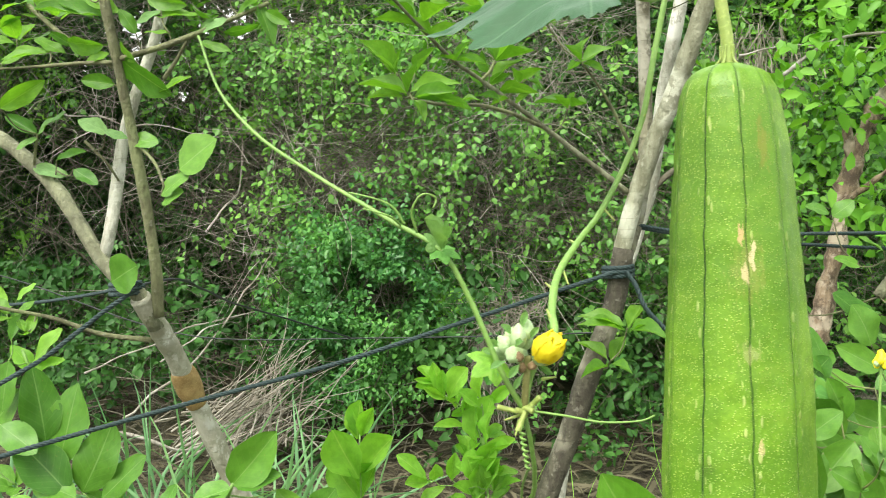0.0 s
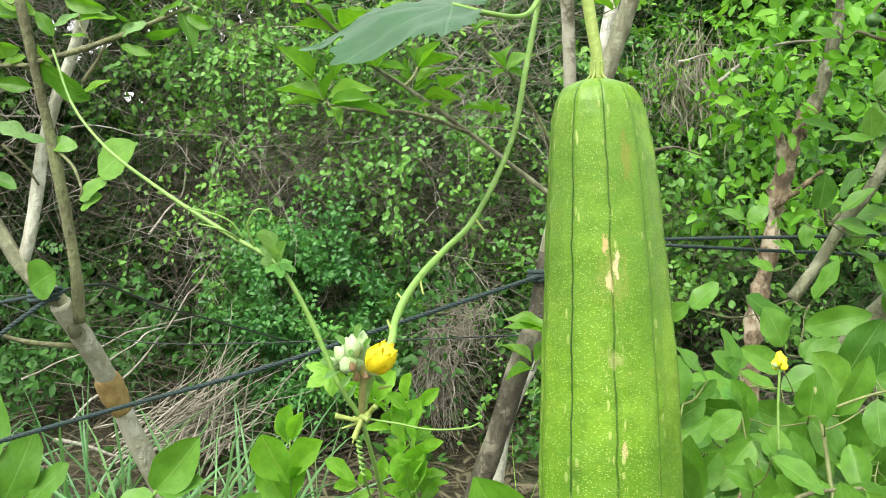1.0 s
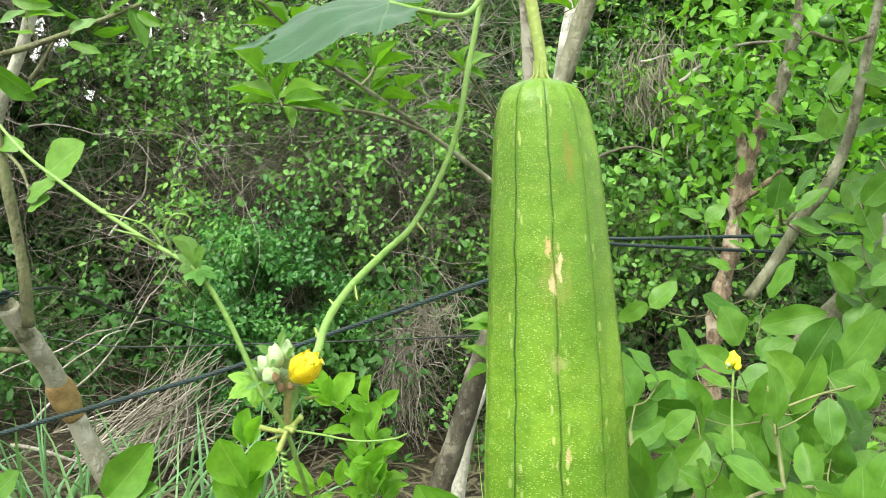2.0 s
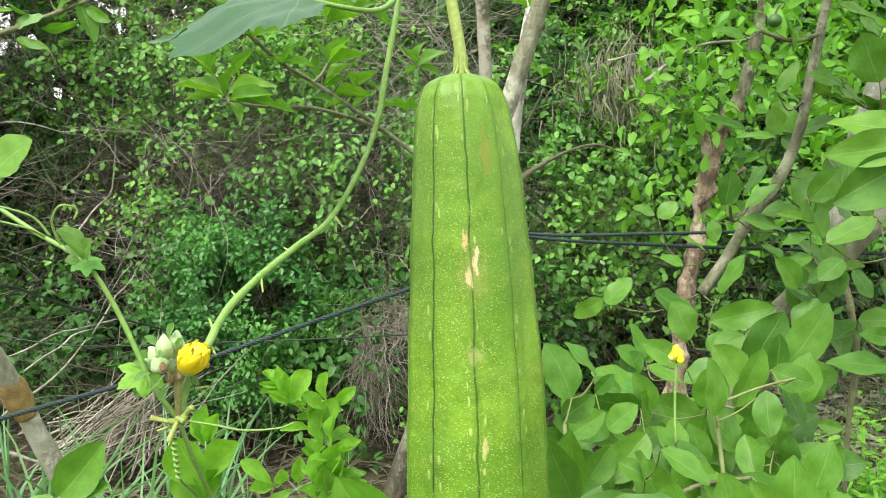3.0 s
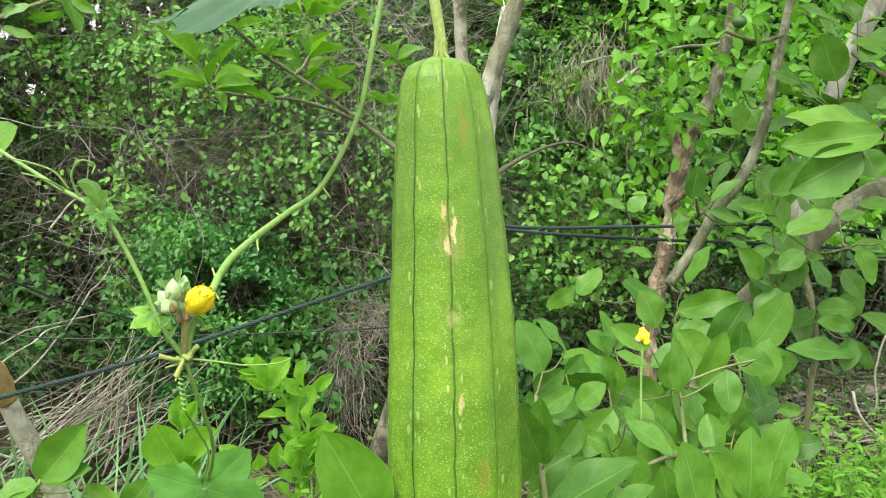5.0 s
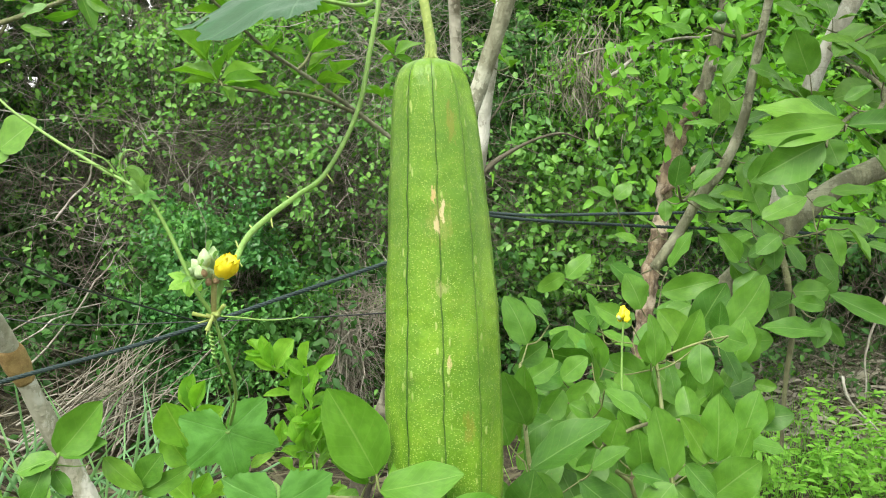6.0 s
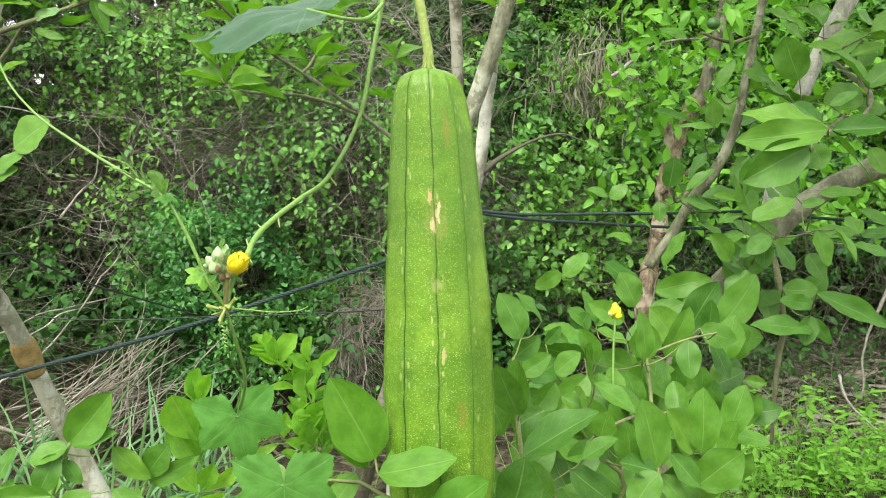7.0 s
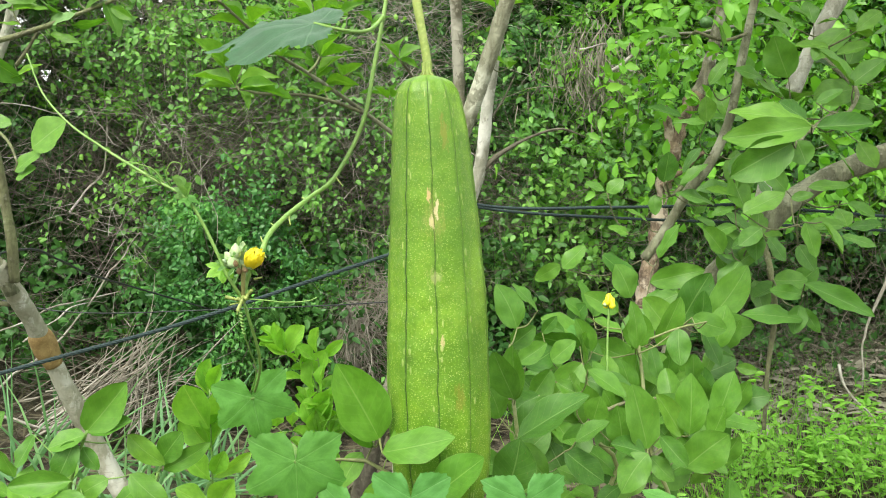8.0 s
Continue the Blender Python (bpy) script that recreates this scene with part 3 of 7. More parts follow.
def greenness(x, z):
    """How leafy the thicket is at a place across it (0 bare twigs, 1 dense)."""
    g = 0.66 + 0.0 * x
    g -= 0.52 * bell(x, z, -2.5, 0.85, 1.0, 0.5)
    g -= 0.30 * bell(x, z, -0.75, 1.40, 0.65, 0.40)
    g -= 0.15 * bell(x, z, -2.0, 2.0, 0.9, 0.35)
    g -= 0.45 * bell(x, z, 2.0, 0.50, 1.3, 0.34)
    g -= 0.75 * bell(x, z, 2.7, 0.85, 1.0, 0.45)
    g -= 0.20 * bell(x, z, -2.2, 1.7, 1.2, 0.45)
    g -= 0.70 * bell(x, z, -2.9, 1.15, 0.9, 0.5)
    g += 0.22 * bell(x, z, 0.9, 1.75, 0.7, 0.7)
    g += 0.30 * bell(x, z, -1.75, 1.25, 0.35, 0.35)
    g += 0.30 * bell(x, z, -0.45, 1.75, 0.30, 0.55)
    g += 0.35 * np.clip((z - 2.0) / 0.6, 0, 1)
    g += 0.25 * np.clip((x - 1.6) / 1.0, 0, 1)
    g -= 0.3 * np.clip((0.45 - z) / 0.4, 0, 1)
    g += 0.22 * bell(x, z, -0.9, 2.05, 0.8, 0.5)
    g += 0.42 * bell(x, z, 0.7, 1.00, 0.7, 0.4)
    return np.clip(g, 0.03, 1)


def sky_gap(p):
    """Small gaps through the thicket, high up on one side, where the sky shows."""
    ax, az = p[:, 0] / (p[:, 1] + 0.65), (p[:, 2] - 1.3) / (p[:, 1] + 0.65)
    gap = np.zeros(len(p))
    for cx, cz, r in ((-0.485, 0.158, 0.016), (-0.462, 0.128, 0.012), (-0.380, 0.215, 0.020), (-0.515, 0.200, 0.022), (-0.43, 0.24, 0.022), (-0.545, 0.235, 0.02), (-0.40, 0.17, 0.008), (0.125, 0.225, 0.008), (0.19, 0.215, 0.006), (-0.33, 0.235, 0.012), (-0.60, 0.17, 0.016)):
        r *= 1.5
        for a in range(6):
            dx, dz = 0.75 * r * math.cos(a * 2.4 + cx * 90), 0.75 * r * math.sin(a * 2.4 + cx * 90) * (a % 3) / 2
            gap = np.maximum(gap, np.exp(-((ax - cx - dx) / (0.24 * r)) ** 2 - ((az - cz - dz) / (0.30 * r)) ** 2))
    speck = np.random.default_rng(5)
    for _ in range(14):
        cx, cz = speck.uniform(-0.68, -0.22), speck.uniform(0.09, 0.28)
        r = speck.uniform(0.0025, 0.006)
        gap = np.maximum(gap, np.exp(-((ax - cx) / r) ** 2 - ((az - cz) / r) ** 2))
    return gap


def build_thicket():
    # the leafy face: sprays of leaves on short twigs, in drifts, more where the face is green
    n = 34000
    c = np.column_stack([RNG.uniform(-5.2, 4.2, n), 4.0 + 1.7 * RNG.uniform(0, 1, n) ** 0.8, RNG.uniform(0.10, 3.6, n)])
    drift = field(c, 1.3, 3.0) + 0.8 * field(c, 3.4, 9.0)
    g = greenness(c[:, 0], c[:, 2])
    c = c[1.3 * drift + RNG.normal(0, 0.10, n) > 0.62 - 1.00 * g]
    n, m = len(c), 11
    lime = field(c, 1.3, 21.0) + 0.7 * np.clip(c[:, 0] - 0.5, 0, 1) * np.clip(c[:, 2] - 0.8, 0, 1) + 0.35 * bell(c[:, 0], c[:, 2], -1.75, 1.3, 0.5, 0.4) + 0.45 * bell(c[:, 0], c[:, 2], -1.3, 2.2, 1.4, 0.6) + RNG.normal(0, 0.12, n) > 0.36
    way = unit(RNG.normal(0, 1, (n, 3)) * np.array([1.0, 0.6, 0.7]) + np.array([0, -0.45, -0.15]))
    lines = random_lines(n, m, c, way, RNG.uniform(0.09, 0.26, n), 0.10, 0.06)
    size = RNG.uniform(0.018, 0.050, n) * (1 + 0.35 * np.clip(c[:, 0] + 0.3, 0, 1)) * (1 + 0.5 * field(c, 0.8, 55.0))
    tagged(twigs("spray_twigs", lines[:, ::5], 0.0016, 0.0007, RUSSET), "thin brown leafy twigs of the hedge", "twigs", kind="stuff")
    tilt = unit(np.array([0, -0.55, 0.75]) + RNG.normal(0, 0.45, (n, 3)))
    side = unit(np.cross(tilt, way))
    turn = np.where(np.arange(m) % 2, 1.0, -1.0)[None, :, None]
    leaf_way = side[:, None] * turn + 0.75 * way[:, None] + RNG.normal(0, 0.25, (n, m, 3))
    facing = tilt[:, None] + RNG.normal(0, 0.28, (n, m, 3)) + 0.15 * side[:, None] * turn
    length = size[:, None] * RNG.uniform(0.65, 1.15, (n, m))
    keep = (RNG.uniform(0, 1, (n, m)) < 0.88) & (sky_gap(lines.reshape(-1, 3)).reshape(n, m) < 0.3)
    for mask, matl, name, label, cat in ((keep & ~lime[:, None], HEDGE, "hedge_foliage", "dense mixed green leaves of an overgrown hedge", "hedge foliage"), (keep & lime[:, None], LIME, "climber_foliage", "bright yellow-green climbing vine leaves over the hedge", "climber")):
        tagged(scatter(name, TINY, lines[mask], leaf_way[mask], facing[mask], length[mask], RNG.uniform(0.5, 0.8, mask.sum()), matl), label, cat, kind="stuff")
    # fine small leaves that fill the face, paled to stand for haze
    n = 70000
    q = np.column_stack([RNG.uniform(-5.0, 2.6, n), RNG.uniform(4.15, 5.0, n), RNG.uniform(0.5, 3.3, n)])
    g = greenness(q[:, 0], q[:, 2]) + 0.6 * bell(q[:, 0], q[:, 2], -1.9, 2.4, 1.9, 0.6)
    q = q[(field(q, 1.9, 33.0) + 0.5 * field(q, 5.5, 12.0) > 0.62 - 0.72 * g) & (sky_gap(q) < 0.3)]
    way, facing = leaf_frames(len(q))
    tagged(scatter("fine_foliage", MINI, q, way, facing, RNG.uniform(0.013, 0.030, len(q)), RNG.uniform(0.5, 0.8, len(q)), FINE), "tiny leaves through the hedge, paled to grey-green to suggest haze", "hedge foliage", kind="stuff")
    # lumps of growth that stand out of the face and catch the light
    groups = {"hedge": [], "lime": []}
    for _ in range(90):
        c = np.array([RNG.uniform(-4.8, 3.8), RNG.uniform(3.95, 4.9), RNG.uniform(0.35, 3.3)])
        g = greenness(c[:1], c[2:])[0]
        if RNG.uniform(0, 1) > 1.25 * g:
            continue
        r = RNG.uniform(0.12, 0.34)
        m = int(5200 * r * r * RNG.uniform(0.6, 1.2)) + 40
        d = unit(RNG.normal(0, 1, (m, 3)) + np.array([0, -0.45, 0.55]))
        q = c + d * r * (0.75 + 0.35 * RNG.uniform(0, 1, (m, 1))) * np.array([RNG.uniform(0.8, 1.5), 0.8, RNG.uniform(0.6, 1.2)]) * (1 + 0.5 * field(d * 2 + c, 1.3, 2.0))[:, None]
        size = RNG.uniform(0.020, 0.045) * RNG.uniform(0.7, 1.4, m)
        kind = "lime" if RNG.uniform(0, 1) < 0.30 + 0.3 * (c[0] > 0.3) + 0.25 * bell(c[0], c[2], -0.7, 2.0, 1.2, 0.9) else "hedge"
        keep = sky_gap(q) < 0.3
        groups[kind].append((q[keep], (d + RNG.normal(0, 0.45, (m, 3)))[keep], size[keep]))
    for kind, matl, name, label in (("hedge", HEDGE, "hedge_clump", "rounded clumps of green hedge leaves"), ("lime", LIME, "climber_clump", "clumps of bright climbing leaves on the hedge")):
        q, f, z = (np.concatenate(a) for a in zip(*groups[kind]))
        tagged(scatter(name, MINI, q, RNG.normal(0, 1, q.shape) + np.array([0, -0.3, -0.3]), f + np.array([0, -0.2, 0.4]), z, RNG.uniform(0.5, 0.85, len(q)), matl), label, "hedge foliage", kind="stuff")
    # the inside, its leaves coloured dark for the shade there
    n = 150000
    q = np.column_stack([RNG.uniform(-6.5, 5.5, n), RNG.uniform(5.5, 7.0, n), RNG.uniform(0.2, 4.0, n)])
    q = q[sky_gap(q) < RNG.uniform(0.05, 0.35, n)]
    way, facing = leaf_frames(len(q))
    tagged(scatter("inner_foliage", MINI, q, way, facing, RNG.uniform(0.06, 0.13, len(q)), 0.7, SHADE), "leaves deep inside the thicket, shade put into their colour", "hedge foliage", kind="stuff")
    # a backing of darkened leaves, added to stop sky leaking through
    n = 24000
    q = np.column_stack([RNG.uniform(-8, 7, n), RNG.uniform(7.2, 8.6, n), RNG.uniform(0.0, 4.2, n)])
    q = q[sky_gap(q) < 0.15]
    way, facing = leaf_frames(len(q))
    tagged(scatter("far_foliage", MINI, q, way, facing, RNG.uniform(0.18, 0.30, len(q)), 0.75, SHADE), "dark backing leaves added behind the thicket to close off the sky", "woods", kind="stuff")
    # unseen leaves over the thicket, added to block light from above
    n = 26000
    q = np.column_stack([RNG.uniform(-8, 7, n), RNG.uniform(4.6, 7.5, n), RNG.uniform(3.5, 4.8, n)])
    q[:, 2] += 0.35 * field(q, 0.8, 77.0)
    q = q[(q[:, 0] > 1.5) | (q[:, 1] > 6.0) | (RNG.uniform(0, 1, n) < np.where(q[:, 0] < -2.0, 0.12, 0.06))]
    # more unseen leaves further forward, added to darken the hollow below
    m = 4200
    q = np.concatenate([q, np.column_stack([RNG.uniform(-5.5, -2.3, m), RNG.uniform(3.1, 4.7, m), RNG.uniform(3.0, 3.6, m)])])
    way, facing = leaf_frames(len(q))
    tagged(scatter("crown_foliage", MINI, q, way, facing, RNG.uniform(0.12, 0.22, len(q)), 0.75, SHADE), "unseen leaves added overhead to keep sky light off the thicket", "hedge foliage", kind="stuff")
    # bare twigs
    n = 8500
    s = np.column_stack([RNG.uniform(-5.0, 4.0, n), RNG.uniform(3.75, 5.3, n), RNG.uniform(0.05, 2.9, n)])
    keep = RNG.uniform(0, 1, n) > greenness(s[:, 0], s[:, 2]) * 0.95
    keep &= RNG.uniform(0, 1, n) > 0.92 * bell(s[:, 0], s[:, 2], -2.6, 1.15, 0.95, 0.6) + 0.75 * bell(s[:, 0], s[:, 2], 2.7, 0.85, 1.0, 0.5)
    s = s[keep]
    n = len(s)
    way = RNG.normal(0, 1, (n, 3)) * np.array([1.0, 0.35, 0.75])
    lines = random_lines(n, 9, s, way, RNG.uniform(0.3, 1.3, n), 0.22, 0.03)
    r = RNG.uniform(0.0008, 0.0030, n)
    # fewer pale twigs in the hollow, more high up: light put into colour
    pale = RNG.uniform(0, 1, n) < 0.45 - 0.4 * bell(s[:, 0], s[:, 2], -2.7, 1.1, 1.0, 0.6) + 0.45 * np.clip((s[:, 2] - 1.6) / 0.3, 0, 1)
    tagged(twigs("twig_tangle", lines[~pale], r[~pale], r[~pale] * 0.4, DARK_TWIG), "tangle of thin brown bare twigs and dead vines", "twigs", kind="stuff")
    tagged(twigs("dry_twig_tangle", lines[pale], r[pale], r[pale] * 0.4, DRY), "dry grey-tan bare twigs in the thicket", "twigs", kind="stuff")
    n = 5200
    s = np.column_stack([RNG.uniform(-4.6, 0.2, n), RNG.uniform(3.7, 4.6, n), 0.8 + 2.0 * RNG.uniform(0, 1, n) ** 0.60])
    s = s[field(s, 1.4, 51.0) > 0.9 * bell(s[:, 0], s[:, 2], -2.9, 1.1, 1.1, 0.5)]
    n = len(s)
    lines = random_lines(n, 9, s, RNG.normal(0, 1, (n, 3)) * np.array([1.0, 0.3, 0.7]), RNG.uniform(0.25, 1.1, n), 0.2, 0.03)
    tagged(twigs("bleached_twigs", lines, RNG.uniform(0.0009, 0.0026, n), 0.0006, BLEACHED), "fine bleached grey twigs across the hedge face", "twigs", kind="stuff")
    n = 520
    s = np.column_stack([RNG.uniform(0.5, 4.0, n), RNG.uniform(3.8, 4.8, n), RNG.uniform(0.1, 1.0, n)])
    lines = random_lines(n, 9, s, RNG.normal(0, 1, (n, 3)) * np.array([0.8, 0.3, 0.9]), RNG.uniform(0.3, 1.0, n), 0.25, 0.04)
    tagged(twigs("wiry_stems", lines, RNG.uniform(0.001, 0.0030, n), 0.0008, DARK_TWIG), "wiry grey-brown bare stems at the hedge foot", "twigs", kind="stuff")
    n = 380
    s = np.column_stack([RNG.normal(0.75, 0.45, n), RNG.uniform(3.75, 4.5, n), RNG.normal(0.98, 0.22, n)])
    lines = random_lines(n, 8, s, RNG.normal(0, 1, (n, 3)) * np.array([1.0, 0.3, 0.7]), RNG.uniform(0.2, 0.7, n), 0.22, 0.03)
    tagged(twigs("low_twig_mat", lines, RNG.uniform(0.0008, 0.0024, n), 0.0005, DRY), "mat of dry grey-brown twigs low in the hedge", "twigs", kind="stuff")
    # upright stems that carry it
    n = 44
    s = np.column_stack([RNG.uniform(-4.5, 4, n), RNG.uniform(4.0, 5.8, n), np.full(n, 0.1)])
    lines = random_lines(n, 12, s, np.tile([0, 0, 1.0], (n, 1)) + RNG.normal(0, 0.25, (n, 3)), RNG.uniform(2.0, 3.4, n), 0.12)
    tagged(twigs("hedge_stems", lines, RNG.uniform(0.003, 0.008, n), 0.002, DARK_TWIG, 6), "upright brown stems of the hedge shrubs", "stems", kind="stuff")
    # a mat of dead twigs across the bare stretch
    n = 6500
    s = np.column_stack([RNG.normal(-1.05, 0.80, n), RNG.uniform(3.75, 4.9, n), RNG.normal(1.45, 0.34, n)])
    s = s[field(s, 1.2, 61.0) + 0.5 * field(s, 3.0, 8.0) > 0.10 + 0.5 * bell(s[:, 0], s[:, 2], -2.9, 1.1, 0.9, 0.5)]
    n = len(s)
    lines = random_lines(n, 8, s, RNG.normal(0, 1, (n, 3)) * np.array([1.1, 0.25, 0.55]), RNG.uniform(0.25, 0.9, n), 0.2, 0.02)
    tagged(twigs("dead_twig_mat", lines, RNG.uniform(0.0007, 0.0020, n), 0.0005, RUSSET), "mat of fine dead mauve-brown twigs", "twigs", kind="stuff")
    # trailing climbers: strands that hang or lean over the face, with round leaves in pairs
    def trail(at, drop, lean):
        """One strand and the places of its leaves."""
        k = 14
        way = np.array([[lean + RNG.normal(0, 0.2), -0.25, -1.0]])
        ln = random_lines(1, k, np.array([at]), way, np.array([drop]), 0.22, 0.05)[0]
        m = max(4, int(drop / 0.034))
        leaves = []
        for a in range(m):
            c = ln[min(k - 1, int(a / m * k))] + RNG.normal(0, 0.016, 3)
            for _ in range(RNG.integers(1, 5)):
                leaves.append(c + RNG.normal(0, 0.028, 3))
        return ln, leaves

    def hang(strands, leaves, parent=None):
        q = np.array(leaves)
        q = q[sky_gap(q) < 0.3]
        way, facing = leaf_frames(len(q), 0.6, 0.7, 0.4, 0.5)
        size, wide = RNG.uniform(0.020, 0.050, len(q)), RNG.uniform(0.55, 0.85, len(q))
        if parent:
            for ln in strands:
                twigs("stem", ln[None], 0.0016, 0.0008, DRY, 3, parent)
            return tagged(scatter("foliage", TINY, q, way, facing, size, wide, CASCADE, parent), kind="stuff")
        return scatter("trailing_foliage", TINY, q, way, facing, size, wide, CASCADE), twigs("trailing_stems", np.array(strands), 0.0016, 0.0008, DRY)

    for at, wide, count, drop in (((-0.407, 3.900, 1.766), 0.13, 12, 0.8), ((-0.175, 4.000, 1.772), 0.14, 9, 0.45), ((-1.639, 3.900, 1.465), 0.12, 9, 0.6), ((-1.345, 3.950, 2.290), 0.20, 18, 0.75), ((-1.745, 4.000, 2.438), 0.25, 14, 0.6), ((-0.971, 3.950, 2.277), 0.22, 14, 0.5), ((-0.842, 3.900, 1.579), 0.25, 8, 0.25),
                                  ((-1.646, 3.900, 1.552), 0.10, 7, 0.5), ((-1.393, 4.000, 2.278), 0.25, 10, 0.5), ((-1.944, 4.000, 2.072), 0.2, 6, 0.4), ((-0.928, 3.900, 1.724), 0.2, 7, 0.35), ((-0.505, 3.900, 1.358), 0.2, 9, 0.5), ((0.470, 3.900, 2.183), 0.2, 8, 0.5), ((1.153, 3.900, 1.993), 0.2, 8, 0.6), ((0.373, 3.900, 1.381), 0.15, 7, 0.5)):
        both = [trail(np.array(at) + RNG.normal(0, 1, 3) * np.array([wide, 0.1, 0.08]), drop * RNG.uniform(0.5, 1.15), RNG.normal(0, 0.35)) for _ in range(count)]
        plant = thing("trailing_climber", at, "trailing climber with round light green leaves", "climber", "trailing climbers")
        hang([b[0] for b in both], [q for b in both for q in b[1]], plant)
    both = []
    for _ in range(520):
        at = np.array([RNG.uniform(-4.6, 3.6), RNG.uniform(3.8, 4.3), RNG.uniform(0.7, 3.2)])
        if noise.noise(Vector(at * 1.7)) < 0.08:
            continue
        g = 1.25 * greenness(at[:1], at[2:])[0] - 0.25 + 0.3 * bell(at[0], at[2], -1.6, 2.4, 1.2, 0.6)
        if RNG.uniform(0, 1) < 0.05 + 0.85 * g:
            both.append(trail(at, RNG.uniform(0.2, 0.8), RNG.normal(0, 0.6)))
    foliage, stems = hang([b[0] for b in both], [q for b in both for q in b[1]])
    tagged(foliage, "strands of round light green climber leaves", "climber", kind="stuff")
    tagged(stems, "thin stems of the hanging climbers", "climber", kind="stuff")
    # a climber over the rough tree and around it
    n = 3200
    p = np.column_stack([RNG.uniform(0.7, 1.9, n), RNG.uniform(2.45, 3.4, n), RNG.uniform(1.15, 2.7, n)])
    p = p[field(p, 3.2, 31.0) > 0.02]
    m = 420
    near = np.column_stack([RNG.normal(1.02, 0.20, m), RNG.uniform(2.45, 2.85, m), RNG.uniform(1.25, 2.5, m)])
    p = np.concatenate([p, near[field(near, 3.5, 19.0) > -0.05]])
    way, facing = leaf_frames(len(p))
    tagged(scatter("tree_climber", TINY, p, way, facing, RNG.uniform(0.035, 0.085, len(p)), 0.6, LIME), "bright climbing leaves hung over the rough tree", "climber", kind="stuff")
    # leaves of the hedge hollow, coloured dark to stand for its shade
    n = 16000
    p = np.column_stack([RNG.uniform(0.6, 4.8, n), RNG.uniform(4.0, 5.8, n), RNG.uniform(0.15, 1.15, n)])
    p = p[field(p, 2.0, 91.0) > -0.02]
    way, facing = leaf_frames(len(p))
    tagged(scatter("dark_undergrowth", TINY, p, way, facing, RNG.uniform(0.03, 0.07, len(p)), 0.6, SHADE), "sparse leaves in the hedge hollow, darkened to stand for shade", "undergrowth", kind="stuff")
    # light climber leaves over the low part of the hedge beside the rough tree
    n = 6000
    p = np.column_stack([RNG.uniform(0.0, 1.5, n), RNG.uniform(3.65, 4.15, n), RNG.uniform(0.65, 1.75, n)])
    p = p[field(p, 2.6, 47.0) + 0.5 * field(p, 6.0, 29.0) > 0.08]
    way, facing = leaf_frames(len(p))
    tagged(scatter("low_climber", TINY, p, way, facing, RNG.uniform(0.025, 0.062, len(p)), RNG.uniform(0.55, 0.8, len(p)), CASCADE), "light green climber leaves low on the hedge", "climber", kind="stuff")
    # low dark growth at the foot of it, shade deepening its leaf colour
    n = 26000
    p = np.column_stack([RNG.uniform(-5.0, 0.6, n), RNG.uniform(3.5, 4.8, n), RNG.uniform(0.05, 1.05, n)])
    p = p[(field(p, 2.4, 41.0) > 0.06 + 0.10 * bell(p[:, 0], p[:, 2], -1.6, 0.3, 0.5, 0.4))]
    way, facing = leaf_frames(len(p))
    tagged(scatter("undergrowth", TINY, p, way, facing, RNG.uniform(0.03, 0.075, len(p)), 0.6, SHADE), "low dark green undergrowth at the hedge foot, its tone deepened for shade", "undergrowth", kind="stuff")


build_thicket()


def build_bush():
    bush = thing("round_bush", (-1.169, 3.700, 0.312), "dense dark blue-green bush with small glossy leaves", "bush")
    c = np.array((-1.164, 3.750, 0.778))
    n = 14000
    d = unit(RNG.normal(0, 1, (n, 3)))
    r = RNG.uniform(0.45, 1.0, n) ** 0.6
    p = c + d * r[:, None] * np.array([0.46, 0.32, 0.60]) * (1 + 0.55 * field(d * 1.5, 1.6, 4.0))[:, None]
    p = p[(field(p, 5.0, 13.0) > -0.12)]
    way, facing = leaf_frames(len(p), 0.75, 0.45, 0.4)
    tagged(scatter("foliage", TINY, p, way, facing, RNG.uniform(0.022, 0.042, len(p)), 0.62, TEAL, bush), kind="stuff")
    n = 14
    s = np.tile(c - np.array([0, 0, 0.7]), (n, 1)) + RNG.normal(0, 0.06, (n, 3))
    lines = random_lines(n, 8, s, RNG.normal(0, 0.5, (n, 3)) + np.array([0, 0, 1.3]), RNG.uniform(0.5, 1.1, n), 0.12)
    for ln in lines:
        twigs("stem", ln[None], 0.006, 0.002, DARK_TWIG, 5, bush)


build_bush()


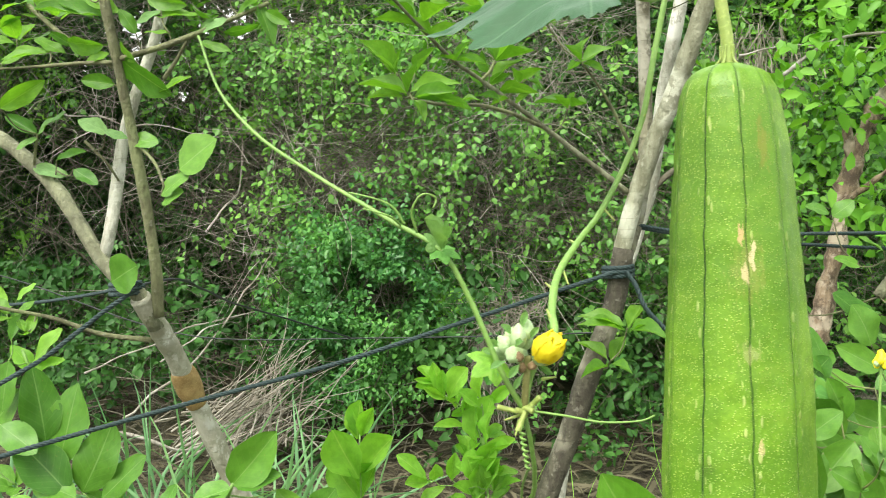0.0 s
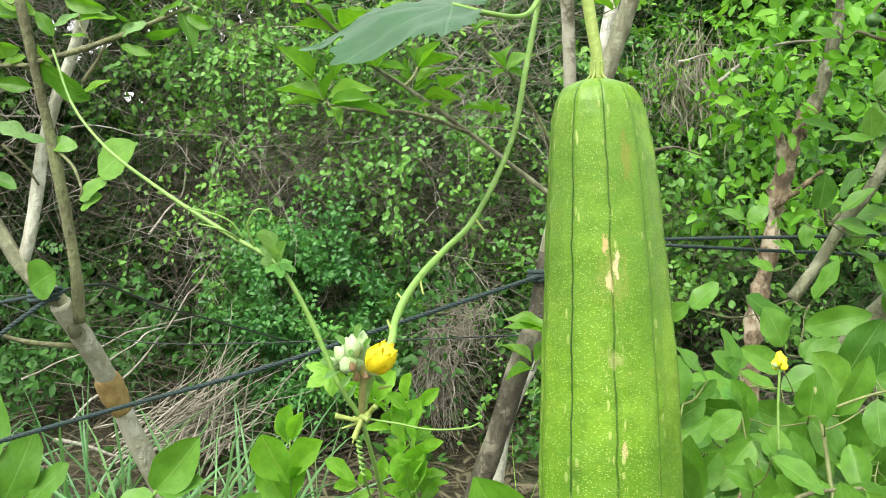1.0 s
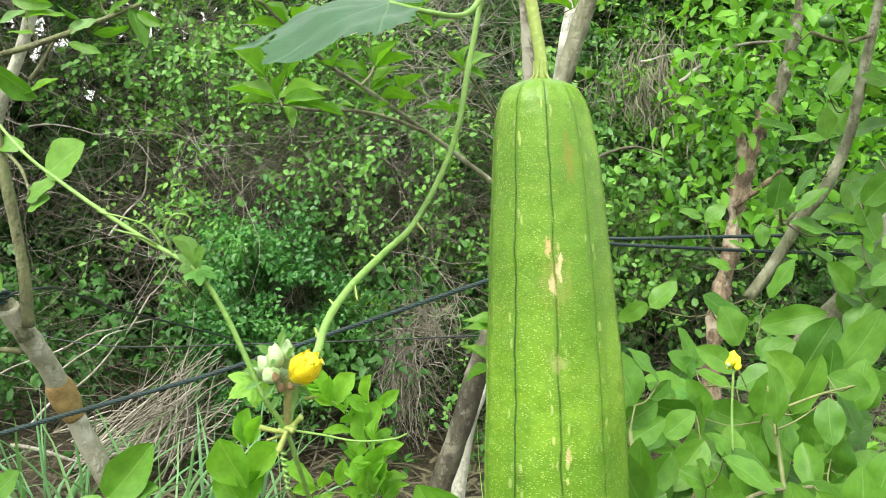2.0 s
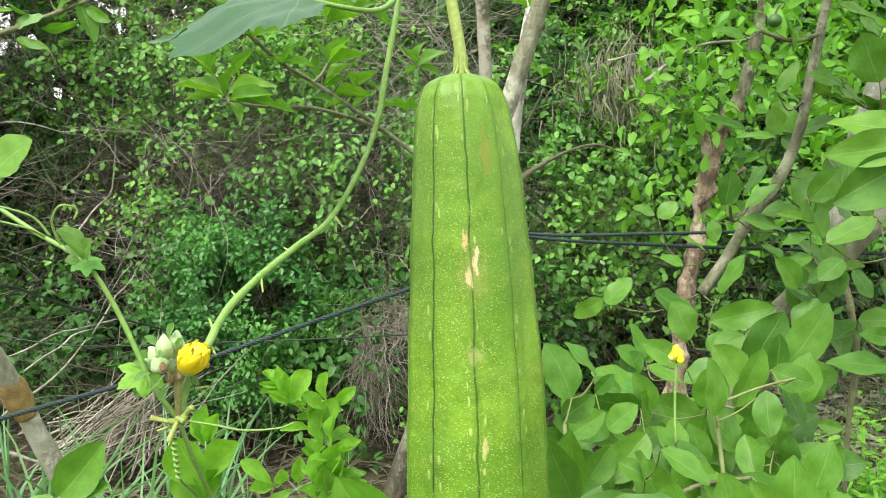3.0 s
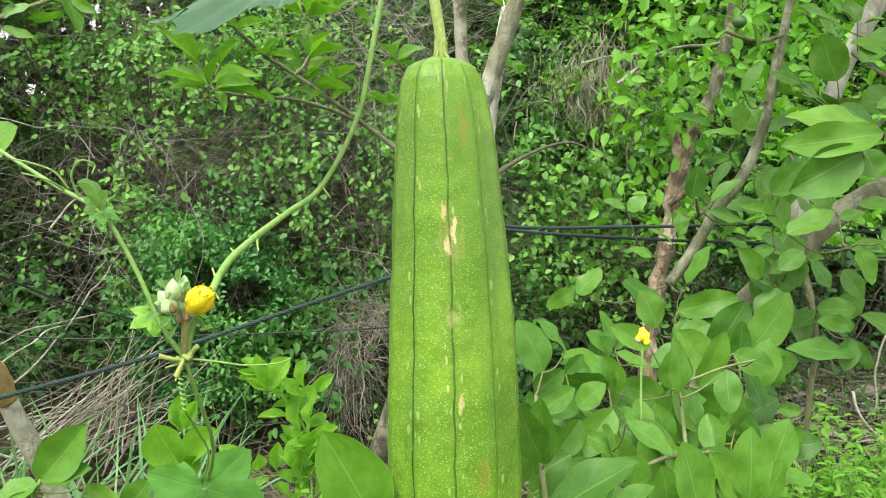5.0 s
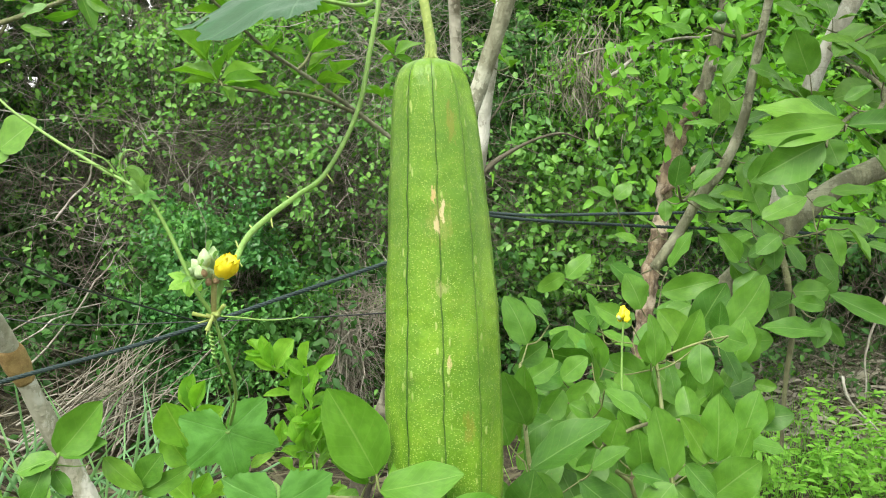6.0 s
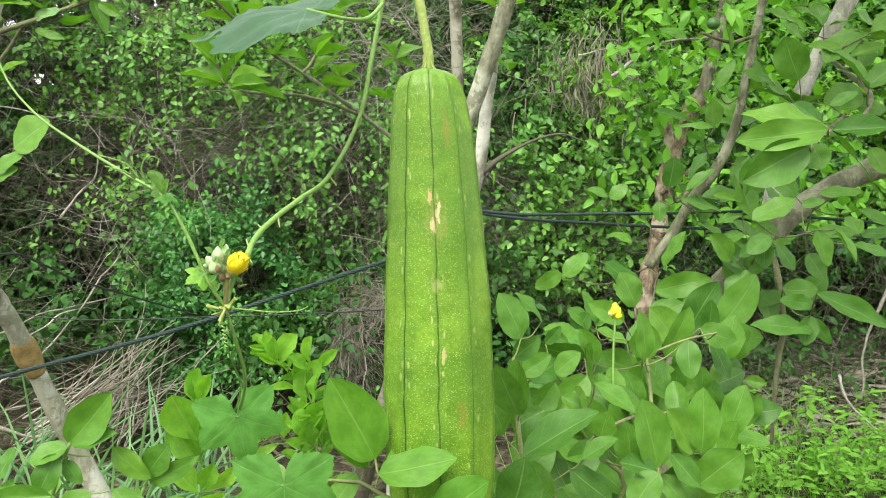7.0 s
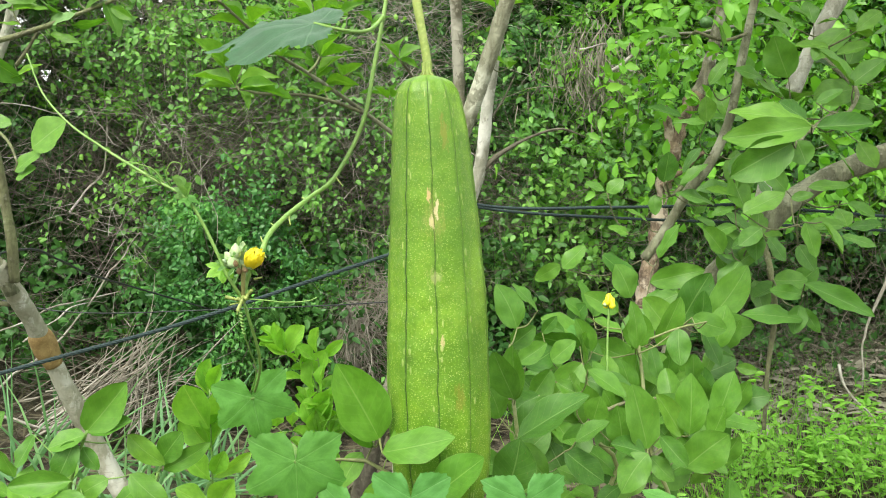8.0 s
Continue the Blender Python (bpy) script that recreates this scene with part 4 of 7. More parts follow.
def build_brush():
    """Dead brush, straw and litter at the foot of the thicket."""
    n = 95
    c = np.array((-1.736, 3.500, 0.291))
    s = c + RNG.normal(0, 1, (n, 3)) * np.array([0.45, 0.3, 0.14])
    lines = random_lines(n, 8, s, RNG.normal(0, 1, (n, 3)) * np.array([1, 0.5, 0.35]), RNG.uniform(0.25, 0.9, n), 0.18, 0.05)
    lines[:, :, 2] = np.maximum(lines[:, :, 2], 0.02)
    tagged(twigs("brush_pile", lines, RNG.uniform(0.002, 0.005, n), 0.001, DARK_TWIG, 3), "heap of dry tan brushwood and dead grass", "brushwood", kind="stuff")
    n = 230
    s = np.array((-0.366, 3.75, 0.727)) + RNG.normal(0, 1, (n, 3)) * np.array([0.09, 0.10, 0.10])
    lines = random_lines(n, 7, s, RNG.normal(0, 1, (n, 3)) * np.array([1, 0.5, 0.8]), RNG.uniform(0.08, 0.38, n), 0.40, 0.05)
    s = np.array((-0.484, 3.75, 0.616)) + RNG.normal(0, 1, (n, 3)) * np.array([0.045, 0.05, 0.09])
    hung = random_lines(n, 7, s, RNG.normal(0, 0.25, (n, 3)) + np.array([0.08, 0, -1.0]), RNG.uniform(0.08, 0.55, n), 0.30, 0.08)
    tagged(twigs("dead_vine_tangle", np.concatenate([lines, hung]), RNG.uniform(0.0009, 0.0030, 2 * n), 0.0008, TANGLE, 4), "hanging tangle of dead tan vines and roots", "dead vines", kind="stuff")
    # stalks heaped against the bush, fanned to one side
    n = 120
    a, b = np.array((-1.768, 3.350, 0.197)), np.array((-1.383, 3.550, 0.566))
    s = a + RNG.normal(0, 1, (n, 3)) * np.array([0.20, 0.12, 0.06])
    way = (b - s) + RNG.normal(0, 1, (n, 3)) * np.array([0.14, 0.12, 0.10])
    lines = random_lines(n, 8, s, way, RNG.uniform(0.25, 0.85, n), 0.13, 0.03)
    lines[:, :, 2] = np.maximum(lines[:, :, 2], 0.02)
    tagged(twigs("stalk_heap", lines, RNG.uniform(0.0025, 0.006, n), 0.0012, TANGLE, 4), "heap of dry bleached stalks leaning together", "brushwood", kind="stuff")
    # straw on the ground
    n = 10000
    p = np.column_stack([RNG.normal(-0.2, 2.6, n), RNG.normal(2.6, 1.9, n), RNG.uniform(0.0, 0.06, n)])
    p[:, 2] += 0.02 + 0.3 * np.clip((p[:, 1] - 3.4) / 1.6, 0, 1) ** 2 * (3 - 2 * np.clip((p[:, 1] - 3.4) / 1.6, 0, 1))
    way = RNG.normal(0, 1, (n, 3)) * np.array([1, 1, 0.12])
    facing = np.tile([0.0, 0, 1], (n, 1)) + RNG.normal(0, 0.3, (n, 3))
    tagged(scatter("straw_litter", STRIP, p, way, facing, RNG.uniform(0.06, 0.30, n), RNG.uniform(0.03, 0.10, n), STRAW), "dry straw and fallen leaves on the ground", "straw", kind="stuff")
    # long bare sticks leaning in the undergrowth
    for a, b, c2, r in (((-2.197, 3.200, 0.339), (-1.988, 3.400, 0.525), (-1.659, 3.900, 1.094), 0.009), ((-2.504, 3.400, 0.512), (-2.125, 3.500, 0.677), (-1.690, 3.800, 0.810), 0.008),
                        ((-2.114, 3.000, 0.312), (-1.850, 3.100, 0.217), (-1.668, 3.400, 0.224), 0.012), ((-2.027, 3.300, 0.598), (-1.881, 3.500, 0.725), (-1.819, 3.800, 0.731), 0.006),
                        ((-1.220, 3.900, 0.382), (-1.174, 4.000, 0.623), (-1.074, 4.100, 1.038), 0.006), ((-0.585, 4.000, 1.039), (-0.507, 4.000, 0.877), (-0.295, 3.900, 0.629), 0.007),
                        ((1.930, 3.300, 0.471), (1.940, 3.200, 0.327), (1.949, 3.000, 0.257), 0.011), ((2.321, 3.600, 0.886), (2.214, 3.600, 0.649), (2.193, 3.600, 0.259), 0.012),) + (
                        ((0.765, 3.200, 1.871), (0.955, 3.200, 1.981), (1.350, 3.200, 2.056), 0.013), ((0.670, 3.400, 2.005), (1.006, 3.300, 2.017), (1.304, 3.300, 1.969), 0.006),
                        ((-2.049, 3.900, 1.218), (-1.961, 4.100, 1.473), (-1.998, 4.300, 2.085), 0.009), ((-2.978, 4.000, 1.901), (-2.355, 4.000, 1.793), (-1.789, 4.100, 1.762), 0.008),):
        tagged(tube("dead_stick", (a, b, c2), r * 0.75, r * 0.35, BLEACHED, bend=0.03, knobs=0.3, sides=6), "bleached dry stick leaning in the undergrowth", "stick", "dead sticks")


build_brush()


def build_pods():
    n = 900
    c = np.array((0.800, 3.900, 1.930))
    p = c + np.array((0.02, 0.0, 0.05)) + RNG.normal(0, 1, (n, 3)) * np.array([0.13, 0.10, 0.12])
    way = RNG.normal(0, 0.40, (n, 3)) + np.array([0, 0, -1.0])
    facing = RNG.normal(0, 1, (n, 3)) + np.array([0, -1.0, 0])
    tagged(scatter("hanging_pods", STRIP, p, way, facing, RNG.uniform(0.05, 0.13, n), 0.05, PODS), "hanging bunches of dry grey-brown seed pods", "seed pods", kind="stuff")


build_pods()


def build_weeds():
    n = 4200
    s = np.column_stack([RNG.uniform(0.2, 6.2, n), RNG.uniform(1.2, 4.6, n), np.zeros(n)])
    edge = 1.0 - np.hypot((s[:, 0] - 3.3) / 2.5, (s[:, 1] - 2.7) / 1.15)
    keep = 0.9 * field(s, 1.1, 17.0) + 0.6 * field(s, 3.0, 7.0) + 0.5 * field(s, 6.0, 3.0) + 1.5 * np.clip(edge, -1, 0.30) > 0.27
    s = s[keep]
    n = len(s)
    tall = RNG.uniform(0.12, 0.42, n) * (1 + 0.6 * field(s, 1.6, 5.0))
    lines = random_lines(n, 7, s, RNG.normal(0, 0.28, (n, 3)) + np.array([0, 0, 1]), tall, 0.14)
    tagged(twigs("weed_stalks", lines, 0.0018, 0.001, VINE_GREEN, 3), "thin green stalks of the weeds", "weeds", kind="stuff")
    q = np.concatenate([lines[:, k] for k in (2, 3, 4, 5, 6, 6) for _ in range(2)])
    q = q + RNG.normal(0, 0.010, q.shape)
    way = RNG.normal(0, 1, q.shape) * np.array([1, 1, 0.35]) + np.array([0, -0.2, 0.1])
    facing = np.array([0, -0.3, 1.0]) + RNG.normal(0, 0.3, q.shape)
    tagged(scatter("weeds", TINY, q, way, facing, RNG.uniform(0.025, 0.065, len(q)), RNG.uniform(0.35, 0.55, len(q)), WEED), "low bright green weeds on the open ground", "weeds", kind="stuff")
    n = 2200
    s = np.column_stack([RNG.normal(2.5, 1.0, n), RNG.normal(2.6, 0.7, n), np.zeros(n)])
    s = s[field(s, 1.8, 71.0) > -0.05]
    n = len(s)
    lines = random_lines(n, 7, s, RNG.normal(0, 0.25, (n, 3)) + np.array([0, 0, 1]), RNG.uniform(0.2, 0.55, n), 0.08, 0.05)
    tagged(twigs("thin_grass", lines, 0.0022, 0.0006, WEED, 3), "thin bright grass stems among the weeds", "grass", kind="stuff")
    # a strip of bleached litter and fallen stalks between the weeds and the hedge
    n = 5200
    p = np.column_stack([RNG.uniform(1.1, 5.6, n), RNG.normal(4.25, 0.42, n), RNG.uniform(0.0, 0.05, n)])
    bank = np.clip((p[:, 1] - 3.4) / 1.6, 0, 1)
    p[:, 2] += 0.01 + 0.30 * bank ** 2 * (3 - 2 * bank) + 0.05 * np.clip(field(p, 2.2, 6.0), 0, 1)
    way = RNG.normal(0, 1, (n, 3)) * np.array([1, 0.8, 0.22])
    tagged(scatter("bleached_litter", STRIP, p, way, np.array([0, -0.35, 1.0]) + RNG.normal(0, 0.4, (n, 3)), RNG.uniform(0.05, 0.22, n), RNG.uniform(0.05, 0.16, n), LITTER), "bleached dead grass and stalks heaped at the hedge foot", "straw", kind="stuff")
    n = 260
    st = np.column_stack([RNG.uniform(1.2, 5.0, n), RNG.normal(4.2, 0.4, n), RNG.uniform(0.10, 0.25, n)])
    lines = random_lines(n, 7, st, RNG.normal(0, 1, (n, 3)) * np.array([1, 0.5, 0.45]), RNG.uniform(0.2, 0.8, n), 0.18, 0.03)
    tagged(twigs("fallen_twigs", lines, RNG.uniform(0.0015, 0.0045, n), 0.001, DRY, 4), "grey fallen twigs lying on the litter", "twigs", kind="stuff")
    # coarse grass tufts with arching blades
    for at, count, ln in (((-1.426, 2.300, 0.336), 26, 0.66), ((-1.134, 2.200, 0.323), 28, 0.66), ((-1.015, 2.400, 0.281), 22, 0.62), ((-2.235, 2.400, 0.222), 26, 0.62), ((-0.896, 2.600, 0.175), 20, 0.54), ((-1.700, 2.500, 0.250), 24, 0.62)):
        at = np.array((at[0], at[1], 0.0))
        tuft = thing("grass_tuft", at, "tuft of long arching blue-green grass blades", "grass", "grass tufts")
        k = 9
        s = np.tile(at, (count, 1)) + RNG.normal(0, 0.05, (count, 3)) * np.array([1, 1, 0])
        w0 = np.column_stack([RNG.normal(0, 0.45, count), RNG.normal(0, 0.3, count), np.ones(count)])
        lines = random_lines(count, k, s, w0, RNG.uniform(0.8, 1.35, count) * ln, 0.05, 0.14)
        side = unit(np.cross(lines[:, 1] - lines[:, 0], np.array([0.2, -1.0, 0.1]) + RNG.normal(0, 0.5, (count, 3))))
        wd = RNG.uniform(0.0040, 0.0080, count)[:, None, None] * np.sin(np.linspace(0.35, math.pi, k))[None, :, None]
        keel = unit(np.cross(side, lines[:, 1] - lines[:, 0]))
        faces = np.array([(3 * q + e, 3 * q + e + 1, 3 * q + e + 4, 3 * q + e + 3) for q in range(k - 1) for e in (0, 1)])
        for c in range(count):
            verts = np.stack([lines[c] - side[c] * wd[c], lines[c] + keel[c] * wd[c] * 0.5, lines[c] + side[c] * wd[c]], 1).reshape(-1, 3)
            part("blade", from_arrays("blade", verts, faces), BLADE, tuft)


build_weeds()


# ---- trees ----
def build_left_tree():
    t = thing("leaning_tree", (-0.457, 1.080, 0.0), "slim pale-barked tree with cut fork and round leaves", "tree", "garden trees")
    tube("trunk", ((-0.457, 1.080, -0.02), (-0.587, 1.060, 0.42), (-0.755, 1.030, 0.791), (-0.778, 1.000, 0.876), (-0.802, 0.948, 0.990)), 0.0225, 0.0196, LICHEN_BARK, t, sides=16, knobs=0.14, n=60)
    tube("trunk", ((-0.799, 0.955, 0.975), (-0.802, 0.945, 0.995), (-0.807, 0.900, 1.058), (-0.809, 0.850, 1.113), (-0.819, 0.800, 1.175)), 0.0192, 0.0180, LICHEN_BARK, t, "olive-grey upper trunk with lichen", sides=16, knobs=0.14, n=40)
    tube("bark_scar", ((-0.795, 0.962, 0.955), (-0.803, 0.946, 0.992), (-0.806, 0.920, 1.032)), 0.0165, 0.0165, SCAR, t, "orange-brown patch of scraped bark", sides=16, knobs=0.25, n=16, mid=0.0228)
    tube("stem", ((-0.794, 0.815, 1.143), (-0.789, 0.800, 1.221), (-0.790, 0.780, 1.307), (-0.800, 0.755, 1.436), (-0.814, 0.735, 1.560), (-0.825, 0.720, 1.655), (-0.841, 0.720, 1.752)), 0.0096, 0.0078, TWIG, t, "greenish-brown upright stem", knobs=0.14, n=50)
    tube("limb", ((-0.806, 0.830, 1.120), (-0.824, 0.806, 1.180), (-0.888, 0.820, 1.227), (-0.946, 0.840, 1.293), (-1.004, 0.860, 1.363), (-1.082, 0.880, 1.426), (-1.207, 0.900, 1.502)), 0.0145, 0.0118, OLIVE_BARK, t, sides=14, knobs=0.14, n=50)
    tube("limb", ((-0.900, 0.830, 1.243), (-0.891, 0.840, 1.297), (-0.889, 0.860, 1.367), (-0.883, 0.870, 1.437), (-0.861, 0.880, 1.527), (-0.829, 0.880, 1.605), (-0.804, 0.880, 1.683), (-0.781, 0.880, 1.770)), 0.0112, 0.0098, GREY_BARK, t, "pale grey upright limb", sides=14, knobs=0.12, n=50)
    tube("branch", ((-0.819, 0.850, 1.096), (-0.902, 0.820, 1.110), (-0.970, 0.780, 1.143), (-1.035, 0.740, 1.164), (-1.081, 0.720, 1.180)), 0.0045, 0.003, TWIG, t, knobs=0.12)
    tube("branch", ((-0.809, 0.735, 1.565), (-0.737, 0.740, 1.584), (-0.665, 0.750, 1.611), (-0.622, 0.760, 1.630), (-0.574, 0.770, 1.652)), 0.0048, 0.003, TWIG, t, knobs=0.12)
    tube("branch", ((-0.743, 0.750, 1.534), (-0.722, 0.750, 1.562), (-0.701, 0.745, 1.592)), 0.0036, 0.0025, TWIG, t, knobs=0.12)
    tube("branch", ((-0.995, 0.780, 1.667), (-0.929, 0.770, 1.614), (-0.855, 0.760, 1.569), (-0.819, 0.740, 1.552)), 0.004, 0.0045, TWIG, t, knobs=0.12)
    tube("branch", ((-1.050, 0.865, 1.402), (-1.037, 0.850, 1.428), (-1.025, 0.840, 1.459)), 0.003, 0.002, TWIG, t, knobs=0.12)
    tube("branch", ((-0.815, 0.735, 1.560), (-0.882, 0.740, 1.561), (-0.958, 0.750, 1.560), (-1.036, 0.760, 1.560)), 0.0035, 0.0022, TWIG, t, knobs=0.12)
    tube("branch", ((-0.800, 0.755, 1.436), (-0.756, 0.740, 1.398), (-0.732, 0.720, 1.361)), 0.003, 0.002, TWIG, t, knobs=0.12)
    tube("branch", ((-0.924, 0.820, 1.443), (-0.889, 0.830, 1.405), (-0.880, 0.850, 1.376)), 0.0025, 0.002, TWIG, t, knobs=0.12)
    # single leaves along the stem, leaves under the crown, and leaves that show their pale backs
    for base, tip, w in (((-0.706, 0.720, 1.387), (-0.642, 0.708, 1.434), 0.85), ((-0.738, 0.720, 1.347), (-0.688, 0.708, 1.387), 0.50), ((-0.735, 0.720, 1.336), (-0.696, 0.708, 1.353), 0.85),
                         ((-1.025, 0.840, 1.459), (-1.078, 0.828, 1.492), 0.40), ((-1.025, 0.840, 1.459), (-0.970, 0.828, 1.501), 0.40), ((-1.025, 0.840, 1.452), (-1.059, 0.828, 1.433), 0.50), ((-0.807, 0.760, 1.441), (-0.757, 0.748, 1.435), 0.62),
                         ((-0.990, 0.840, 1.412), (-0.927, 0.828, 1.427), 0.30), ((-0.952, 0.830, 1.396), (-0.899, 0.818, 1.366), 0.40)):
        put_leaf(t, base, tip, w, LEAF)
    put_leaf(t, (-0.850, 0.765, 1.205), (-0.784, 0.735, 1.236), 0.85, LEAF, (0.45, -0.9, 0.1))
    for base, tip, w in (((-0.809, 0.740, 1.563), (-0.724, 0.728, 1.503), 0.50), ((-0.748, 0.740, 1.510), (-0.688, 0.728, 1.535), 0.38), ((-0.828, 0.750, 1.527), (-0.879, 0.738, 1.534), 0.50), ((-0.806, 0.730, 1.590), (-0.776, 0.718, 1.556), 0.60),
                         ((-0.834, 0.740, 1.633), (-0.952, 0.728, 1.650), 0.30), ((-0.862, 0.750, 1.635), (-0.914, 0.738, 1.661), 0.40), ((-0.762, 0.750, 1.637), (-0.677, 0.738, 1.625), 0.30), ((-0.646, 0.760, 1.606), (-0.584, 0.748, 1.606), 0.32),
                         ((-0.590, 0.770, 1.650), (-0.561, 0.758, 1.585), 0.42), ((-0.579, 0.770, 1.639), (-0.538, 0.758, 1.615), 0.40), ((-1.048, 0.780, 1.573), (-0.967, 0.768, 1.594), 0.40)):
        put_leaf(t, base, tip, w, TREE_LEAF, (RNG.normal(0, 0.4), -0.45, RNG.uniform(-0.5, 0.9)))
    for base, tip, w in (((-0.978, 0.770, 1.610), (-0.920, 0.758, 1.591), 0.40), ((-0.944, 0.760, 1.585), (-1.027, 0.748, 1.576), 0.30), ((-1.052, 0.780, 1.498), (-0.963, 0.768, 1.539), 0.35), ((-0.904, 0.760, 1.593), (-0.937, 0.748, 1.614), 0.40),
                         ((-0.907, 0.750, 1.598), (-0.840, 0.738, 1.587), 0.50), ((-0.879, 0.750, 1.563), (-0.827, 0.738, 1.572), 0.45), ((-1.006, 0.780, 1.649), (-1.039, 0.768, 1.629), 0.50), ((-0.779, 0.730, 1.603), (-0.800, 0.718, 1.640), 0.50),
                         ((-0.727, 0.740, 1.603), (-0.764, 0.728, 1.610), 0.40), ((-0.656, 0.750, 1.624), (-0.692, 0.738, 1.645), 0.45), ((-0.971, 0.760, 1.666), (-0.913, 0.748, 1.683), 0.50)):
        put_leaf(t, base, tip, w, TREE_LEAF, (RNG.normal(0, 0.4), -0.45, RNG.uniform(-0.5, 0.9)))
    for base, tip, w in (((-0.870, 0.740, 1.666), (-0.806, 0.728, 1.638), 0.40), ((-0.769, 0.750, 1.664), (-0.697, 0.738, 1.645), 0.35), ((-0.626, 0.770, 1.637), (-0.588, 0.758, 1.663), 0.50), ((-1.047, 0.780, 1.660), (-0.992, 0.768, 1.678), 0.50),
                         ((-0.680, 0.750, 1.590), (-0.628, 0.738, 1.577), 0.30)):
        put_leaf(t, base, tip, w, TREE_LEAF, (RNG.normal(0, 0.4), -0.45, RNG.uniform(-0.5, 0.9)))
    for base, tip, w in (((-0.871, 0.800, 1.454), (-0.916, 0.788, 1.480), 0.62), ((-0.875, 0.800, 1.458), (-0.832, 0.788, 1.449), 0.40), ((-0.683, 0.750, 1.608), (-0.635, 0.738, 1.625), 0.50), ((-1.049, 0.860, 1.403), (-0.978, 0.848, 1.391), 0.36),
                         ((-0.741, 0.740, 1.639), (-0.782, 0.728, 1.620), 0.30)):
        put_leaf(t, base, tip, w, PALE_LEAF, (0.2, -0.8, 0.5))
    for at, c, ln in (((-1.022, 0.750, 1.149), 4, 0.05), ((-0.990, 0.740, 1.122), 3, 0.045), ((-0.957, 0.800, 1.652), 5, 0.07), ((-0.793, 0.780, 1.696), 6, 0.08), ((-0.656, 0.800, 1.695), 6, 0.08), ((-1.045, 0.820, 1.621), 5, 0.07)):
        rosette(t, at, c, ln, 0.45, TREE_LEAF)
    join_leaves(t, TWIG)
    return t


build_left_tree()


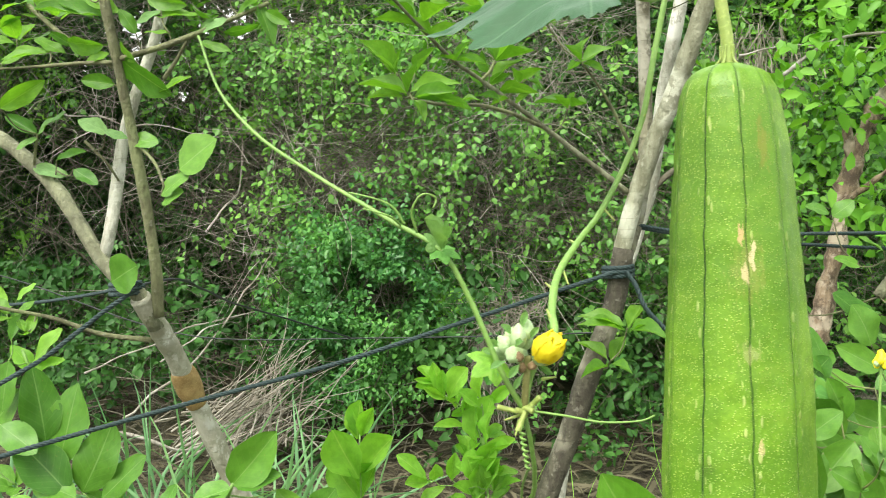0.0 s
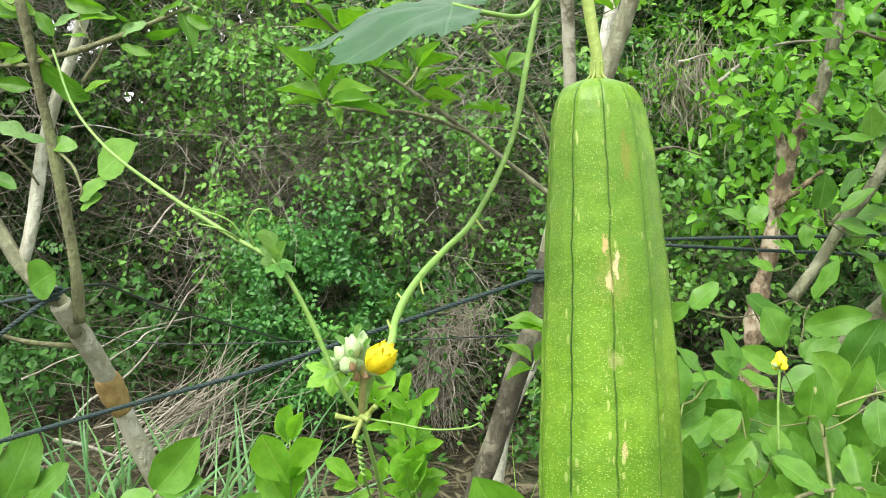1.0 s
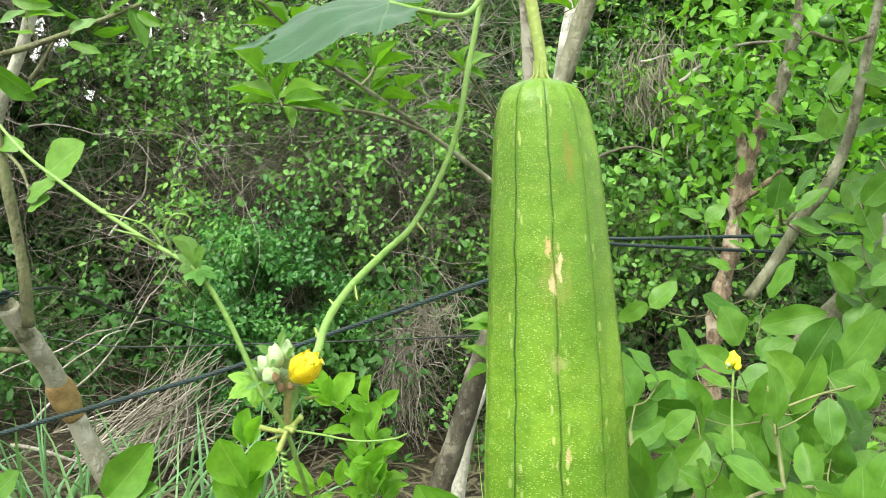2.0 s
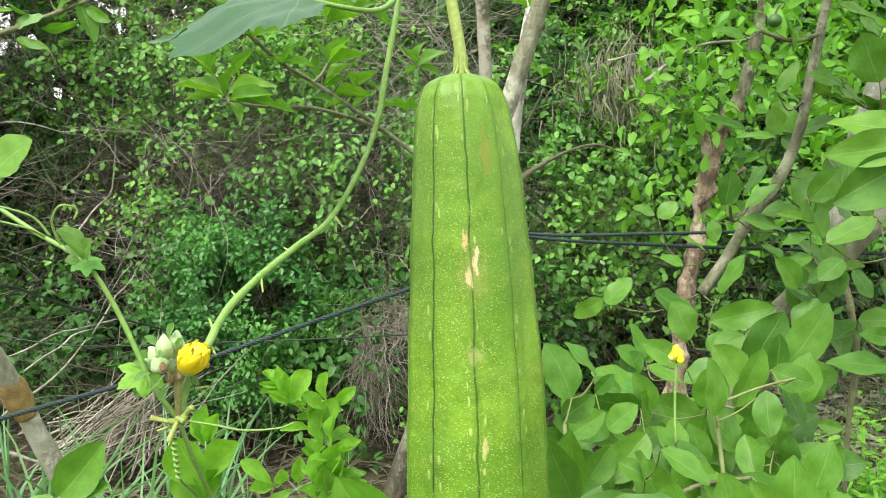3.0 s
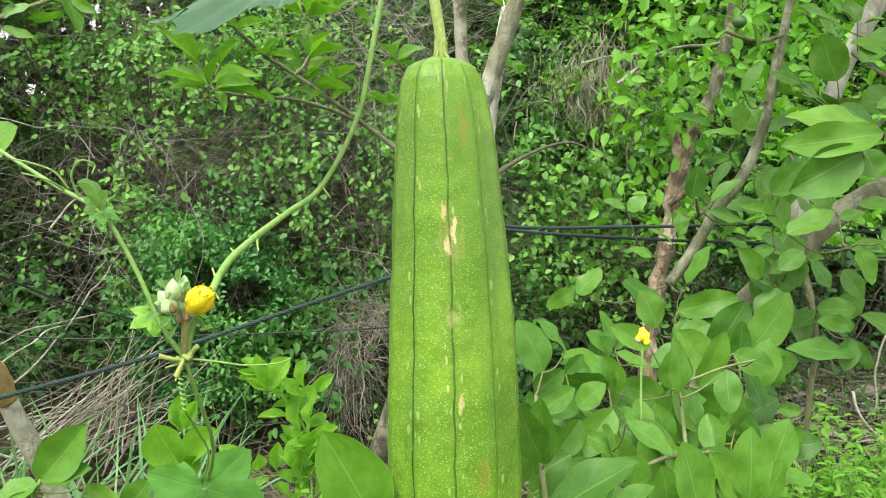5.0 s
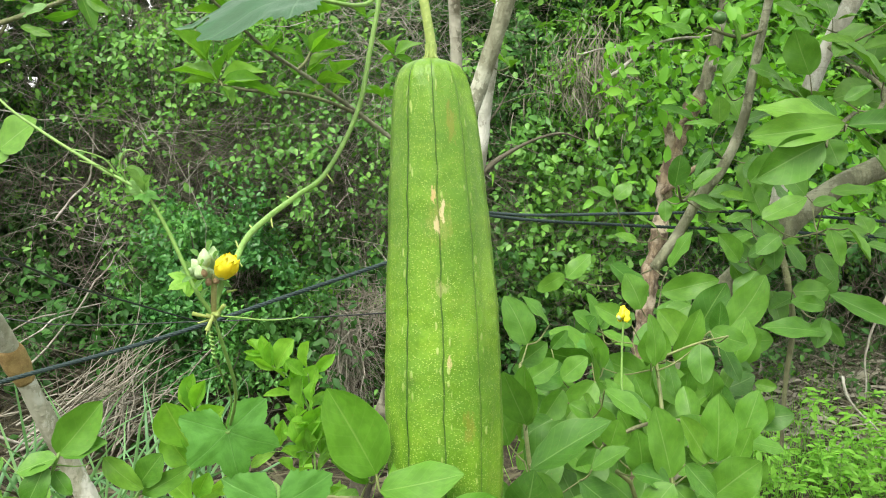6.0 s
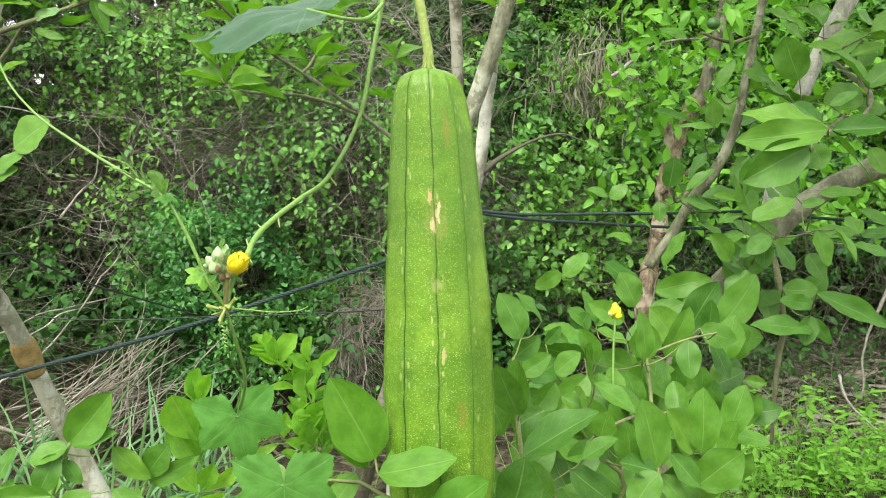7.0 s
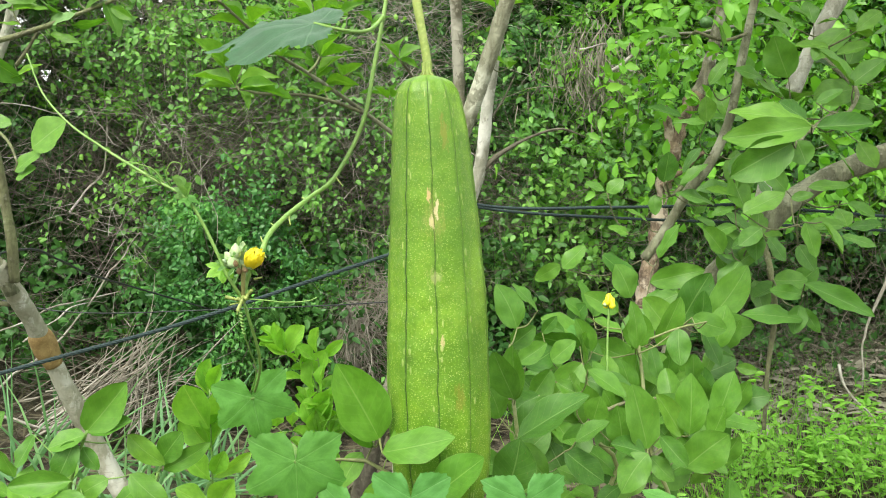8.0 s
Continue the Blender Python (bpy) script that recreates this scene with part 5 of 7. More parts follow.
def build_centre_tree():
    foot = (-0.141, 1.060, 0.772)
    t = thing("forked_tree", (foot[0] - 0.05, 1.06, 0.0), "smooth pale-barked garden tree forking into three stems", "tree", "garden trees")
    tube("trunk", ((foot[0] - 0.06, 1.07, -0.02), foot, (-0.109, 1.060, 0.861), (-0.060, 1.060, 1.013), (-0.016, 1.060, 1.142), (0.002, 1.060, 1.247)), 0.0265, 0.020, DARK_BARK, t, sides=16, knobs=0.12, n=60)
    tube("stem", ((-0.005, 1.060, 1.226), (0.012, 1.060, 1.300), (0.050, 1.050, 1.424), (0.093, 1.030, 1.542), (0.139, 1.000, 1.683), (0.170, 0.980, 1.782)), 0.0165, 0.0165, PALE_BARK, t, sides=16, knobs=0.10, n=60)
    tube("stem", ((0.003, 1.070, 1.215), (0.035, 1.100, 1.331), (0.047, 1.120, 1.450), (0.045, 1.120, 1.589), (0.040, 1.120, 1.717), (0.035, 1.120, 1.822)), 0.0135, 0.0125, TAN_BARK, t, sides=16, knobs=0.12, n=50)
    # a leafy side branch that reaches forward
    tube("branch", ((0.011, 1.060, 1.350), (-0.087, 1.020, 1.425), (-0.153, 0.960, 1.473), (-0.202, 0.900, 1.506), (-0.241, 0.840, 1.531), (-0.273, 0.760, 1.547), (-0.312, 0.670, 1.582), (-0.344, 0.600, 1.613)), 0.0052, 0.0024, OLIVE_BARK, t, knobs=0.14, n=60)
    tube("branch", ((-0.143, 0.970, 1.465), (-0.193, 0.880, 1.480), (-0.237, 0.790, 1.484), (-0.273, 0.700, 1.475), (-0.299, 0.630, 1.471), (-0.318, 0.600, 1.474)), 0.0036, 0.002, TWIG, t, knobs=0.1)
    tube("branch", ((-0.202, 0.900, 1.506), (-0.187, 0.920, 1.531), (-0.172, 0.950, 1.548)), 0.0032, 0.002, TWIG, t)
    tube("branch", ((-0.241, 0.840, 1.531), (-0.229, 0.840, 1.543), (-0.220, 0.850, 1.563)), 0.0030, 0.002, TWIG, t)
    tube("branch", ((0.029, 1.060, 1.404), (-0.040, 1.000, 1.529), (-0.077, 0.970, 1.577)), 0.004, 0.002, TWIG, t)
    for base, tip, w in (((-0.320, 0.600, 1.478), (-0.386, 0.588, 1.501), 0.42), ((-0.333, 0.600, 1.508), (-0.385, 0.588, 1.552), 0.38), ((-0.338, 0.610, 1.506), (-0.328, 0.598, 1.538), 0.50), ((-0.313, 0.590, 1.480), (-0.250, 0.578, 1.499), 0.42),
                         ((-0.305, 0.570, 1.469), (-0.247, 0.558, 1.480), 0.42), ((-0.307, 0.600, 1.471), (-0.240, 0.588, 1.468), 0.24), ((-0.322, 0.610, 1.481), (-0.304, 0.598, 1.521), 0.40), ((-0.330, 0.620, 1.477), (-0.379, 0.608, 1.481), 0.40),
                         ((-0.308, 0.580, 1.468), (-0.291, 0.568, 1.435), 0.40), ((-0.340, 0.620, 1.511), (-0.357, 0.608, 1.527), 0.50), ((-0.316, 0.640, 1.512), (-0.285, 0.628, 1.546), 0.40)):
        put_leaf(t, base, tip, w, TREE_LEAF, (RNG.normal(0, 0.3), -0.5, RNG.uniform(0.1, 0.9)), LANCES)
    for base, tip, w in (((-0.262, 0.720, 1.483), (-0.233, 0.708, 1.489), 0.45), ((-0.278, 0.680, 1.474), (-0.238, 0.668, 1.462), 0.35), ((-0.300, 0.680, 1.574), (-0.325, 0.668, 1.600), 0.45), ((-0.305, 0.700, 1.576), (-0.259, 0.688, 1.590), 0.40),
                         ((-0.269, 0.740, 1.546), (-0.296, 0.728, 1.552), 0.45), ((-0.275, 0.760, 1.545), (-0.255, 0.748, 1.579), 0.40), ((-0.273, 0.760, 1.549), (-0.223, 0.748, 1.547), 0.35), ((-0.229, 0.880, 1.532), (-0.184, 0.868, 1.579), 0.45),
                         ((-0.241, 0.860, 1.525), (-0.264, 0.848, 1.555), 0.45), ((-0.231, 0.880, 1.528), (-0.197, 0.868, 1.547), 0.50), ((-0.221, 0.900, 1.517), (-0.149, 0.888, 1.514), 0.28)):
        put_leaf(t, base, tip, w, TREE_LEAF, (RNG.normal(0, 0.3), -0.5, RNG.uniform(0.1, 0.9)), LANCES)
    for base, tip, w in (((-0.194, 0.950, 1.532), (-0.145, 0.938, 1.564), 0.42), ((-0.230, 0.860, 1.544), (-0.241, 0.848, 1.582), 0.48), ((-0.220, 0.850, 1.563), (-0.179, 0.838, 1.603), 0.42), ((-0.221, 0.860, 1.565), (-0.241, 0.848, 1.603), 0.40),
                         ((-0.221, 0.870, 1.565), (-0.155, 0.858, 1.579), 0.30), ((-0.199, 0.880, 1.506), (-0.230, 0.868, 1.492), 0.40), ((-0.183, 0.930, 1.536), (-0.197, 0.918, 1.563), 0.50), ((-0.174, 0.950, 1.546), (-0.139, 0.938, 1.535), 0.35),
                         ((-0.165, 0.950, 1.523), (-0.196, 0.938, 1.502), 0.35), ((-0.213, 0.860, 1.501), (-0.248, 0.848, 1.511), 0.40), ((-0.077, 0.970, 1.577), (-0.108, 0.958, 1.607), 0.42)):
        put_leaf(t, base, tip, w, TREE_LEAF, (RNG.normal(0, 0.3), -0.5, RNG.uniform(0.1, 0.9)), LANCES)
    for base, tip, w in (((-0.077, 0.970, 1.577), (-0.030, 0.958, 1.609), 0.52), ((-0.075, 0.970, 1.575), (-0.036, 0.958, 1.560), 0.40), ((-0.077, 0.970, 1.575), (-0.104, 0.958, 1.560), 0.40), ((-0.085, 0.980, 1.586), (-0.070, 0.968, 1.624), 0.40),
                         ((-0.132, 1.000, 1.656), (-0.163, 0.988, 1.676), 0.50), ((-0.138, 1.000, 1.650), (-0.096, 0.988, 1.676), 0.40), ((-0.189, 0.900, 1.658), (-0.220, 0.888, 1.677), 0.50), ((-0.191, 0.920, 1.656), (-0.146, 0.908, 1.681), 0.40)):
        put_leaf(t, base, tip, w, TREE_LEAF, (RNG.normal(0, 0.3), -0.5, RNG.uniform(0.1, 0.9)), LANCES)
    for at, c, ln in (((-0.344, 0.600, 1.613), 6, 0.08), ((-0.314, 0.680, 1.593), 4, 0.07), ((-0.233, 0.900, 1.647), 5, 0.07), ((-0.172, 0.950, 1.679), 5, 0.07), ((0.130, 1.100, 1.710), 4, 0.06), ((-0.098, 1.000, 1.506), 4, 0.06), ((0.154, 1.100, 1.577), 3, 0.05), ((0.003, 0.980, 1.110), 5, 0.08), ((-0.027, 0.980, 1.049), 4, 0.07)):
        rosette(t, at, c, ln, 0.40, TREE_LEAF, kind=LANCES)
    join_leaves(t, TWIG)
    return t


build_centre_tree()


def build_pale_tree():
    t = thing("pale_tree", (-0.125, 1.72, 0.0), "slender grey-white tree with one dark bare side branch", "tree", "garden trees")
    tube("trunk", ((-0.125, 1.72, -0.02), (-0.115, 1.72, 0.60), (-0.075, 1.72, 0.80), (-0.020, 1.72, 0.92), (0.026, 1.72, 1.05), (0.066, 1.72, 1.206), (0.115, 1.720, 1.368), (0.140, 1.680, 1.582), (0.167, 1.620, 1.767), (0.198, 1.600, 1.951)), 0.021, 0.018, GREY_BARK, t, sides=14, knobs=0.14, n=60)
    tube("branch", ((0.112, 1.720, 1.350), (0.148, 1.720, 1.394), (0.211, 1.740, 1.441), (0.288, 1.760, 1.475), (0.374, 1.780, 1.489), (0.442, 1.800, 1.475)), 0.0085, 0.0018, DARK_TWIG, t, "dark bare side branch", knobs=0.2, bend=0.01)
    tube("branch", ((0.120, 1.700, 1.484), (0.170, 1.700, 1.558), (0.212, 1.700, 1.639)), 0.004, 0.002, DARK_TWIG, t, bend=0.01)


build_pale_tree()


def build_right_trees():
    # rough-barked tree further back
    foot = (0.866, 2.900, 0.661)
    t = thing("rough_tree", (foot[0] - 0.05, 2.9, 0.0), "old tree with rough reddish-brown flaking bark", "tree", "garden trees")
    tube("trunk", ((foot[0] - 0.06, 2.9, -0.03), foot, (0.890, 2.900, 0.912), (0.938, 2.900, 1.160), (0.971, 2.900, 1.382), (1.020, 2.920, 1.554), (1.111, 2.960, 1.729)), 0.045, 0.032, ROUGH_BARK, t, sides=20, knobs=0.5, n=80)
    tube("limb", ((1.057, 2.940, 1.617), (1.160, 3.000, 1.808), (1.227, 3.000, 2.080), (1.279, 3.000, 2.349)), 0.032, 0.022, TAN_BARK, t, sides=14, knobs=0.2, n=50)
    tube("limb", ((0.993, 2.900, 1.431), (0.974, 2.880, 1.576), (0.949, 2.860, 1.671)), 0.028, 0.012, ROUGH_BARK, t, "broken stub of a limb", sides=12, knobs=0.4)
    tube("branch", ((0.937, 2.850, 1.332), (1.019, 2.800, 1.403), (1.087, 2.750, 1.471)), 0.014, 0.009, ROUGH_BARK, t, knobs=0.3)
    # leafy tree close by
    foot = (0.573, 1.050, 1.105)
    r = thing("leafy_tree", (foot[0] - 0.12, 1.05, 0.0), "broad-leaved fruit tree with pale leaning trunk", "tree", "garden trees")
    tube("trunk", ((foot[0] - 0.16, 1.05, -0.02), (foot[0] - 0.09, 1.05, 0.6), foot, (0.616, 1.050, 1.148), (0.658, 1.050, 1.185), (0.768, 1.050, 1.295), (0.870, 1.060, 1.350), (1.016, 1.080, 1.396), (1.164, 1.100, 1.436)), 0.026, 0.024, OLIVE_BARK, r, sides=16, knobs=0.14, n=70)
    tube("limb", ((0.686, 1.060, 1.228), (0.719, 1.080, 1.364), (0.758, 1.080, 1.500), (0.806, 1.080, 1.616), (0.860, 1.080, 1.719), (0.919, 1.080, 1.828)), 0.016, 0.018, GREY_BARK, r, sides=14, knobs=0.12, n=50)
    tube("branch", ((0.435, 1.020, 1.164), (0.489, 1.020, 1.243), (0.531, 1.020, 1.315), (0.561, 1.020, 1.351), (0.603, 1.020, 1.435), (0.624, 1.000, 1.563), (0.645, 0.980, 1.699), (0.659, 0.960, 1.785)), 0.011, 0.008, OLIVE_BARK, r, knobs=0.14, n=50)
    tube("branch", ((0.673, 0.950, 1.150), (0.686, 0.950, 1.067), (0.674, 0.950, 0.948), (0.668, 0.950, 0.816)), 0.006, 0.004, TWIG, r, knobs=0.15)
    tube("branch", ((0.665, 1.000, 1.218), (0.672, 0.970, 1.184), (0.677, 0.950, 1.138)), 0.007, 0.006, TWIG, r)
    tube("branch", ((0.771, 0.900, 1.458), (0.684, 0.800, 1.417), (0.586, 0.600, 1.389), (0.536, 0.500, 1.370)), 0.004, 0.003, TWIG, r)
    tube("branch", ((0.793, 1.050, 1.605), (0.781, 0.900, 1.536), (0.720, 0.700, 1.473), (0.600, 0.500, 1.403)), 0.005, 0.003, TWIG, r)
    tube("branch", ((0.514, 0.950, 1.625), (0.575, 0.960, 1.609), (0.628, 0.980, 1.624)), 0.003, 0.004, TWIG, r)
    tube("branch", ((0.507, 1.000, 1.315), (0.470, 0.950, 1.298), (0.448, 0.900, 1.326)), 0.004, 0.002, TWIG, r)
    for base, tip, w in (((0.273, 1.100, 1.138), (0.317, 1.088, 1.191), 0.65), ((0.269, 1.100, 1.145), (0.213, 1.088, 1.112), 0.55), ((0.323, 0.900, 1.182), (0.401, 0.888, 1.132), 0.60), ((0.377, 0.880, 1.100), (0.348, 0.868, 1.166), 0.70),
                         ((0.423, 0.920, 1.125), (0.528, 0.908, 1.151), 0.46), ((0.469, 0.860, 1.052), (0.521, 0.848, 1.151), 0.56), ((0.514, 0.820, 1.069), (0.583, 0.808, 1.165), 0.58), ((0.503, 0.800, 1.056), (0.587, 0.788, 1.057), 0.66),
                         ((0.411, 0.900, 1.080), (0.434, 0.888, 1.114), 0.70), ((0.439, 0.920, 1.174), (0.466, 0.908, 1.246), 0.62), ((0.659, 0.750, 1.074), (0.549, 0.738, 1.093), 0.32)):
        broad_leaf(r, base, tip, w)
    for base, tip, w in (((0.656, 0.760, 1.100), (0.641, 0.748, 1.049), 0.60), ((0.671, 0.780, 1.092), (0.698, 0.768, 1.047), 0.40), ((0.658, 0.750, 1.119), (0.596, 0.738, 1.130), 0.46), ((0.630, 0.680, 1.147), (0.749, 0.668, 1.094), 0.30),
                         ((0.637, 0.700, 1.252), (0.649, 0.688, 1.191), 0.52), ((0.657, 0.680, 1.253), (0.689, 0.668, 1.199), 0.52), ((0.724, 0.750, 1.225), (0.785, 0.738, 1.213), 0.35), ((0.469, 0.880, 1.107), (0.411, 0.868, 1.081), 0.60),
                         ((0.585, 0.900, 1.160), (0.630, 0.888, 1.194), 0.60), ((0.541, 0.460, 1.400), (0.424, 0.448, 1.427), 0.30), ((0.523, 0.420, 1.395), (0.392, 0.408, 1.376), 0.32)):
        broad_leaf(r, base, tip, w)
    for base, tip, w in (((0.497, 0.420, 1.372), (0.408, 0.408, 1.325), 0.52), ((0.515, 0.450, 1.377), (0.525, 0.438, 1.342), 0.85), ((0.565, 0.500, 1.400), (0.644, 0.488, 1.405), 0.46), ((0.539, 0.450, 1.394), (0.604, 0.438, 1.336), 0.34),
                         ((0.550, 0.500, 1.410), (0.505, 0.488, 1.438), 0.50), ((0.622, 0.750, 1.506), (0.590, 0.738, 1.577), 0.68), ((0.647, 0.650, 1.542), (0.588, 0.638, 1.545), 0.30), ((0.666, 0.600, 1.473), (0.607, 0.588, 1.528), 0.56),
                         ((0.660, 0.600, 1.473), (0.709, 0.588, 1.514), 0.52), ((0.660, 0.650, 1.529), (0.710, 0.638, 1.545), 0.40), ((0.607, 0.600, 1.446), (0.644, 0.588, 1.464), 0.50)):
        broad_leaf(r, base, tip, w)
    for base, tip, w in (((0.456, 0.950, 1.325), (0.465, 0.938, 1.385), 0.85), ((0.484, 0.930, 1.320), (0.534, 0.918, 1.362), 0.42), ((0.490, 0.950, 1.457), (0.422, 0.938, 1.477), 0.30), ((0.540, 0.950, 1.445), (0.536, 0.938, 1.495), 0.85),
                         ((0.532, 0.920, 1.440), (0.465, 0.908, 1.450), 0.30), ((0.594, 0.900, 1.298), (0.522, 0.888, 1.313), 0.26), ((0.546, 0.750, 1.267), (0.613, 0.738, 1.311), 0.52), ((0.663, 0.850, 1.307), (0.612, 0.838, 1.359), 0.62),
                         ((0.652, 0.800, 1.292), (0.689, 0.788, 1.299), 0.50), ((0.683, 0.800, 1.313), (0.757, 0.788, 1.321), 0.32), ((0.616, 0.850, 1.235), (0.572, 0.838, 1.204), 0.65)):
        broad_leaf(r, base, tip, w)
    for base, tip, w in (((0.583, 0.900, 1.274), (0.533, 0.888, 1.263), 0.40), ((0.587, 0.900, 1.238), (0.533, 0.888, 1.226), 0.50), ((0.346, 1.000, 1.310), (0.307, 0.988, 1.328), 0.60), ((0.351, 1.000, 1.305), (0.381, 0.988, 1.333), 0.72),
                         ((0.452, 1.000, 1.300), (0.450, 0.988, 1.259), 0.62), ((0.435, 1.000, 1.245), (0.391, 0.988, 1.271), 0.50), ((0.398, 1.000, 1.218), (0.356, 0.988, 1.238), 0.50), ((0.646, 0.800, 1.585), (0.612, 0.788, 1.613), 0.60),
                         ((0.707, 0.600, 1.589), (0.666, 0.588, 1.561), 0.50), ((0.487, 0.950, 1.615), (0.436, 0.938, 1.634), 0.40), ((0.572, 0.950, 1.592), (0.558, 0.938, 1.637), 0.40)):
        broad_leaf(r, base, tip, w)
    for base, tip, w in (((0.635, 0.900, 1.523), (0.577, 0.888, 1.546), 0.50), ((0.545, 0.950, 1.519), (0.574, 0.938, 1.573), 0.40), ((0.631, 0.850, 1.218), (0.665, 0.838, 1.176), 0.55), ((0.631, 0.900, 1.349), (0.589, 0.888, 1.310), 0.50),
                         ((0.756, 0.800, 1.283), (0.803, 0.788, 1.257), 0.50), ((0.545, 1.000, 1.398), (0.501, 0.988, 1.352), 0.50), ((0.632, 0.950, 1.407), (0.645, 0.938, 1.350), 0.50)):
        broad_leaf(r, base, tip, w)
    for at in ((0.550, 1.050, 1.257), (0.633, 1.050, 1.317), (0.665, 1.000, 1.210), (0.773, 0.850, 1.537), (0.751, 0.950, 1.641), (0.665, 1.050, 1.532), (0.635, 1.100, 1.465), (0.689, 0.900, 1.480), (0.805, 0.900, 1.237), (0.789, 0.800, 1.591)):
        rosette(r, at, 4, 0.080, 0.55, axis=(RNG.normal(0, 0.5), -0.40, RNG.uniform(0.3, 1.0)))
    for base, tip, w in (((0.678, 0.916, 1.120), (0.622, 0.896, 1.098), 0.67), ((0.727, 0.963, 1.107), (0.768, 0.943, 1.152), 0.66), ((0.618, 0.966, 1.158), (0.553, 0.946, 1.207), 0.62), ((0.579, 0.906, 1.336), (0.600, 0.886, 1.270), 0.58),
                         ((0.636, 0.933, 1.128), (0.652, 0.913, 1.059), 0.57), ((0.600, 0.900, 1.173), (0.532, 0.880, 1.213), 0.59), ((0.587, 0.879, 1.170), (0.545, 0.859, 1.112), 0.58)):
        broad_leaf(r, base, tip, w)
    for base, tip, w in (((0.580, 0.988, 1.177), (0.612, 0.968, 1.115), 0.45), ((0.707, 0.896, 1.200), (0.733, 0.876, 1.151), 0.56), ((0.616, 0.872, 1.224), (0.610, 0.852, 1.174), 0.65), ((0.553, 0.872, 1.188), (0.508, 0.852, 1.238), 0.58),
                         ((0.648, 0.864, 1.134), (0.706, 0.844, 1.138), 0.67), ((0.555, 0.938, 1.280), (0.476, 0.918, 1.310), 0.53), ((0.572, 0.883, 1.195), (0.615, 0.863, 1.224), 0.45),
                         ((0.635, 0.933, 1.335), (0.664, 0.913, 1.299), 0.68), ((0.566, 0.862, 1.331), (0.609, 0.842, 1.382), 0.64)):
        broad_leaf(r, base, tip, w)
    for base, tip, w in (((0.794, 0.917, 1.555), (0.777, 0.897, 1.607), 0.63), ((0.803, 0.929, 1.487), (0.859, 0.909, 1.475), 0.53), ((0.763, 0.841, 1.607), (0.696, 0.821, 1.550), 0.64), ((0.835, 0.925, 1.401), (0.861, 0.905, 1.351), 0.68), ((0.674, 0.847, 1.609), (0.596, 0.827, 1.644), 0.56),
                         ((0.631, 0.862, 1.405), (0.617, 0.842, 1.339), 0.58), ((0.820, 0.929, 1.507), (0.738, 0.909, 1.487), 0.68), ((0.635, 0.980, 1.383), (0.593, 0.960, 1.344), 0.56)):
        broad_leaf(r, base, tip, w)
    # upper leaves out of view, placed between sun and tree to shade it
    n = 1300
    q = np.column_stack([RNG.uniform(0.40, 1.35, n), RNG.uniform(0.0, 1.25, n), RNG.uniform(0.0, 0.60, n)])
    q[:, 2] += 1.98 + 0.14 * np.clip(q[:, 1] - 1.0, 0, 2)
    q = q[field(q, 2.2, 15.0) > -0.12]
    way, facing = leaf_frames(len(q))
    tagged(scatter("crown", TINY, q, way, facing, RNG.uniform(0.07, 0.12, len(q)), 0.6, SHADE, r, "unseen overhead leaves added to shade the tree"), kind="stuff")
    join_leaves(r, TWIG)
    return r


build_right_trees()


def build_fruit():
    f = thing("small_fruit", (0.528, 0.920, 1.636), "small round dark green unripe fruit on its twig", "fruit")
    bm = bmesh.new()
    bmesh.ops.create_uvsphere(bm, u_segments=18, v_segments=12, radius=0.0115, matrix=Matrix.Translation(f.location) @ Matrix.Diagonal((1.1, 1.05, 1.0, 1)))
    part("body", bm, FRUIT, f)
    tube("stalk", (np.array(f.location) + (0, 0, 0.010), np.array(f.location) + (0.006, 0, 0.022), np.array(f.location) + (0.016, 0.01, 0.03)), 0.002, 0.0015, TWIG, f, sides=6)


build_fruit()


# ---- ropes and wire ----
def rope(points, radius, label, category="rope"):
    """Three strands laid together."""
    rough = spline(points, 40)
    length = np.linalg.norm(np.diff(rough, axis=0), axis=1).sum()
    n = int(length / 0.0032)
    line = spline(points, n)
    tang = unit(np.gradient(line, axis=0))
    a = unit(np.cross(tang, (0, 0, 1.0)))
    b = np.cross(tang, a)
    s = np.linspace(0, length, n)
    lines = []
    for k in range(3):
        w = s / (radius * 6.5) * math.tau + k * math.tau / 3
        lines.append(line + radius * 0.52 * (a * np.cos(w)[:, None] + b * np.sin(w)[:, None]))
    lines = np.array(lines)
    return tagged(part("rope", from_arrays("rope", *tubes_arrays(lines, np.full(lines.shape[:2], radius * 0.56), 6)), ROPE), label, category, "garden ropes")


KNOT = np.array((-0.016, 1.030, 1.205))
rope(((-1.199, 0.600, 0.876), (-1.022, 0.700, 0.924), (-0.755, 0.850, 0.987), (-0.514, 0.920, 1.047), (-0.266, 0.980, 1.125), KNOT), 0.0042, "dark green twisted rope strung between the tree trunks")
rope(((-1.071, 0.700, 1.011), (-1.025, 0.720, 1.041), (-0.961, 0.740, 1.080), (-0.904, 0.755, 1.125), (-0.849, 0.765, 1.167), (-0.805, 0.775, 1.197)), 0.0040, "dark green twisted rope tied at the tree fork")
rope(((-1.220, 0.900, 1.144), (-1.136, 0.880, 1.151), (-1.015, 0.850, 1.164), (-0.887, 0.815, 1.185), (-0.842, 0.800, 1.194)), 0.0032, "dark green twisted rope tied at the tree fork")
rope((KNOT + (0.02, 0, 0), (0.018, 1.030, 1.187), (0.038, 1.020, 1.142), (0.073, 1.020, 1.102)), 0.0045, "loose end of dark green rope hanging from its knot")
rope(((0.023, 1.080, 1.291), (0.105, 1.100, 1.277), (0.387, 1.120, 1.272), (0.682, 1.120, 1.277)), 0.0036, "taut dark green rope running between two trees")
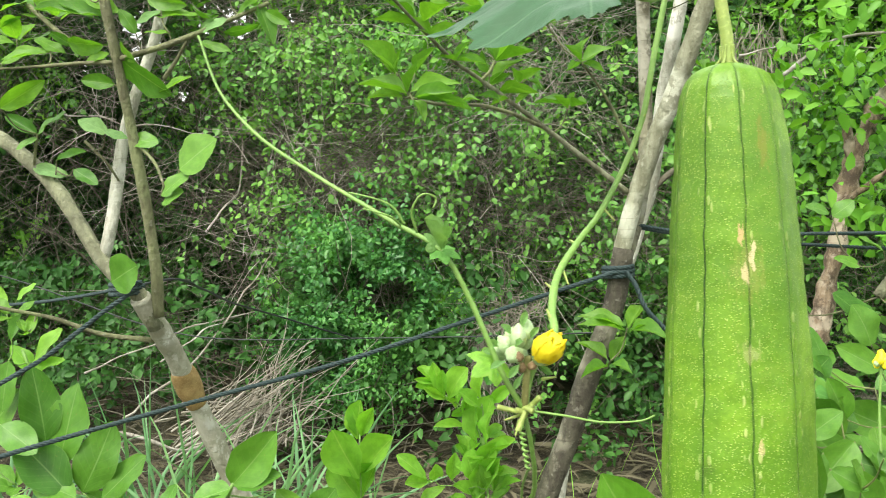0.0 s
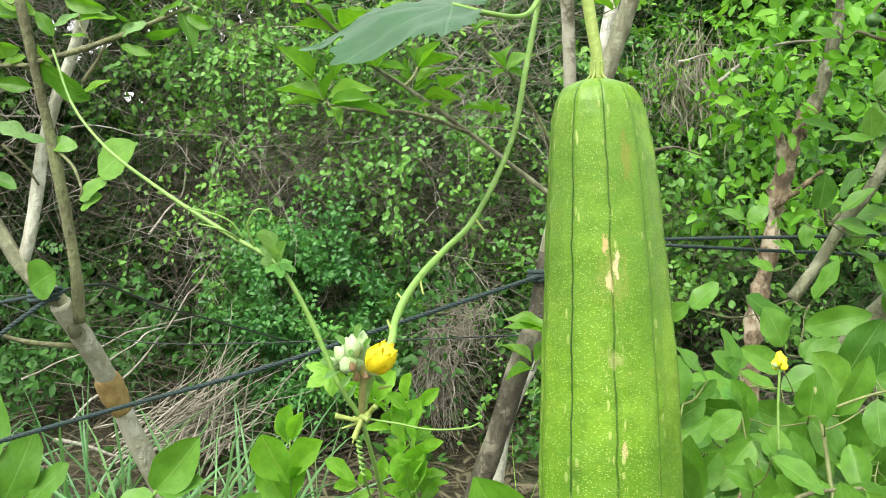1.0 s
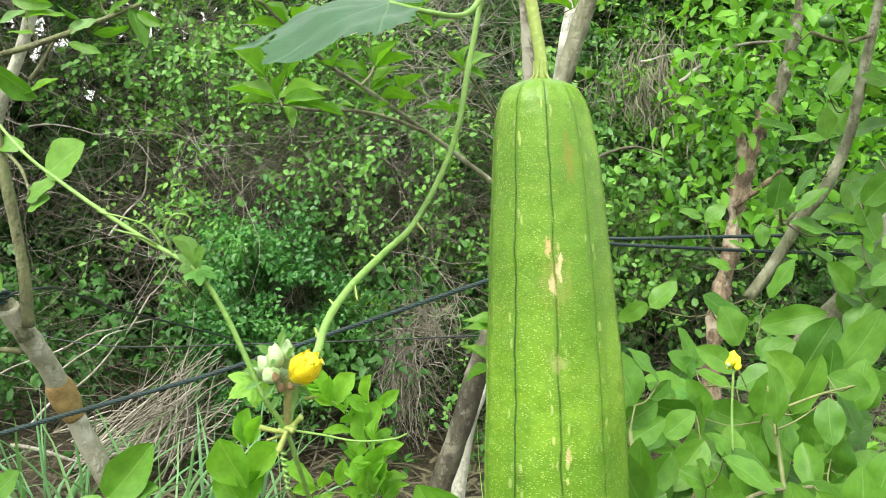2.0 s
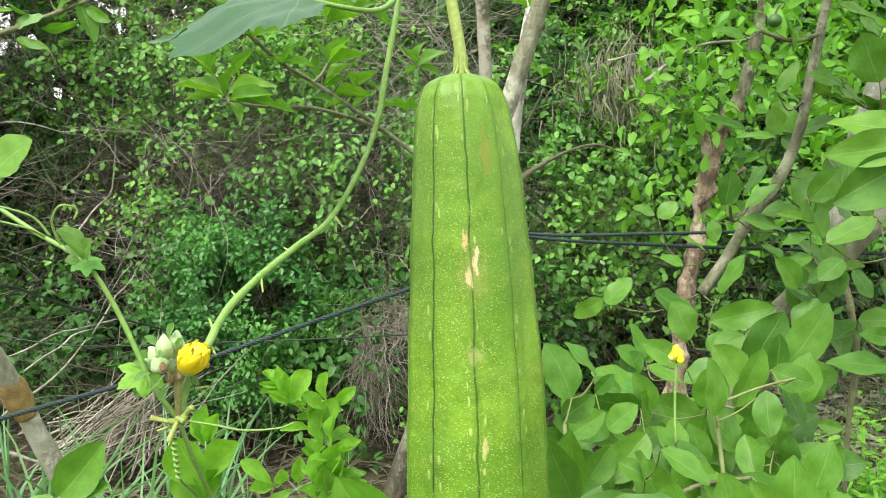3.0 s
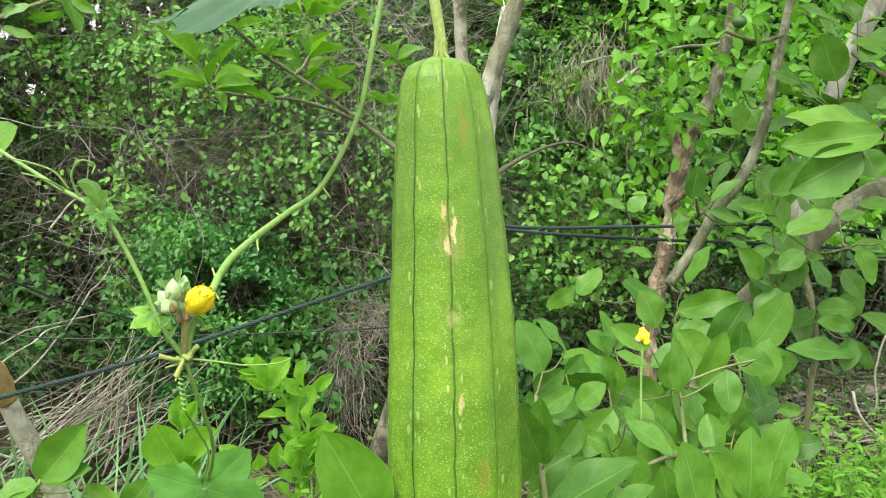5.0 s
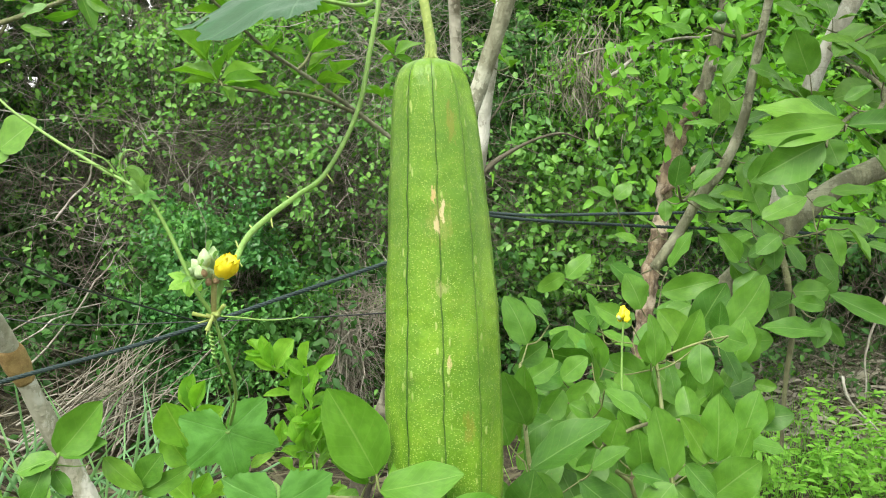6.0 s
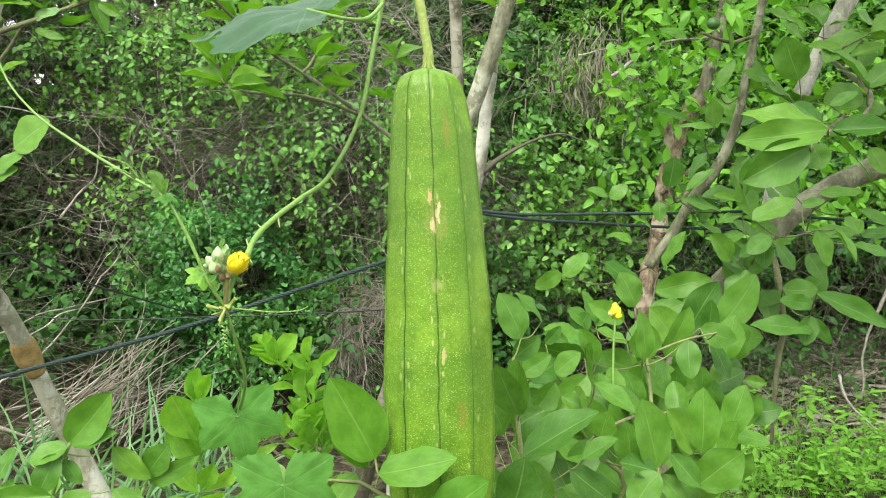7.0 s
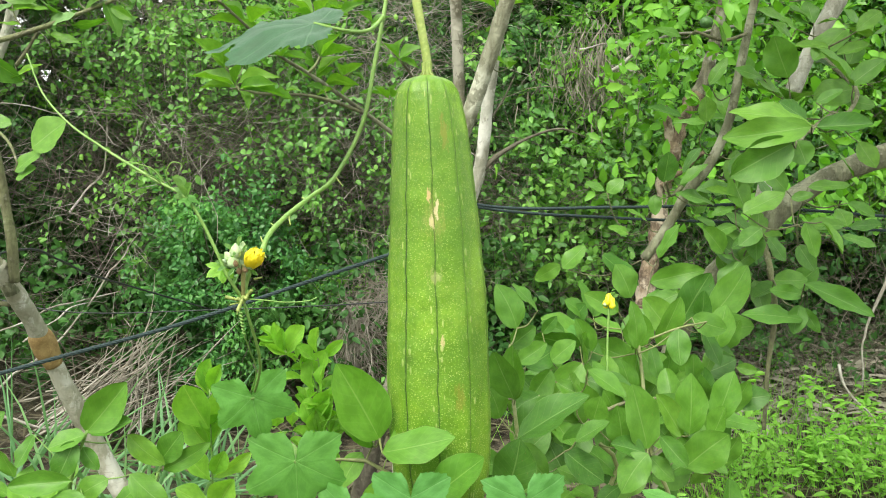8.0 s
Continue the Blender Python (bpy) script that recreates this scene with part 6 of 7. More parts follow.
rope(((0.021, 1.100, 1.287), (0.106, 1.120, 1.271), (0.392, 1.140, 1.248), (0.677, 1.140, 1.235), (0.832, 1.140, 1.226), (1.066, 1.140, 1.213)), 0.0036, "slack dark green rope running between two trees")
rope(((0.682, 1.120, 1.274), (0.861, 1.120, 1.260), (1.080, 1.120, 1.242)), 0.0036, "taut dark green rope running between two trees")


def knot(center, r, label):
    """Rope wound a few times round a trunk."""
    c = np.array(center)
    pts = [(c[0] + r * math.cos(a), c[1] + r * math.sin(a), c[2] - 0.012 + 0.006 * a / math.tau * 1.3) for a in np.linspace(0, math.tau * 3, 22)]
    return rope(pts, 0.0044, label)


knot((-0.008, 1.060, 1.203), 0.027, "dark green rope wound round the trunk as a knot")
knot((-0.845, 0.805, 1.190), 0.026, "dark green rope wound round the fork as a knot")
tagged(tube("wire", ((-2.9, 2.0, 0.0), (-2.85, 2.0, 1.0), (-2.174, 2.000, 1.144), (-1.222, 2.000, 0.920), (-0.742, 2.000, 0.926), (-0.329, 1.900, 0.953), (-0.034, 1.720, 0.993)), 0.002, 0.002, WIRE, sides=6), "thin dark wire strung through the undergrowth", "wire")
tagged(tube("wire", ((-0.829, 0.790, 1.195), (-0.814, 0.900, 1.199), (-0.839, 1.100, 1.162), (-0.881, 1.350, 1.107), (-0.873, 1.600, 1.049), (-0.749, 1.950, 0.935)), 0.0025, 0.0025, WIRE, sides=6), "thin dark wire sagging from the fork", "wire")


# ---- young shoots and shrubs ----
def build_shoots():
    shoot = thing("young_shoot", (-0.517, 1.122, 0.0), "upright young shoot with pale lime-green spoon-shaped leaves", "sapling", "young shoots")
    tube("stem", ((-0.517, 1.122, -0.01),) + ((-0.517, 1.122, 0.584), (-0.518, 1.122, 0.669), (-0.519, 1.122, 0.774), (-0.520, 1.122, 0.865)), 0.0045, 0.0016, VINE_GREEN, shoot)
    for base, tip, w in (((-0.527, 1.148, 0.848), (-0.523, 1.118, 0.932), 0.55), ((-0.517, 1.122, 0.862), (-0.482, 1.092, 0.931), 0.40), ((-0.532, 1.150, 0.847), (-0.542, 1.120, 0.910), 0.40), ((-0.516, 1.097, 0.783), (-0.562, 1.067, 0.890), 0.66),
                         ((-0.521, 1.128, 0.782), (-0.442, 1.098, 0.870), 0.56), ((-0.517, 1.114, 0.730), (-0.569, 1.084, 0.815), 0.60), ((-0.524, 1.140, 0.727), (-0.479, 1.110, 0.812), 0.58), ((-0.518, 1.102, 0.663), (-0.563, 1.072, 0.737), 0.58),
                         ((-0.522, 1.144, 0.655), (-0.435, 1.114, 0.704), 0.36), ((-0.516, 1.124, 0.668), (-0.484, 1.094, 0.726), 0.60), ((-0.527, 1.146, 0.574), (-0.586, 1.116, 0.645), 0.60),):
        put_leaf(shoot, base, tip, w * RNG.uniform(0.9, 1.05), YOUNG, (RNG.normal(0, 0.35), -0.8, RNG.uniform(0.2, 0.7)), SPOONS)
    for base, tip, w in (((-0.514, 1.120, 0.584), (-0.458, 1.090, 0.672), 0.66),):
        put_leaf(shoot, base, tip, w * RNG.uniform(0.9, 1.05), YOUNG, (RNG.normal(0, 0.35), -0.8, RNG.uniform(0.2, 0.7)), SPOONS)
    join_leaves(shoot, VINE_GREEN)
    shoot = thing("young_shoot", (-0.249, 1.054, 0.0), "leaning young shoot with crowded pale lime-green leaves", "sapling", "young shoots")
    tube("stem", ((-0.249, 1.054, -0.01),) + ((-0.249, 1.054, 0.628), (-0.253, 1.054, 0.779), (-0.264, 1.054, 0.879), (-0.289, 1.054, 0.932), (-0.334, 1.054, 0.964)), 0.0055, 0.0016, VINE_GREEN, shoot)
    tube("stem", ((-0.261, 1.054, 0.854), (-0.260, 1.054, 0.917), (-0.265, 1.054, 0.964)), 0.0030, 0.0014, VINE_GREEN, shoot)
    for base, tip, w in (((-0.327, 1.050, 0.958), (-0.293, 1.020, 1.024), 0.60), ((-0.334, 1.072, 0.953), (-0.376, 1.042, 0.982), 0.34), ((-0.338, 1.083, 0.959), (-0.358, 1.053, 1.024), 0.34), ((-0.336, 1.046, 0.966), (-0.335, 1.016, 1.017), 0.40),
                         ((-0.350, 1.082, 0.984), (-0.391, 1.052, 0.995), 0.26), ((-0.269, 1.080, 0.952), (-0.267, 1.050, 1.014), 0.52), ((-0.266, 1.035, 0.948), (-0.297, 1.005, 0.985), 0.50), ((-0.250, 1.061, 0.948), (-0.209, 1.031, 0.990), 0.42),
                         ((-0.259, 1.067, 0.895), (-0.248, 1.037, 0.967), 0.58), ((-0.286, 1.081, 0.909), (-0.298, 1.051, 0.962), 0.42), ((-0.274, 1.064, 0.871), (-0.281, 1.034, 0.946), 0.52),):
        put_leaf(shoot, base, tip, w * RNG.uniform(0.9, 1.05), YOUNG, (RNG.normal(0, 0.35), -0.8, RNG.uniform(0.2, 0.7)), SPOONS)
    for base, tip, w in (((-0.250, 1.032, 0.870), (-0.259, 1.002, 0.940), 0.50), ((-0.269, 1.054, 0.814), (-0.231, 1.024, 0.886), 0.48), ((-0.273, 1.054, 0.823), (-0.302, 1.024, 0.840), 0.60), ((-0.263, 1.054, 0.786), (-0.266, 1.024, 0.847), 0.62),
                         ((-0.289, 1.082, 0.898), (-0.353, 1.052, 0.908), 0.28), ((-0.255, 1.045, 0.788), (-0.223, 1.015, 0.859), 0.48), ((-0.369, 1.038, 0.806), (-0.410, 1.008, 0.859), 0.45), ((-0.364, 1.056, 0.796), (-0.410, 1.026, 0.797), 0.50),
                         ((-0.358, 1.063, 0.796), (-0.349, 1.033, 0.832), 0.60), ((-0.337, 1.081, 0.780), (-0.382, 1.051, 0.763), 0.50), ((-0.323, 1.059, 0.798), (-0.313, 1.029, 0.856), 0.45),):
        put_leaf(shoot, base, tip, w * RNG.uniform(0.9, 1.05), YOUNG, (RNG.normal(0, 0.35), -0.8, RNG.uniform(0.2, 0.7)), SPOONS)
    for base, tip, w in (((-0.271, 1.040, 0.795), (-0.286, 1.010, 0.858), 0.50), ((-0.269, 1.080, 0.827), (-0.207, 1.050, 0.887), 0.40), ((-0.267, 1.054, 0.802), (-0.216, 1.024, 0.835), 0.45), ((-0.274, 1.065, 0.765), (-0.319, 1.035, 0.793), 0.50),):
        put_leaf(shoot, base, tip, w * RNG.uniform(0.9, 1.05), YOUNG, (RNG.normal(0, 0.35), -0.8, RNG.uniform(0.2, 0.7)), SPOONS)
    for at in ((-0.252, 1.060, 0.740), (-0.237, 1.080, 0.682), (-0.286, 1.040, 0.746), (-0.272, 1.060, 0.676), (-0.260, 1.080, 0.810), (-0.288, 1.090, 0.916), (-0.268, 1.080, 0.873), (-0.254, 1.040, 0.852), (-0.314, 1.080, 0.937), (-0.293, 1.090, 0.833), (-0.345, 1.080, 0.972), (-0.270, 1.060, 0.778), (-0.242, 1.080, 0.772)):
        rosette(shoot, at, 4, 0.055, 0.45, YOUNG, (RNG.normal(0, 0.35), -0.25, 1), 0.6, SPOONS, RNG.uniform(0, 6))
    join_leaves(shoot, VINE_GREEN)


build_shoots()


def build_low_shrubs():
    # leaves that wrap the foot of the gourd and spread beside it
    s = thing("broad_leaved_shrub", (0.25, 0.42, 0.0), "leafy shrub with broad matte green oval leaves", "shrub", "shrubs")
    tube("stem", ((0.25, 0.42, -0.01), (0.22, 0.40, 0.45), (0.230, 0.400, 0.863), (0.254, 0.400, 0.929), (0.226, 0.380, 0.960)), 0.008, 0.003, GREEN_TWIG, s, knobs=0.1)
    tube("stem", ((0.27, 0.42, -0.01), (0.30, 0.42, 0.5), (0.333, 0.420, 0.872), (0.308, 0.420, 0.931), (0.305, 0.480, 1.045), (0.300, 0.500, 1.111)), 0.007, 0.0022, GREEN_TWIG, s, knobs=0.1)
    tube("stem", ((0.24, 0.42, -0.01), (0.16, 0.36, 0.5), (0.131, 0.250, 0.919), (0.098, 0.200, 1.020), (0.092, 0.250, 1.121)), 0.006, 0.002, GREEN_TWIG, s, knobs=0.1)
    tube("stem", ((0.24, 0.40, -0.01), (0.10, 0.25, 0.6), (-0.020, 0.060, 0.977), (-0.048, 0.050, 1.040), (-0.101, 0.060, 1.043)), 0.006, 0.002, GREEN_TWIG, s, knobs=0.1)
    tube("twig", ((0.327, 0.520, 1.081), (0.365, 0.520, 1.096), (0.419, 0.540, 1.104)), 0.0018, 0.0013, GREEN_TWIG, s)
    tube("twig", ((0.213, 0.400, 0.988), (0.266, 0.420, 1.007), (0.324, 0.420, 1.015)), 0.003, 0.002, TWIG, s)
    for base, tip, w in (((-0.049, 0.030, 1.072), (-0.086, 0.010, 1.148), 0.58), ((-0.044, 0.000, 1.068), (0.017, -0.020, 1.092), 0.50), ((-0.039, 0.030, 1.073), (0.000, 0.010, 1.096), 0.40), ((0.000, -0.010, 1.028), (0.050, -0.030, 1.072), 0.56),
                         ((-0.055, 0.060, 1.067), (-0.089, 0.040, 1.079), 0.50), ((-0.069, 0.060, 1.050), (-0.089, 0.040, 1.023), 0.60), ((-0.040, 0.040, 1.023), (-0.066, 0.020, 1.014), 0.60), ((-0.057, 0.050, 1.059), (-0.082, 0.030, 1.090), 0.45)):
        put_leaf(s, base, tip, w, FRESH)
    for base, tip, w in (((0.105, 0.300, 1.134), (0.083, 0.288, 1.190), 0.62), ((0.133, 0.320, 1.154), (0.103, 0.308, 1.192), 0.50), ((0.100, 0.330, 1.106), (0.130, 0.318, 1.133), 0.62), ((0.092, 0.190, 1.071), (0.067, 0.178, 1.126), 0.60),
                         ((0.094, 0.200, 1.067), (0.089, 0.188, 1.132), 0.45), ((0.094, 0.170, 1.030), (0.170, 0.158, 1.085), 0.50), ((0.096, 0.240, 1.016), (0.146, 0.228, 1.062), 0.60), ((0.101, 0.220, 1.010), (0.133, 0.208, 0.971), 0.62),
                         ((0.079, 0.140, 0.980), (0.092, 0.128, 1.038), 0.75), ((0.171, 0.480, 1.055), (0.204, 0.468, 1.088), 0.65), ((0.116, 0.400, 1.070), (0.153, 0.388, 1.099), 0.60)):
        broad_leaf(s, base, tip, w)
    for base, tip, w in (((0.158, 0.380, 1.064), (0.128, 0.368, 1.022), 0.70), ((0.200, 0.330, 1.074), (0.249, 0.318, 1.042), 0.50), ((0.166, 0.380, 1.046), (0.200, 0.368, 1.030), 0.60), ((0.193, 0.370, 1.029), (0.180, 0.358, 1.063), 0.80),
                         ((0.207, 0.330, 1.005), (0.214, 0.318, 1.041), 0.80), ((0.178, 0.290, 0.991), (0.217, 0.278, 1.021), 0.50), ((0.243, 0.320, 0.974), (0.235, 0.308, 1.029), 0.65), ((0.267, 0.280, 0.984), (0.246, 0.268, 1.068), 0.54),
                         ((0.321, 0.320, 0.989), (0.285, 0.308, 1.047), 0.50), ((0.328, 0.310, 0.993), (0.321, 0.298, 1.071), 0.50), ((0.285, 0.290, 0.997), (0.317, 0.278, 0.961), 0.55)):
        broad_leaf(s, base, tip, w)
    for base, tip, w in (((0.323, 0.310, 0.950), (0.374, 0.298, 0.998), 0.72), ((0.262, 0.270, 0.982), (0.217, 0.258, 0.998), 0.60), ((0.260, 0.250, 0.988), (0.224, 0.238, 0.945), 0.68), ((0.275, 0.300, 0.968), (0.304, 0.288, 0.940), 0.60),
                         ((0.080, 0.250, 1.032), (0.068, 0.238, 1.070), 0.70), ((0.166, 0.300, 0.975), (0.218, 0.288, 0.942), 0.60), ((0.160, 0.330, 0.943), (0.213, 0.318, 0.922), 0.60), ((0.131, 0.280, 1.053), (0.095, 0.268, 1.035), 0.60)):
        broad_leaf(s, base, tip, w)
    for base, tip, w in (((0.347, 0.550, 1.065), (0.380, 0.538, 1.142), 0.50), ((0.316, 0.570, 1.059), (0.319, 0.558, 1.117), 0.75), ((0.334, 0.550, 1.067), (0.352, 0.538, 1.016), 0.62), ((0.333, 0.620, 1.045), (0.379, 0.608, 0.989), 0.70),
                         ((0.299, 0.620, 1.109), (0.241, 0.608, 1.141), 0.50), ((0.232, 0.700, 1.075), (0.257, 0.688, 1.113), 0.80), ((0.306, 0.550, 0.987), (0.288, 0.538, 1.043), 0.60), ((0.262, 0.700, 1.090), (0.221, 0.688, 1.121), 0.60),
                         ((0.201, 0.550, 1.086), (0.164, 0.538, 1.105), 0.50), ((0.160, 0.500, 1.094), (0.180, 0.488, 1.121), 0.50), ((0.495, 0.720, 1.041), (0.466, 0.708, 0.981), 0.36)):
        broad_leaf(s, base, tip, w)
    for base, tip, w in (((0.493, 0.780, 0.972), (0.544, 0.768, 1.002), 0.70), ((0.557, 0.800, 0.978), (0.592, 0.788, 0.973), 0.60), ((0.477, 0.700, 0.965), (0.554, 0.688, 0.930), 0.62), ((0.400, 0.660, 1.018), (0.440, 0.648, 0.972), 0.60),
                         ((0.421, 0.600, 0.974), (0.445, 0.588, 0.930), 0.55), ((0.375, 0.600, 0.983), (0.412, 0.588, 1.014), 0.50)):
        broad_leaf(s, base, tip, w)
    # the rest of the crown, lower and behind
    for base, tip, w in (((0.484, 0.701, 1.032), (0.493, 0.689, 1.109), 0.68), ((0.437, 0.557, 0.945), (0.363, 0.545, 0.921), 0.47), ((0.270, 0.796, 0.899), (0.283, 0.784, 0.965), 0.63), ((0.315, 0.620, 0.962), (0.331, 0.608, 1.048), 0.70),
                         ((0.498, 0.727, 0.899), (0.408, 0.715, 0.931), 0.47), ((0.345, 0.669, 0.976), (0.359, 0.657, 1.037), 0.47), ((0.265, 0.583, 0.930), (0.274, 0.571, 0.867), 0.61), ((0.485, 0.783, 1.060), (0.486, 0.771, 1.126), 0.50),
                         ((0.389, 0.617, 0.990), (0.429, 0.605, 0.924), 0.62), ((0.475, 0.731, 1.040), (0.525, 0.719, 1.017), 0.49), ((0.463, 0.704, 0.981), (0.390, 0.692, 1.024), 0.53)):
        broad_leaf(s, base, tip, w)
    for base, tip, w in (((0.427, 0.644, 1.095), (0.484, 0.632, 1.077), 0.68), ((0.414, 0.701, 0.931), (0.333, 0.689, 0.969), 0.61), ((0.387, 0.692, 0.980), (0.339, 0.680, 0.920), 0.55), ((0.438, 0.737, 0.985), (0.412, 0.725, 1.039), 0.65),
                         ((0.502, 0.733, 1.017), (0.540, 0.721, 1.076), 0.48), ((0.427, 0.628, 0.941), (0.442, 0.616, 0.866), 0.58), ((0.240, 0.604, 1.068), (0.170, 0.592, 1.105), 0.58), ((0.338, 0.675, 1.017), (0.263, 0.663, 1.049), 0.63),
                         ((0.509, 0.673, 0.946), (0.568, 0.661, 0.958), 0.69), ((0.402, 0.762, 0.980), (0.331, 0.750, 1.033), 0.54), ((0.377, 0.609, 0.982), (0.378, 0.597, 1.043), 0.48)):
        broad_leaf(s, base, tip, w)
    for base, tip, w in (((0.318, 0.669, 0.936), (0.381, 0.657, 0.926), 0.59), ((0.252, 0.603, 1.046), (0.225, 0.591, 1.102), 0.54), ((0.361, 0.651, 0.923), (0.408, 0.639, 0.874), 0.54), ((0.391, 0.656, 1.072), (0.346, 0.644, 1.129), 0.69),
                         ((0.335, 0.633, 0.933), (0.265, 0.621, 0.891), 0.58), ((0.476, 0.621, 0.933), (0.437, 0.609, 0.869), 0.65), ((0.272, 0.639, 0.925), (0.313, 0.627, 0.879), 0.65), ((0.320, 0.699, 1.067), (0.377, 0.687, 1.101), 0.58),
                         ((0.373, 0.766, 0.883), (0.277, 0.754, 0.880), 0.51), ((0.374, 0.742, 0.968), (0.350, 0.730, 1.035), 0.68), ((0.503, 0.664, 0.928), (0.527, 0.652, 0.988), 0.49)):
        broad_leaf(s, base, tip, w)
    for base, tip, w in (((0.391, 0.595, 0.851), (0.367, 0.583, 0.790), 0.52), ((0.425, 0.504, 0.959), (0.440, 0.492, 1.035), 0.62), ((0.396, 0.434, 0.951), (0.410, 0.422, 1.002), 0.64), ((0.363, 0.430, 0.993), (0.298, 0.418, 1.008), 0.48),
                         ((0.399, 0.545, 0.868), (0.334, 0.533, 0.860), 0.70), ((0.423, 0.568, 0.877), (0.347, 0.556, 0.884), 0.56), ((0.427, 0.490, 0.891), (0.451, 0.478, 0.943), 0.54), ((0.442, 0.586, 0.942), (0.518, 0.574, 0.935), 0.52),
                         ((0.453, 0.556, 0.927), (0.384, 0.544, 0.943), 0.58), ((0.431, 0.461, 0.884), (0.432, 0.449, 0.814), 0.48), ((0.348, 0.438, 0.921), (0.417, 0.426, 0.921), 0.48)):
        broad_leaf(s, base, tip, w)
    for base, tip, w in (((0.246, 0.546, 0.976), (0.300, 0.526, 0.951), 0.54), ((0.221, 0.528, 1.069), (0.147, 0.508, 1.092), 0.57), ((0.169, 0.547, 0.901), (0.115, 0.527, 0.856), 0.68), ((0.126, 0.500, 0.962), (0.188, 0.480, 0.989), 0.48),
                         ((0.169, 0.465, 1.001), (0.222, 0.445, 1.020), 0.51), ((0.182, 0.540, 0.943), (0.130, 0.520, 0.974), 0.68), ((0.167, 0.461, 0.956), (0.179, 0.441, 0.900), 0.64), ((0.123, 0.442, 1.015), (0.148, 0.422, 0.976), 0.69),
                         ((0.230, 0.506, 1.020), (0.298, 0.486, 1.006), 0.58), ((0.210, 0.444, 1.060), (0.164, 0.424, 1.008), 0.56), ((0.178, 0.534, 0.860), (0.130, 0.514, 0.834), 0.65)):
        broad_leaf(s, base, tip, w)
    for base, tip, w in (((0.119, 0.529, 1.012), (0.165, 0.509, 1.042), 0.47), ((0.203, 0.420, 0.981), (0.148, 0.400, 0.988), 0.63), ((0.164, 0.395, 0.968), (0.125, 0.375, 1.017), 0.57), ((0.147, 0.477, 0.962), (0.107, 0.457, 0.999), 0.51),
                         ((0.108, 0.462, 1.030), (0.158, 0.442, 0.994), 0.57), ((0.178, 0.539, 0.955), (0.132, 0.519, 0.985), 0.49), ((0.202, 0.508, 1.035), (0.140, 0.488, 1.043), 0.63), ((0.121, 0.430, 1.061), (0.055, 0.410, 1.031), 0.65),
                         ((0.201, 0.381, 0.989), (0.184, 0.361, 0.938), 0.67), ((0.156, 0.524, 0.971), (0.116, 0.504, 0.923), 0.60), ((0.172, 0.462, 0.967), (0.226, 0.442, 0.928), 0.69)):
        broad_leaf(s, base, tip, w)
    for base, tip, w in (((0.414, 0.597, 0.994), (0.414, 0.577, 1.044), 0.65), ((0.243, 0.488, 0.878), (0.294, 0.468, 0.897), 0.58), ((0.422, 0.618, 0.820), (0.445, 0.598, 0.875), 0.64), ((0.333, 0.637, 0.830), (0.278, 0.617, 0.792), 0.47),
                         ((0.407, 0.512, 0.930), (0.357, 0.492, 0.988), 0.61), ((0.398, 0.510, 0.999), (0.354, 0.490, 0.967), 0.57), ((0.400, 0.597, 0.858), (0.410, 0.577, 0.932), 0.61), ((0.231, 0.426, 0.972), (0.193, 0.406, 1.041), 0.57),
                         ((0.461, 0.690, 1.065), (0.491, 0.670, 1.011), 0.52), ((0.286, 0.430, 1.083), (0.282, 0.410, 1.150), 0.48), ((0.390, 0.671, 1.004), (0.429, 0.651, 0.963), 0.67)):
        broad_leaf(s, base, tip, w)
    for base, tip, w in (((0.367, 0.647, 0.897), (0.342, 0.627, 0.966), 0.51), ((0.454, 0.676, 0.934), (0.425, 0.656, 1.000), 0.69), ((0.250, 0.502, 0.891), (0.269, 0.482, 0.943), 0.57), ((0.256, 0.502, 0.906), (0.182, 0.482, 0.902), 0.54),
                         ((0.451, 0.684, 0.931), (0.454, 0.664, 1.005), 0.63), ((0.327, 0.683, 0.926), (0.373, 0.663, 0.954), 0.51), ((0.271, 0.474, 0.958), (0.251, 0.454, 1.014), 0.66), ((0.279, 0.513, 0.873), (0.327, 0.493, 0.869), 0.65),
                         ((0.299, 0.699, 1.000), (0.238, 0.679, 0.974), 0.59), ((0.301, 0.430, 0.908), (0.252, 0.410, 0.876), 0.62), ((0.350, 0.447, 1.109), (0.349, 0.427, 1.060), 0.64)):
        broad_leaf(s, base, tip, w)
    for at in ((0.130, 0.450, 1.053), (0.167, 0.420, 0.986), (0.245, 0.600, 1.031), (0.263, 0.500, 1.007), (0.295, 0.450, 0.961), (0.189, 0.400, 0.895), (0.357, 0.500, 0.981), (0.401, 0.500, 0.911), (0.298, 0.850, 1.068), (0.544, 0.800, 0.936), (0.260, 0.400, 0.903), (0.094, 0.300, 0.953)):
        rosette(s, at, 4, 0.066, 0.58, axis=(RNG.normal(0, 0.5), -0.4, RNG.uniform(0.3, 0.9)))
    join_leaves(s, GREEN_TWIG, 0.0013)

    # the shrub on the other side, by the leaning tree
    s = thing("broad_leaved_shrub", (-0.679, 0.830, 0.0), "low shrub of broad green leaves beside the grass", "shrub", "shrubs")
    tube("stem", ((-0.679, 0.830, -0.01), (-0.669, 0.830, 0.5), (-0.708, 0.820, 0.739), (-0.681, 0.810, 0.819), (-0.660, 0.800, 0.864)), 0.008, 0.003, VINE_GREEN, s)
    tube("stem", ((-1.068, 0.950, -0.01), (-1.068, 0.950, 0.4), (-1.056, 0.940, 0.754), (-1.053, 0.930, 0.845), (-1.102, 0.940, 0.972), (-1.142, 0.950, 1.057)), 0.008, 0.003, VINE_GREEN, s)
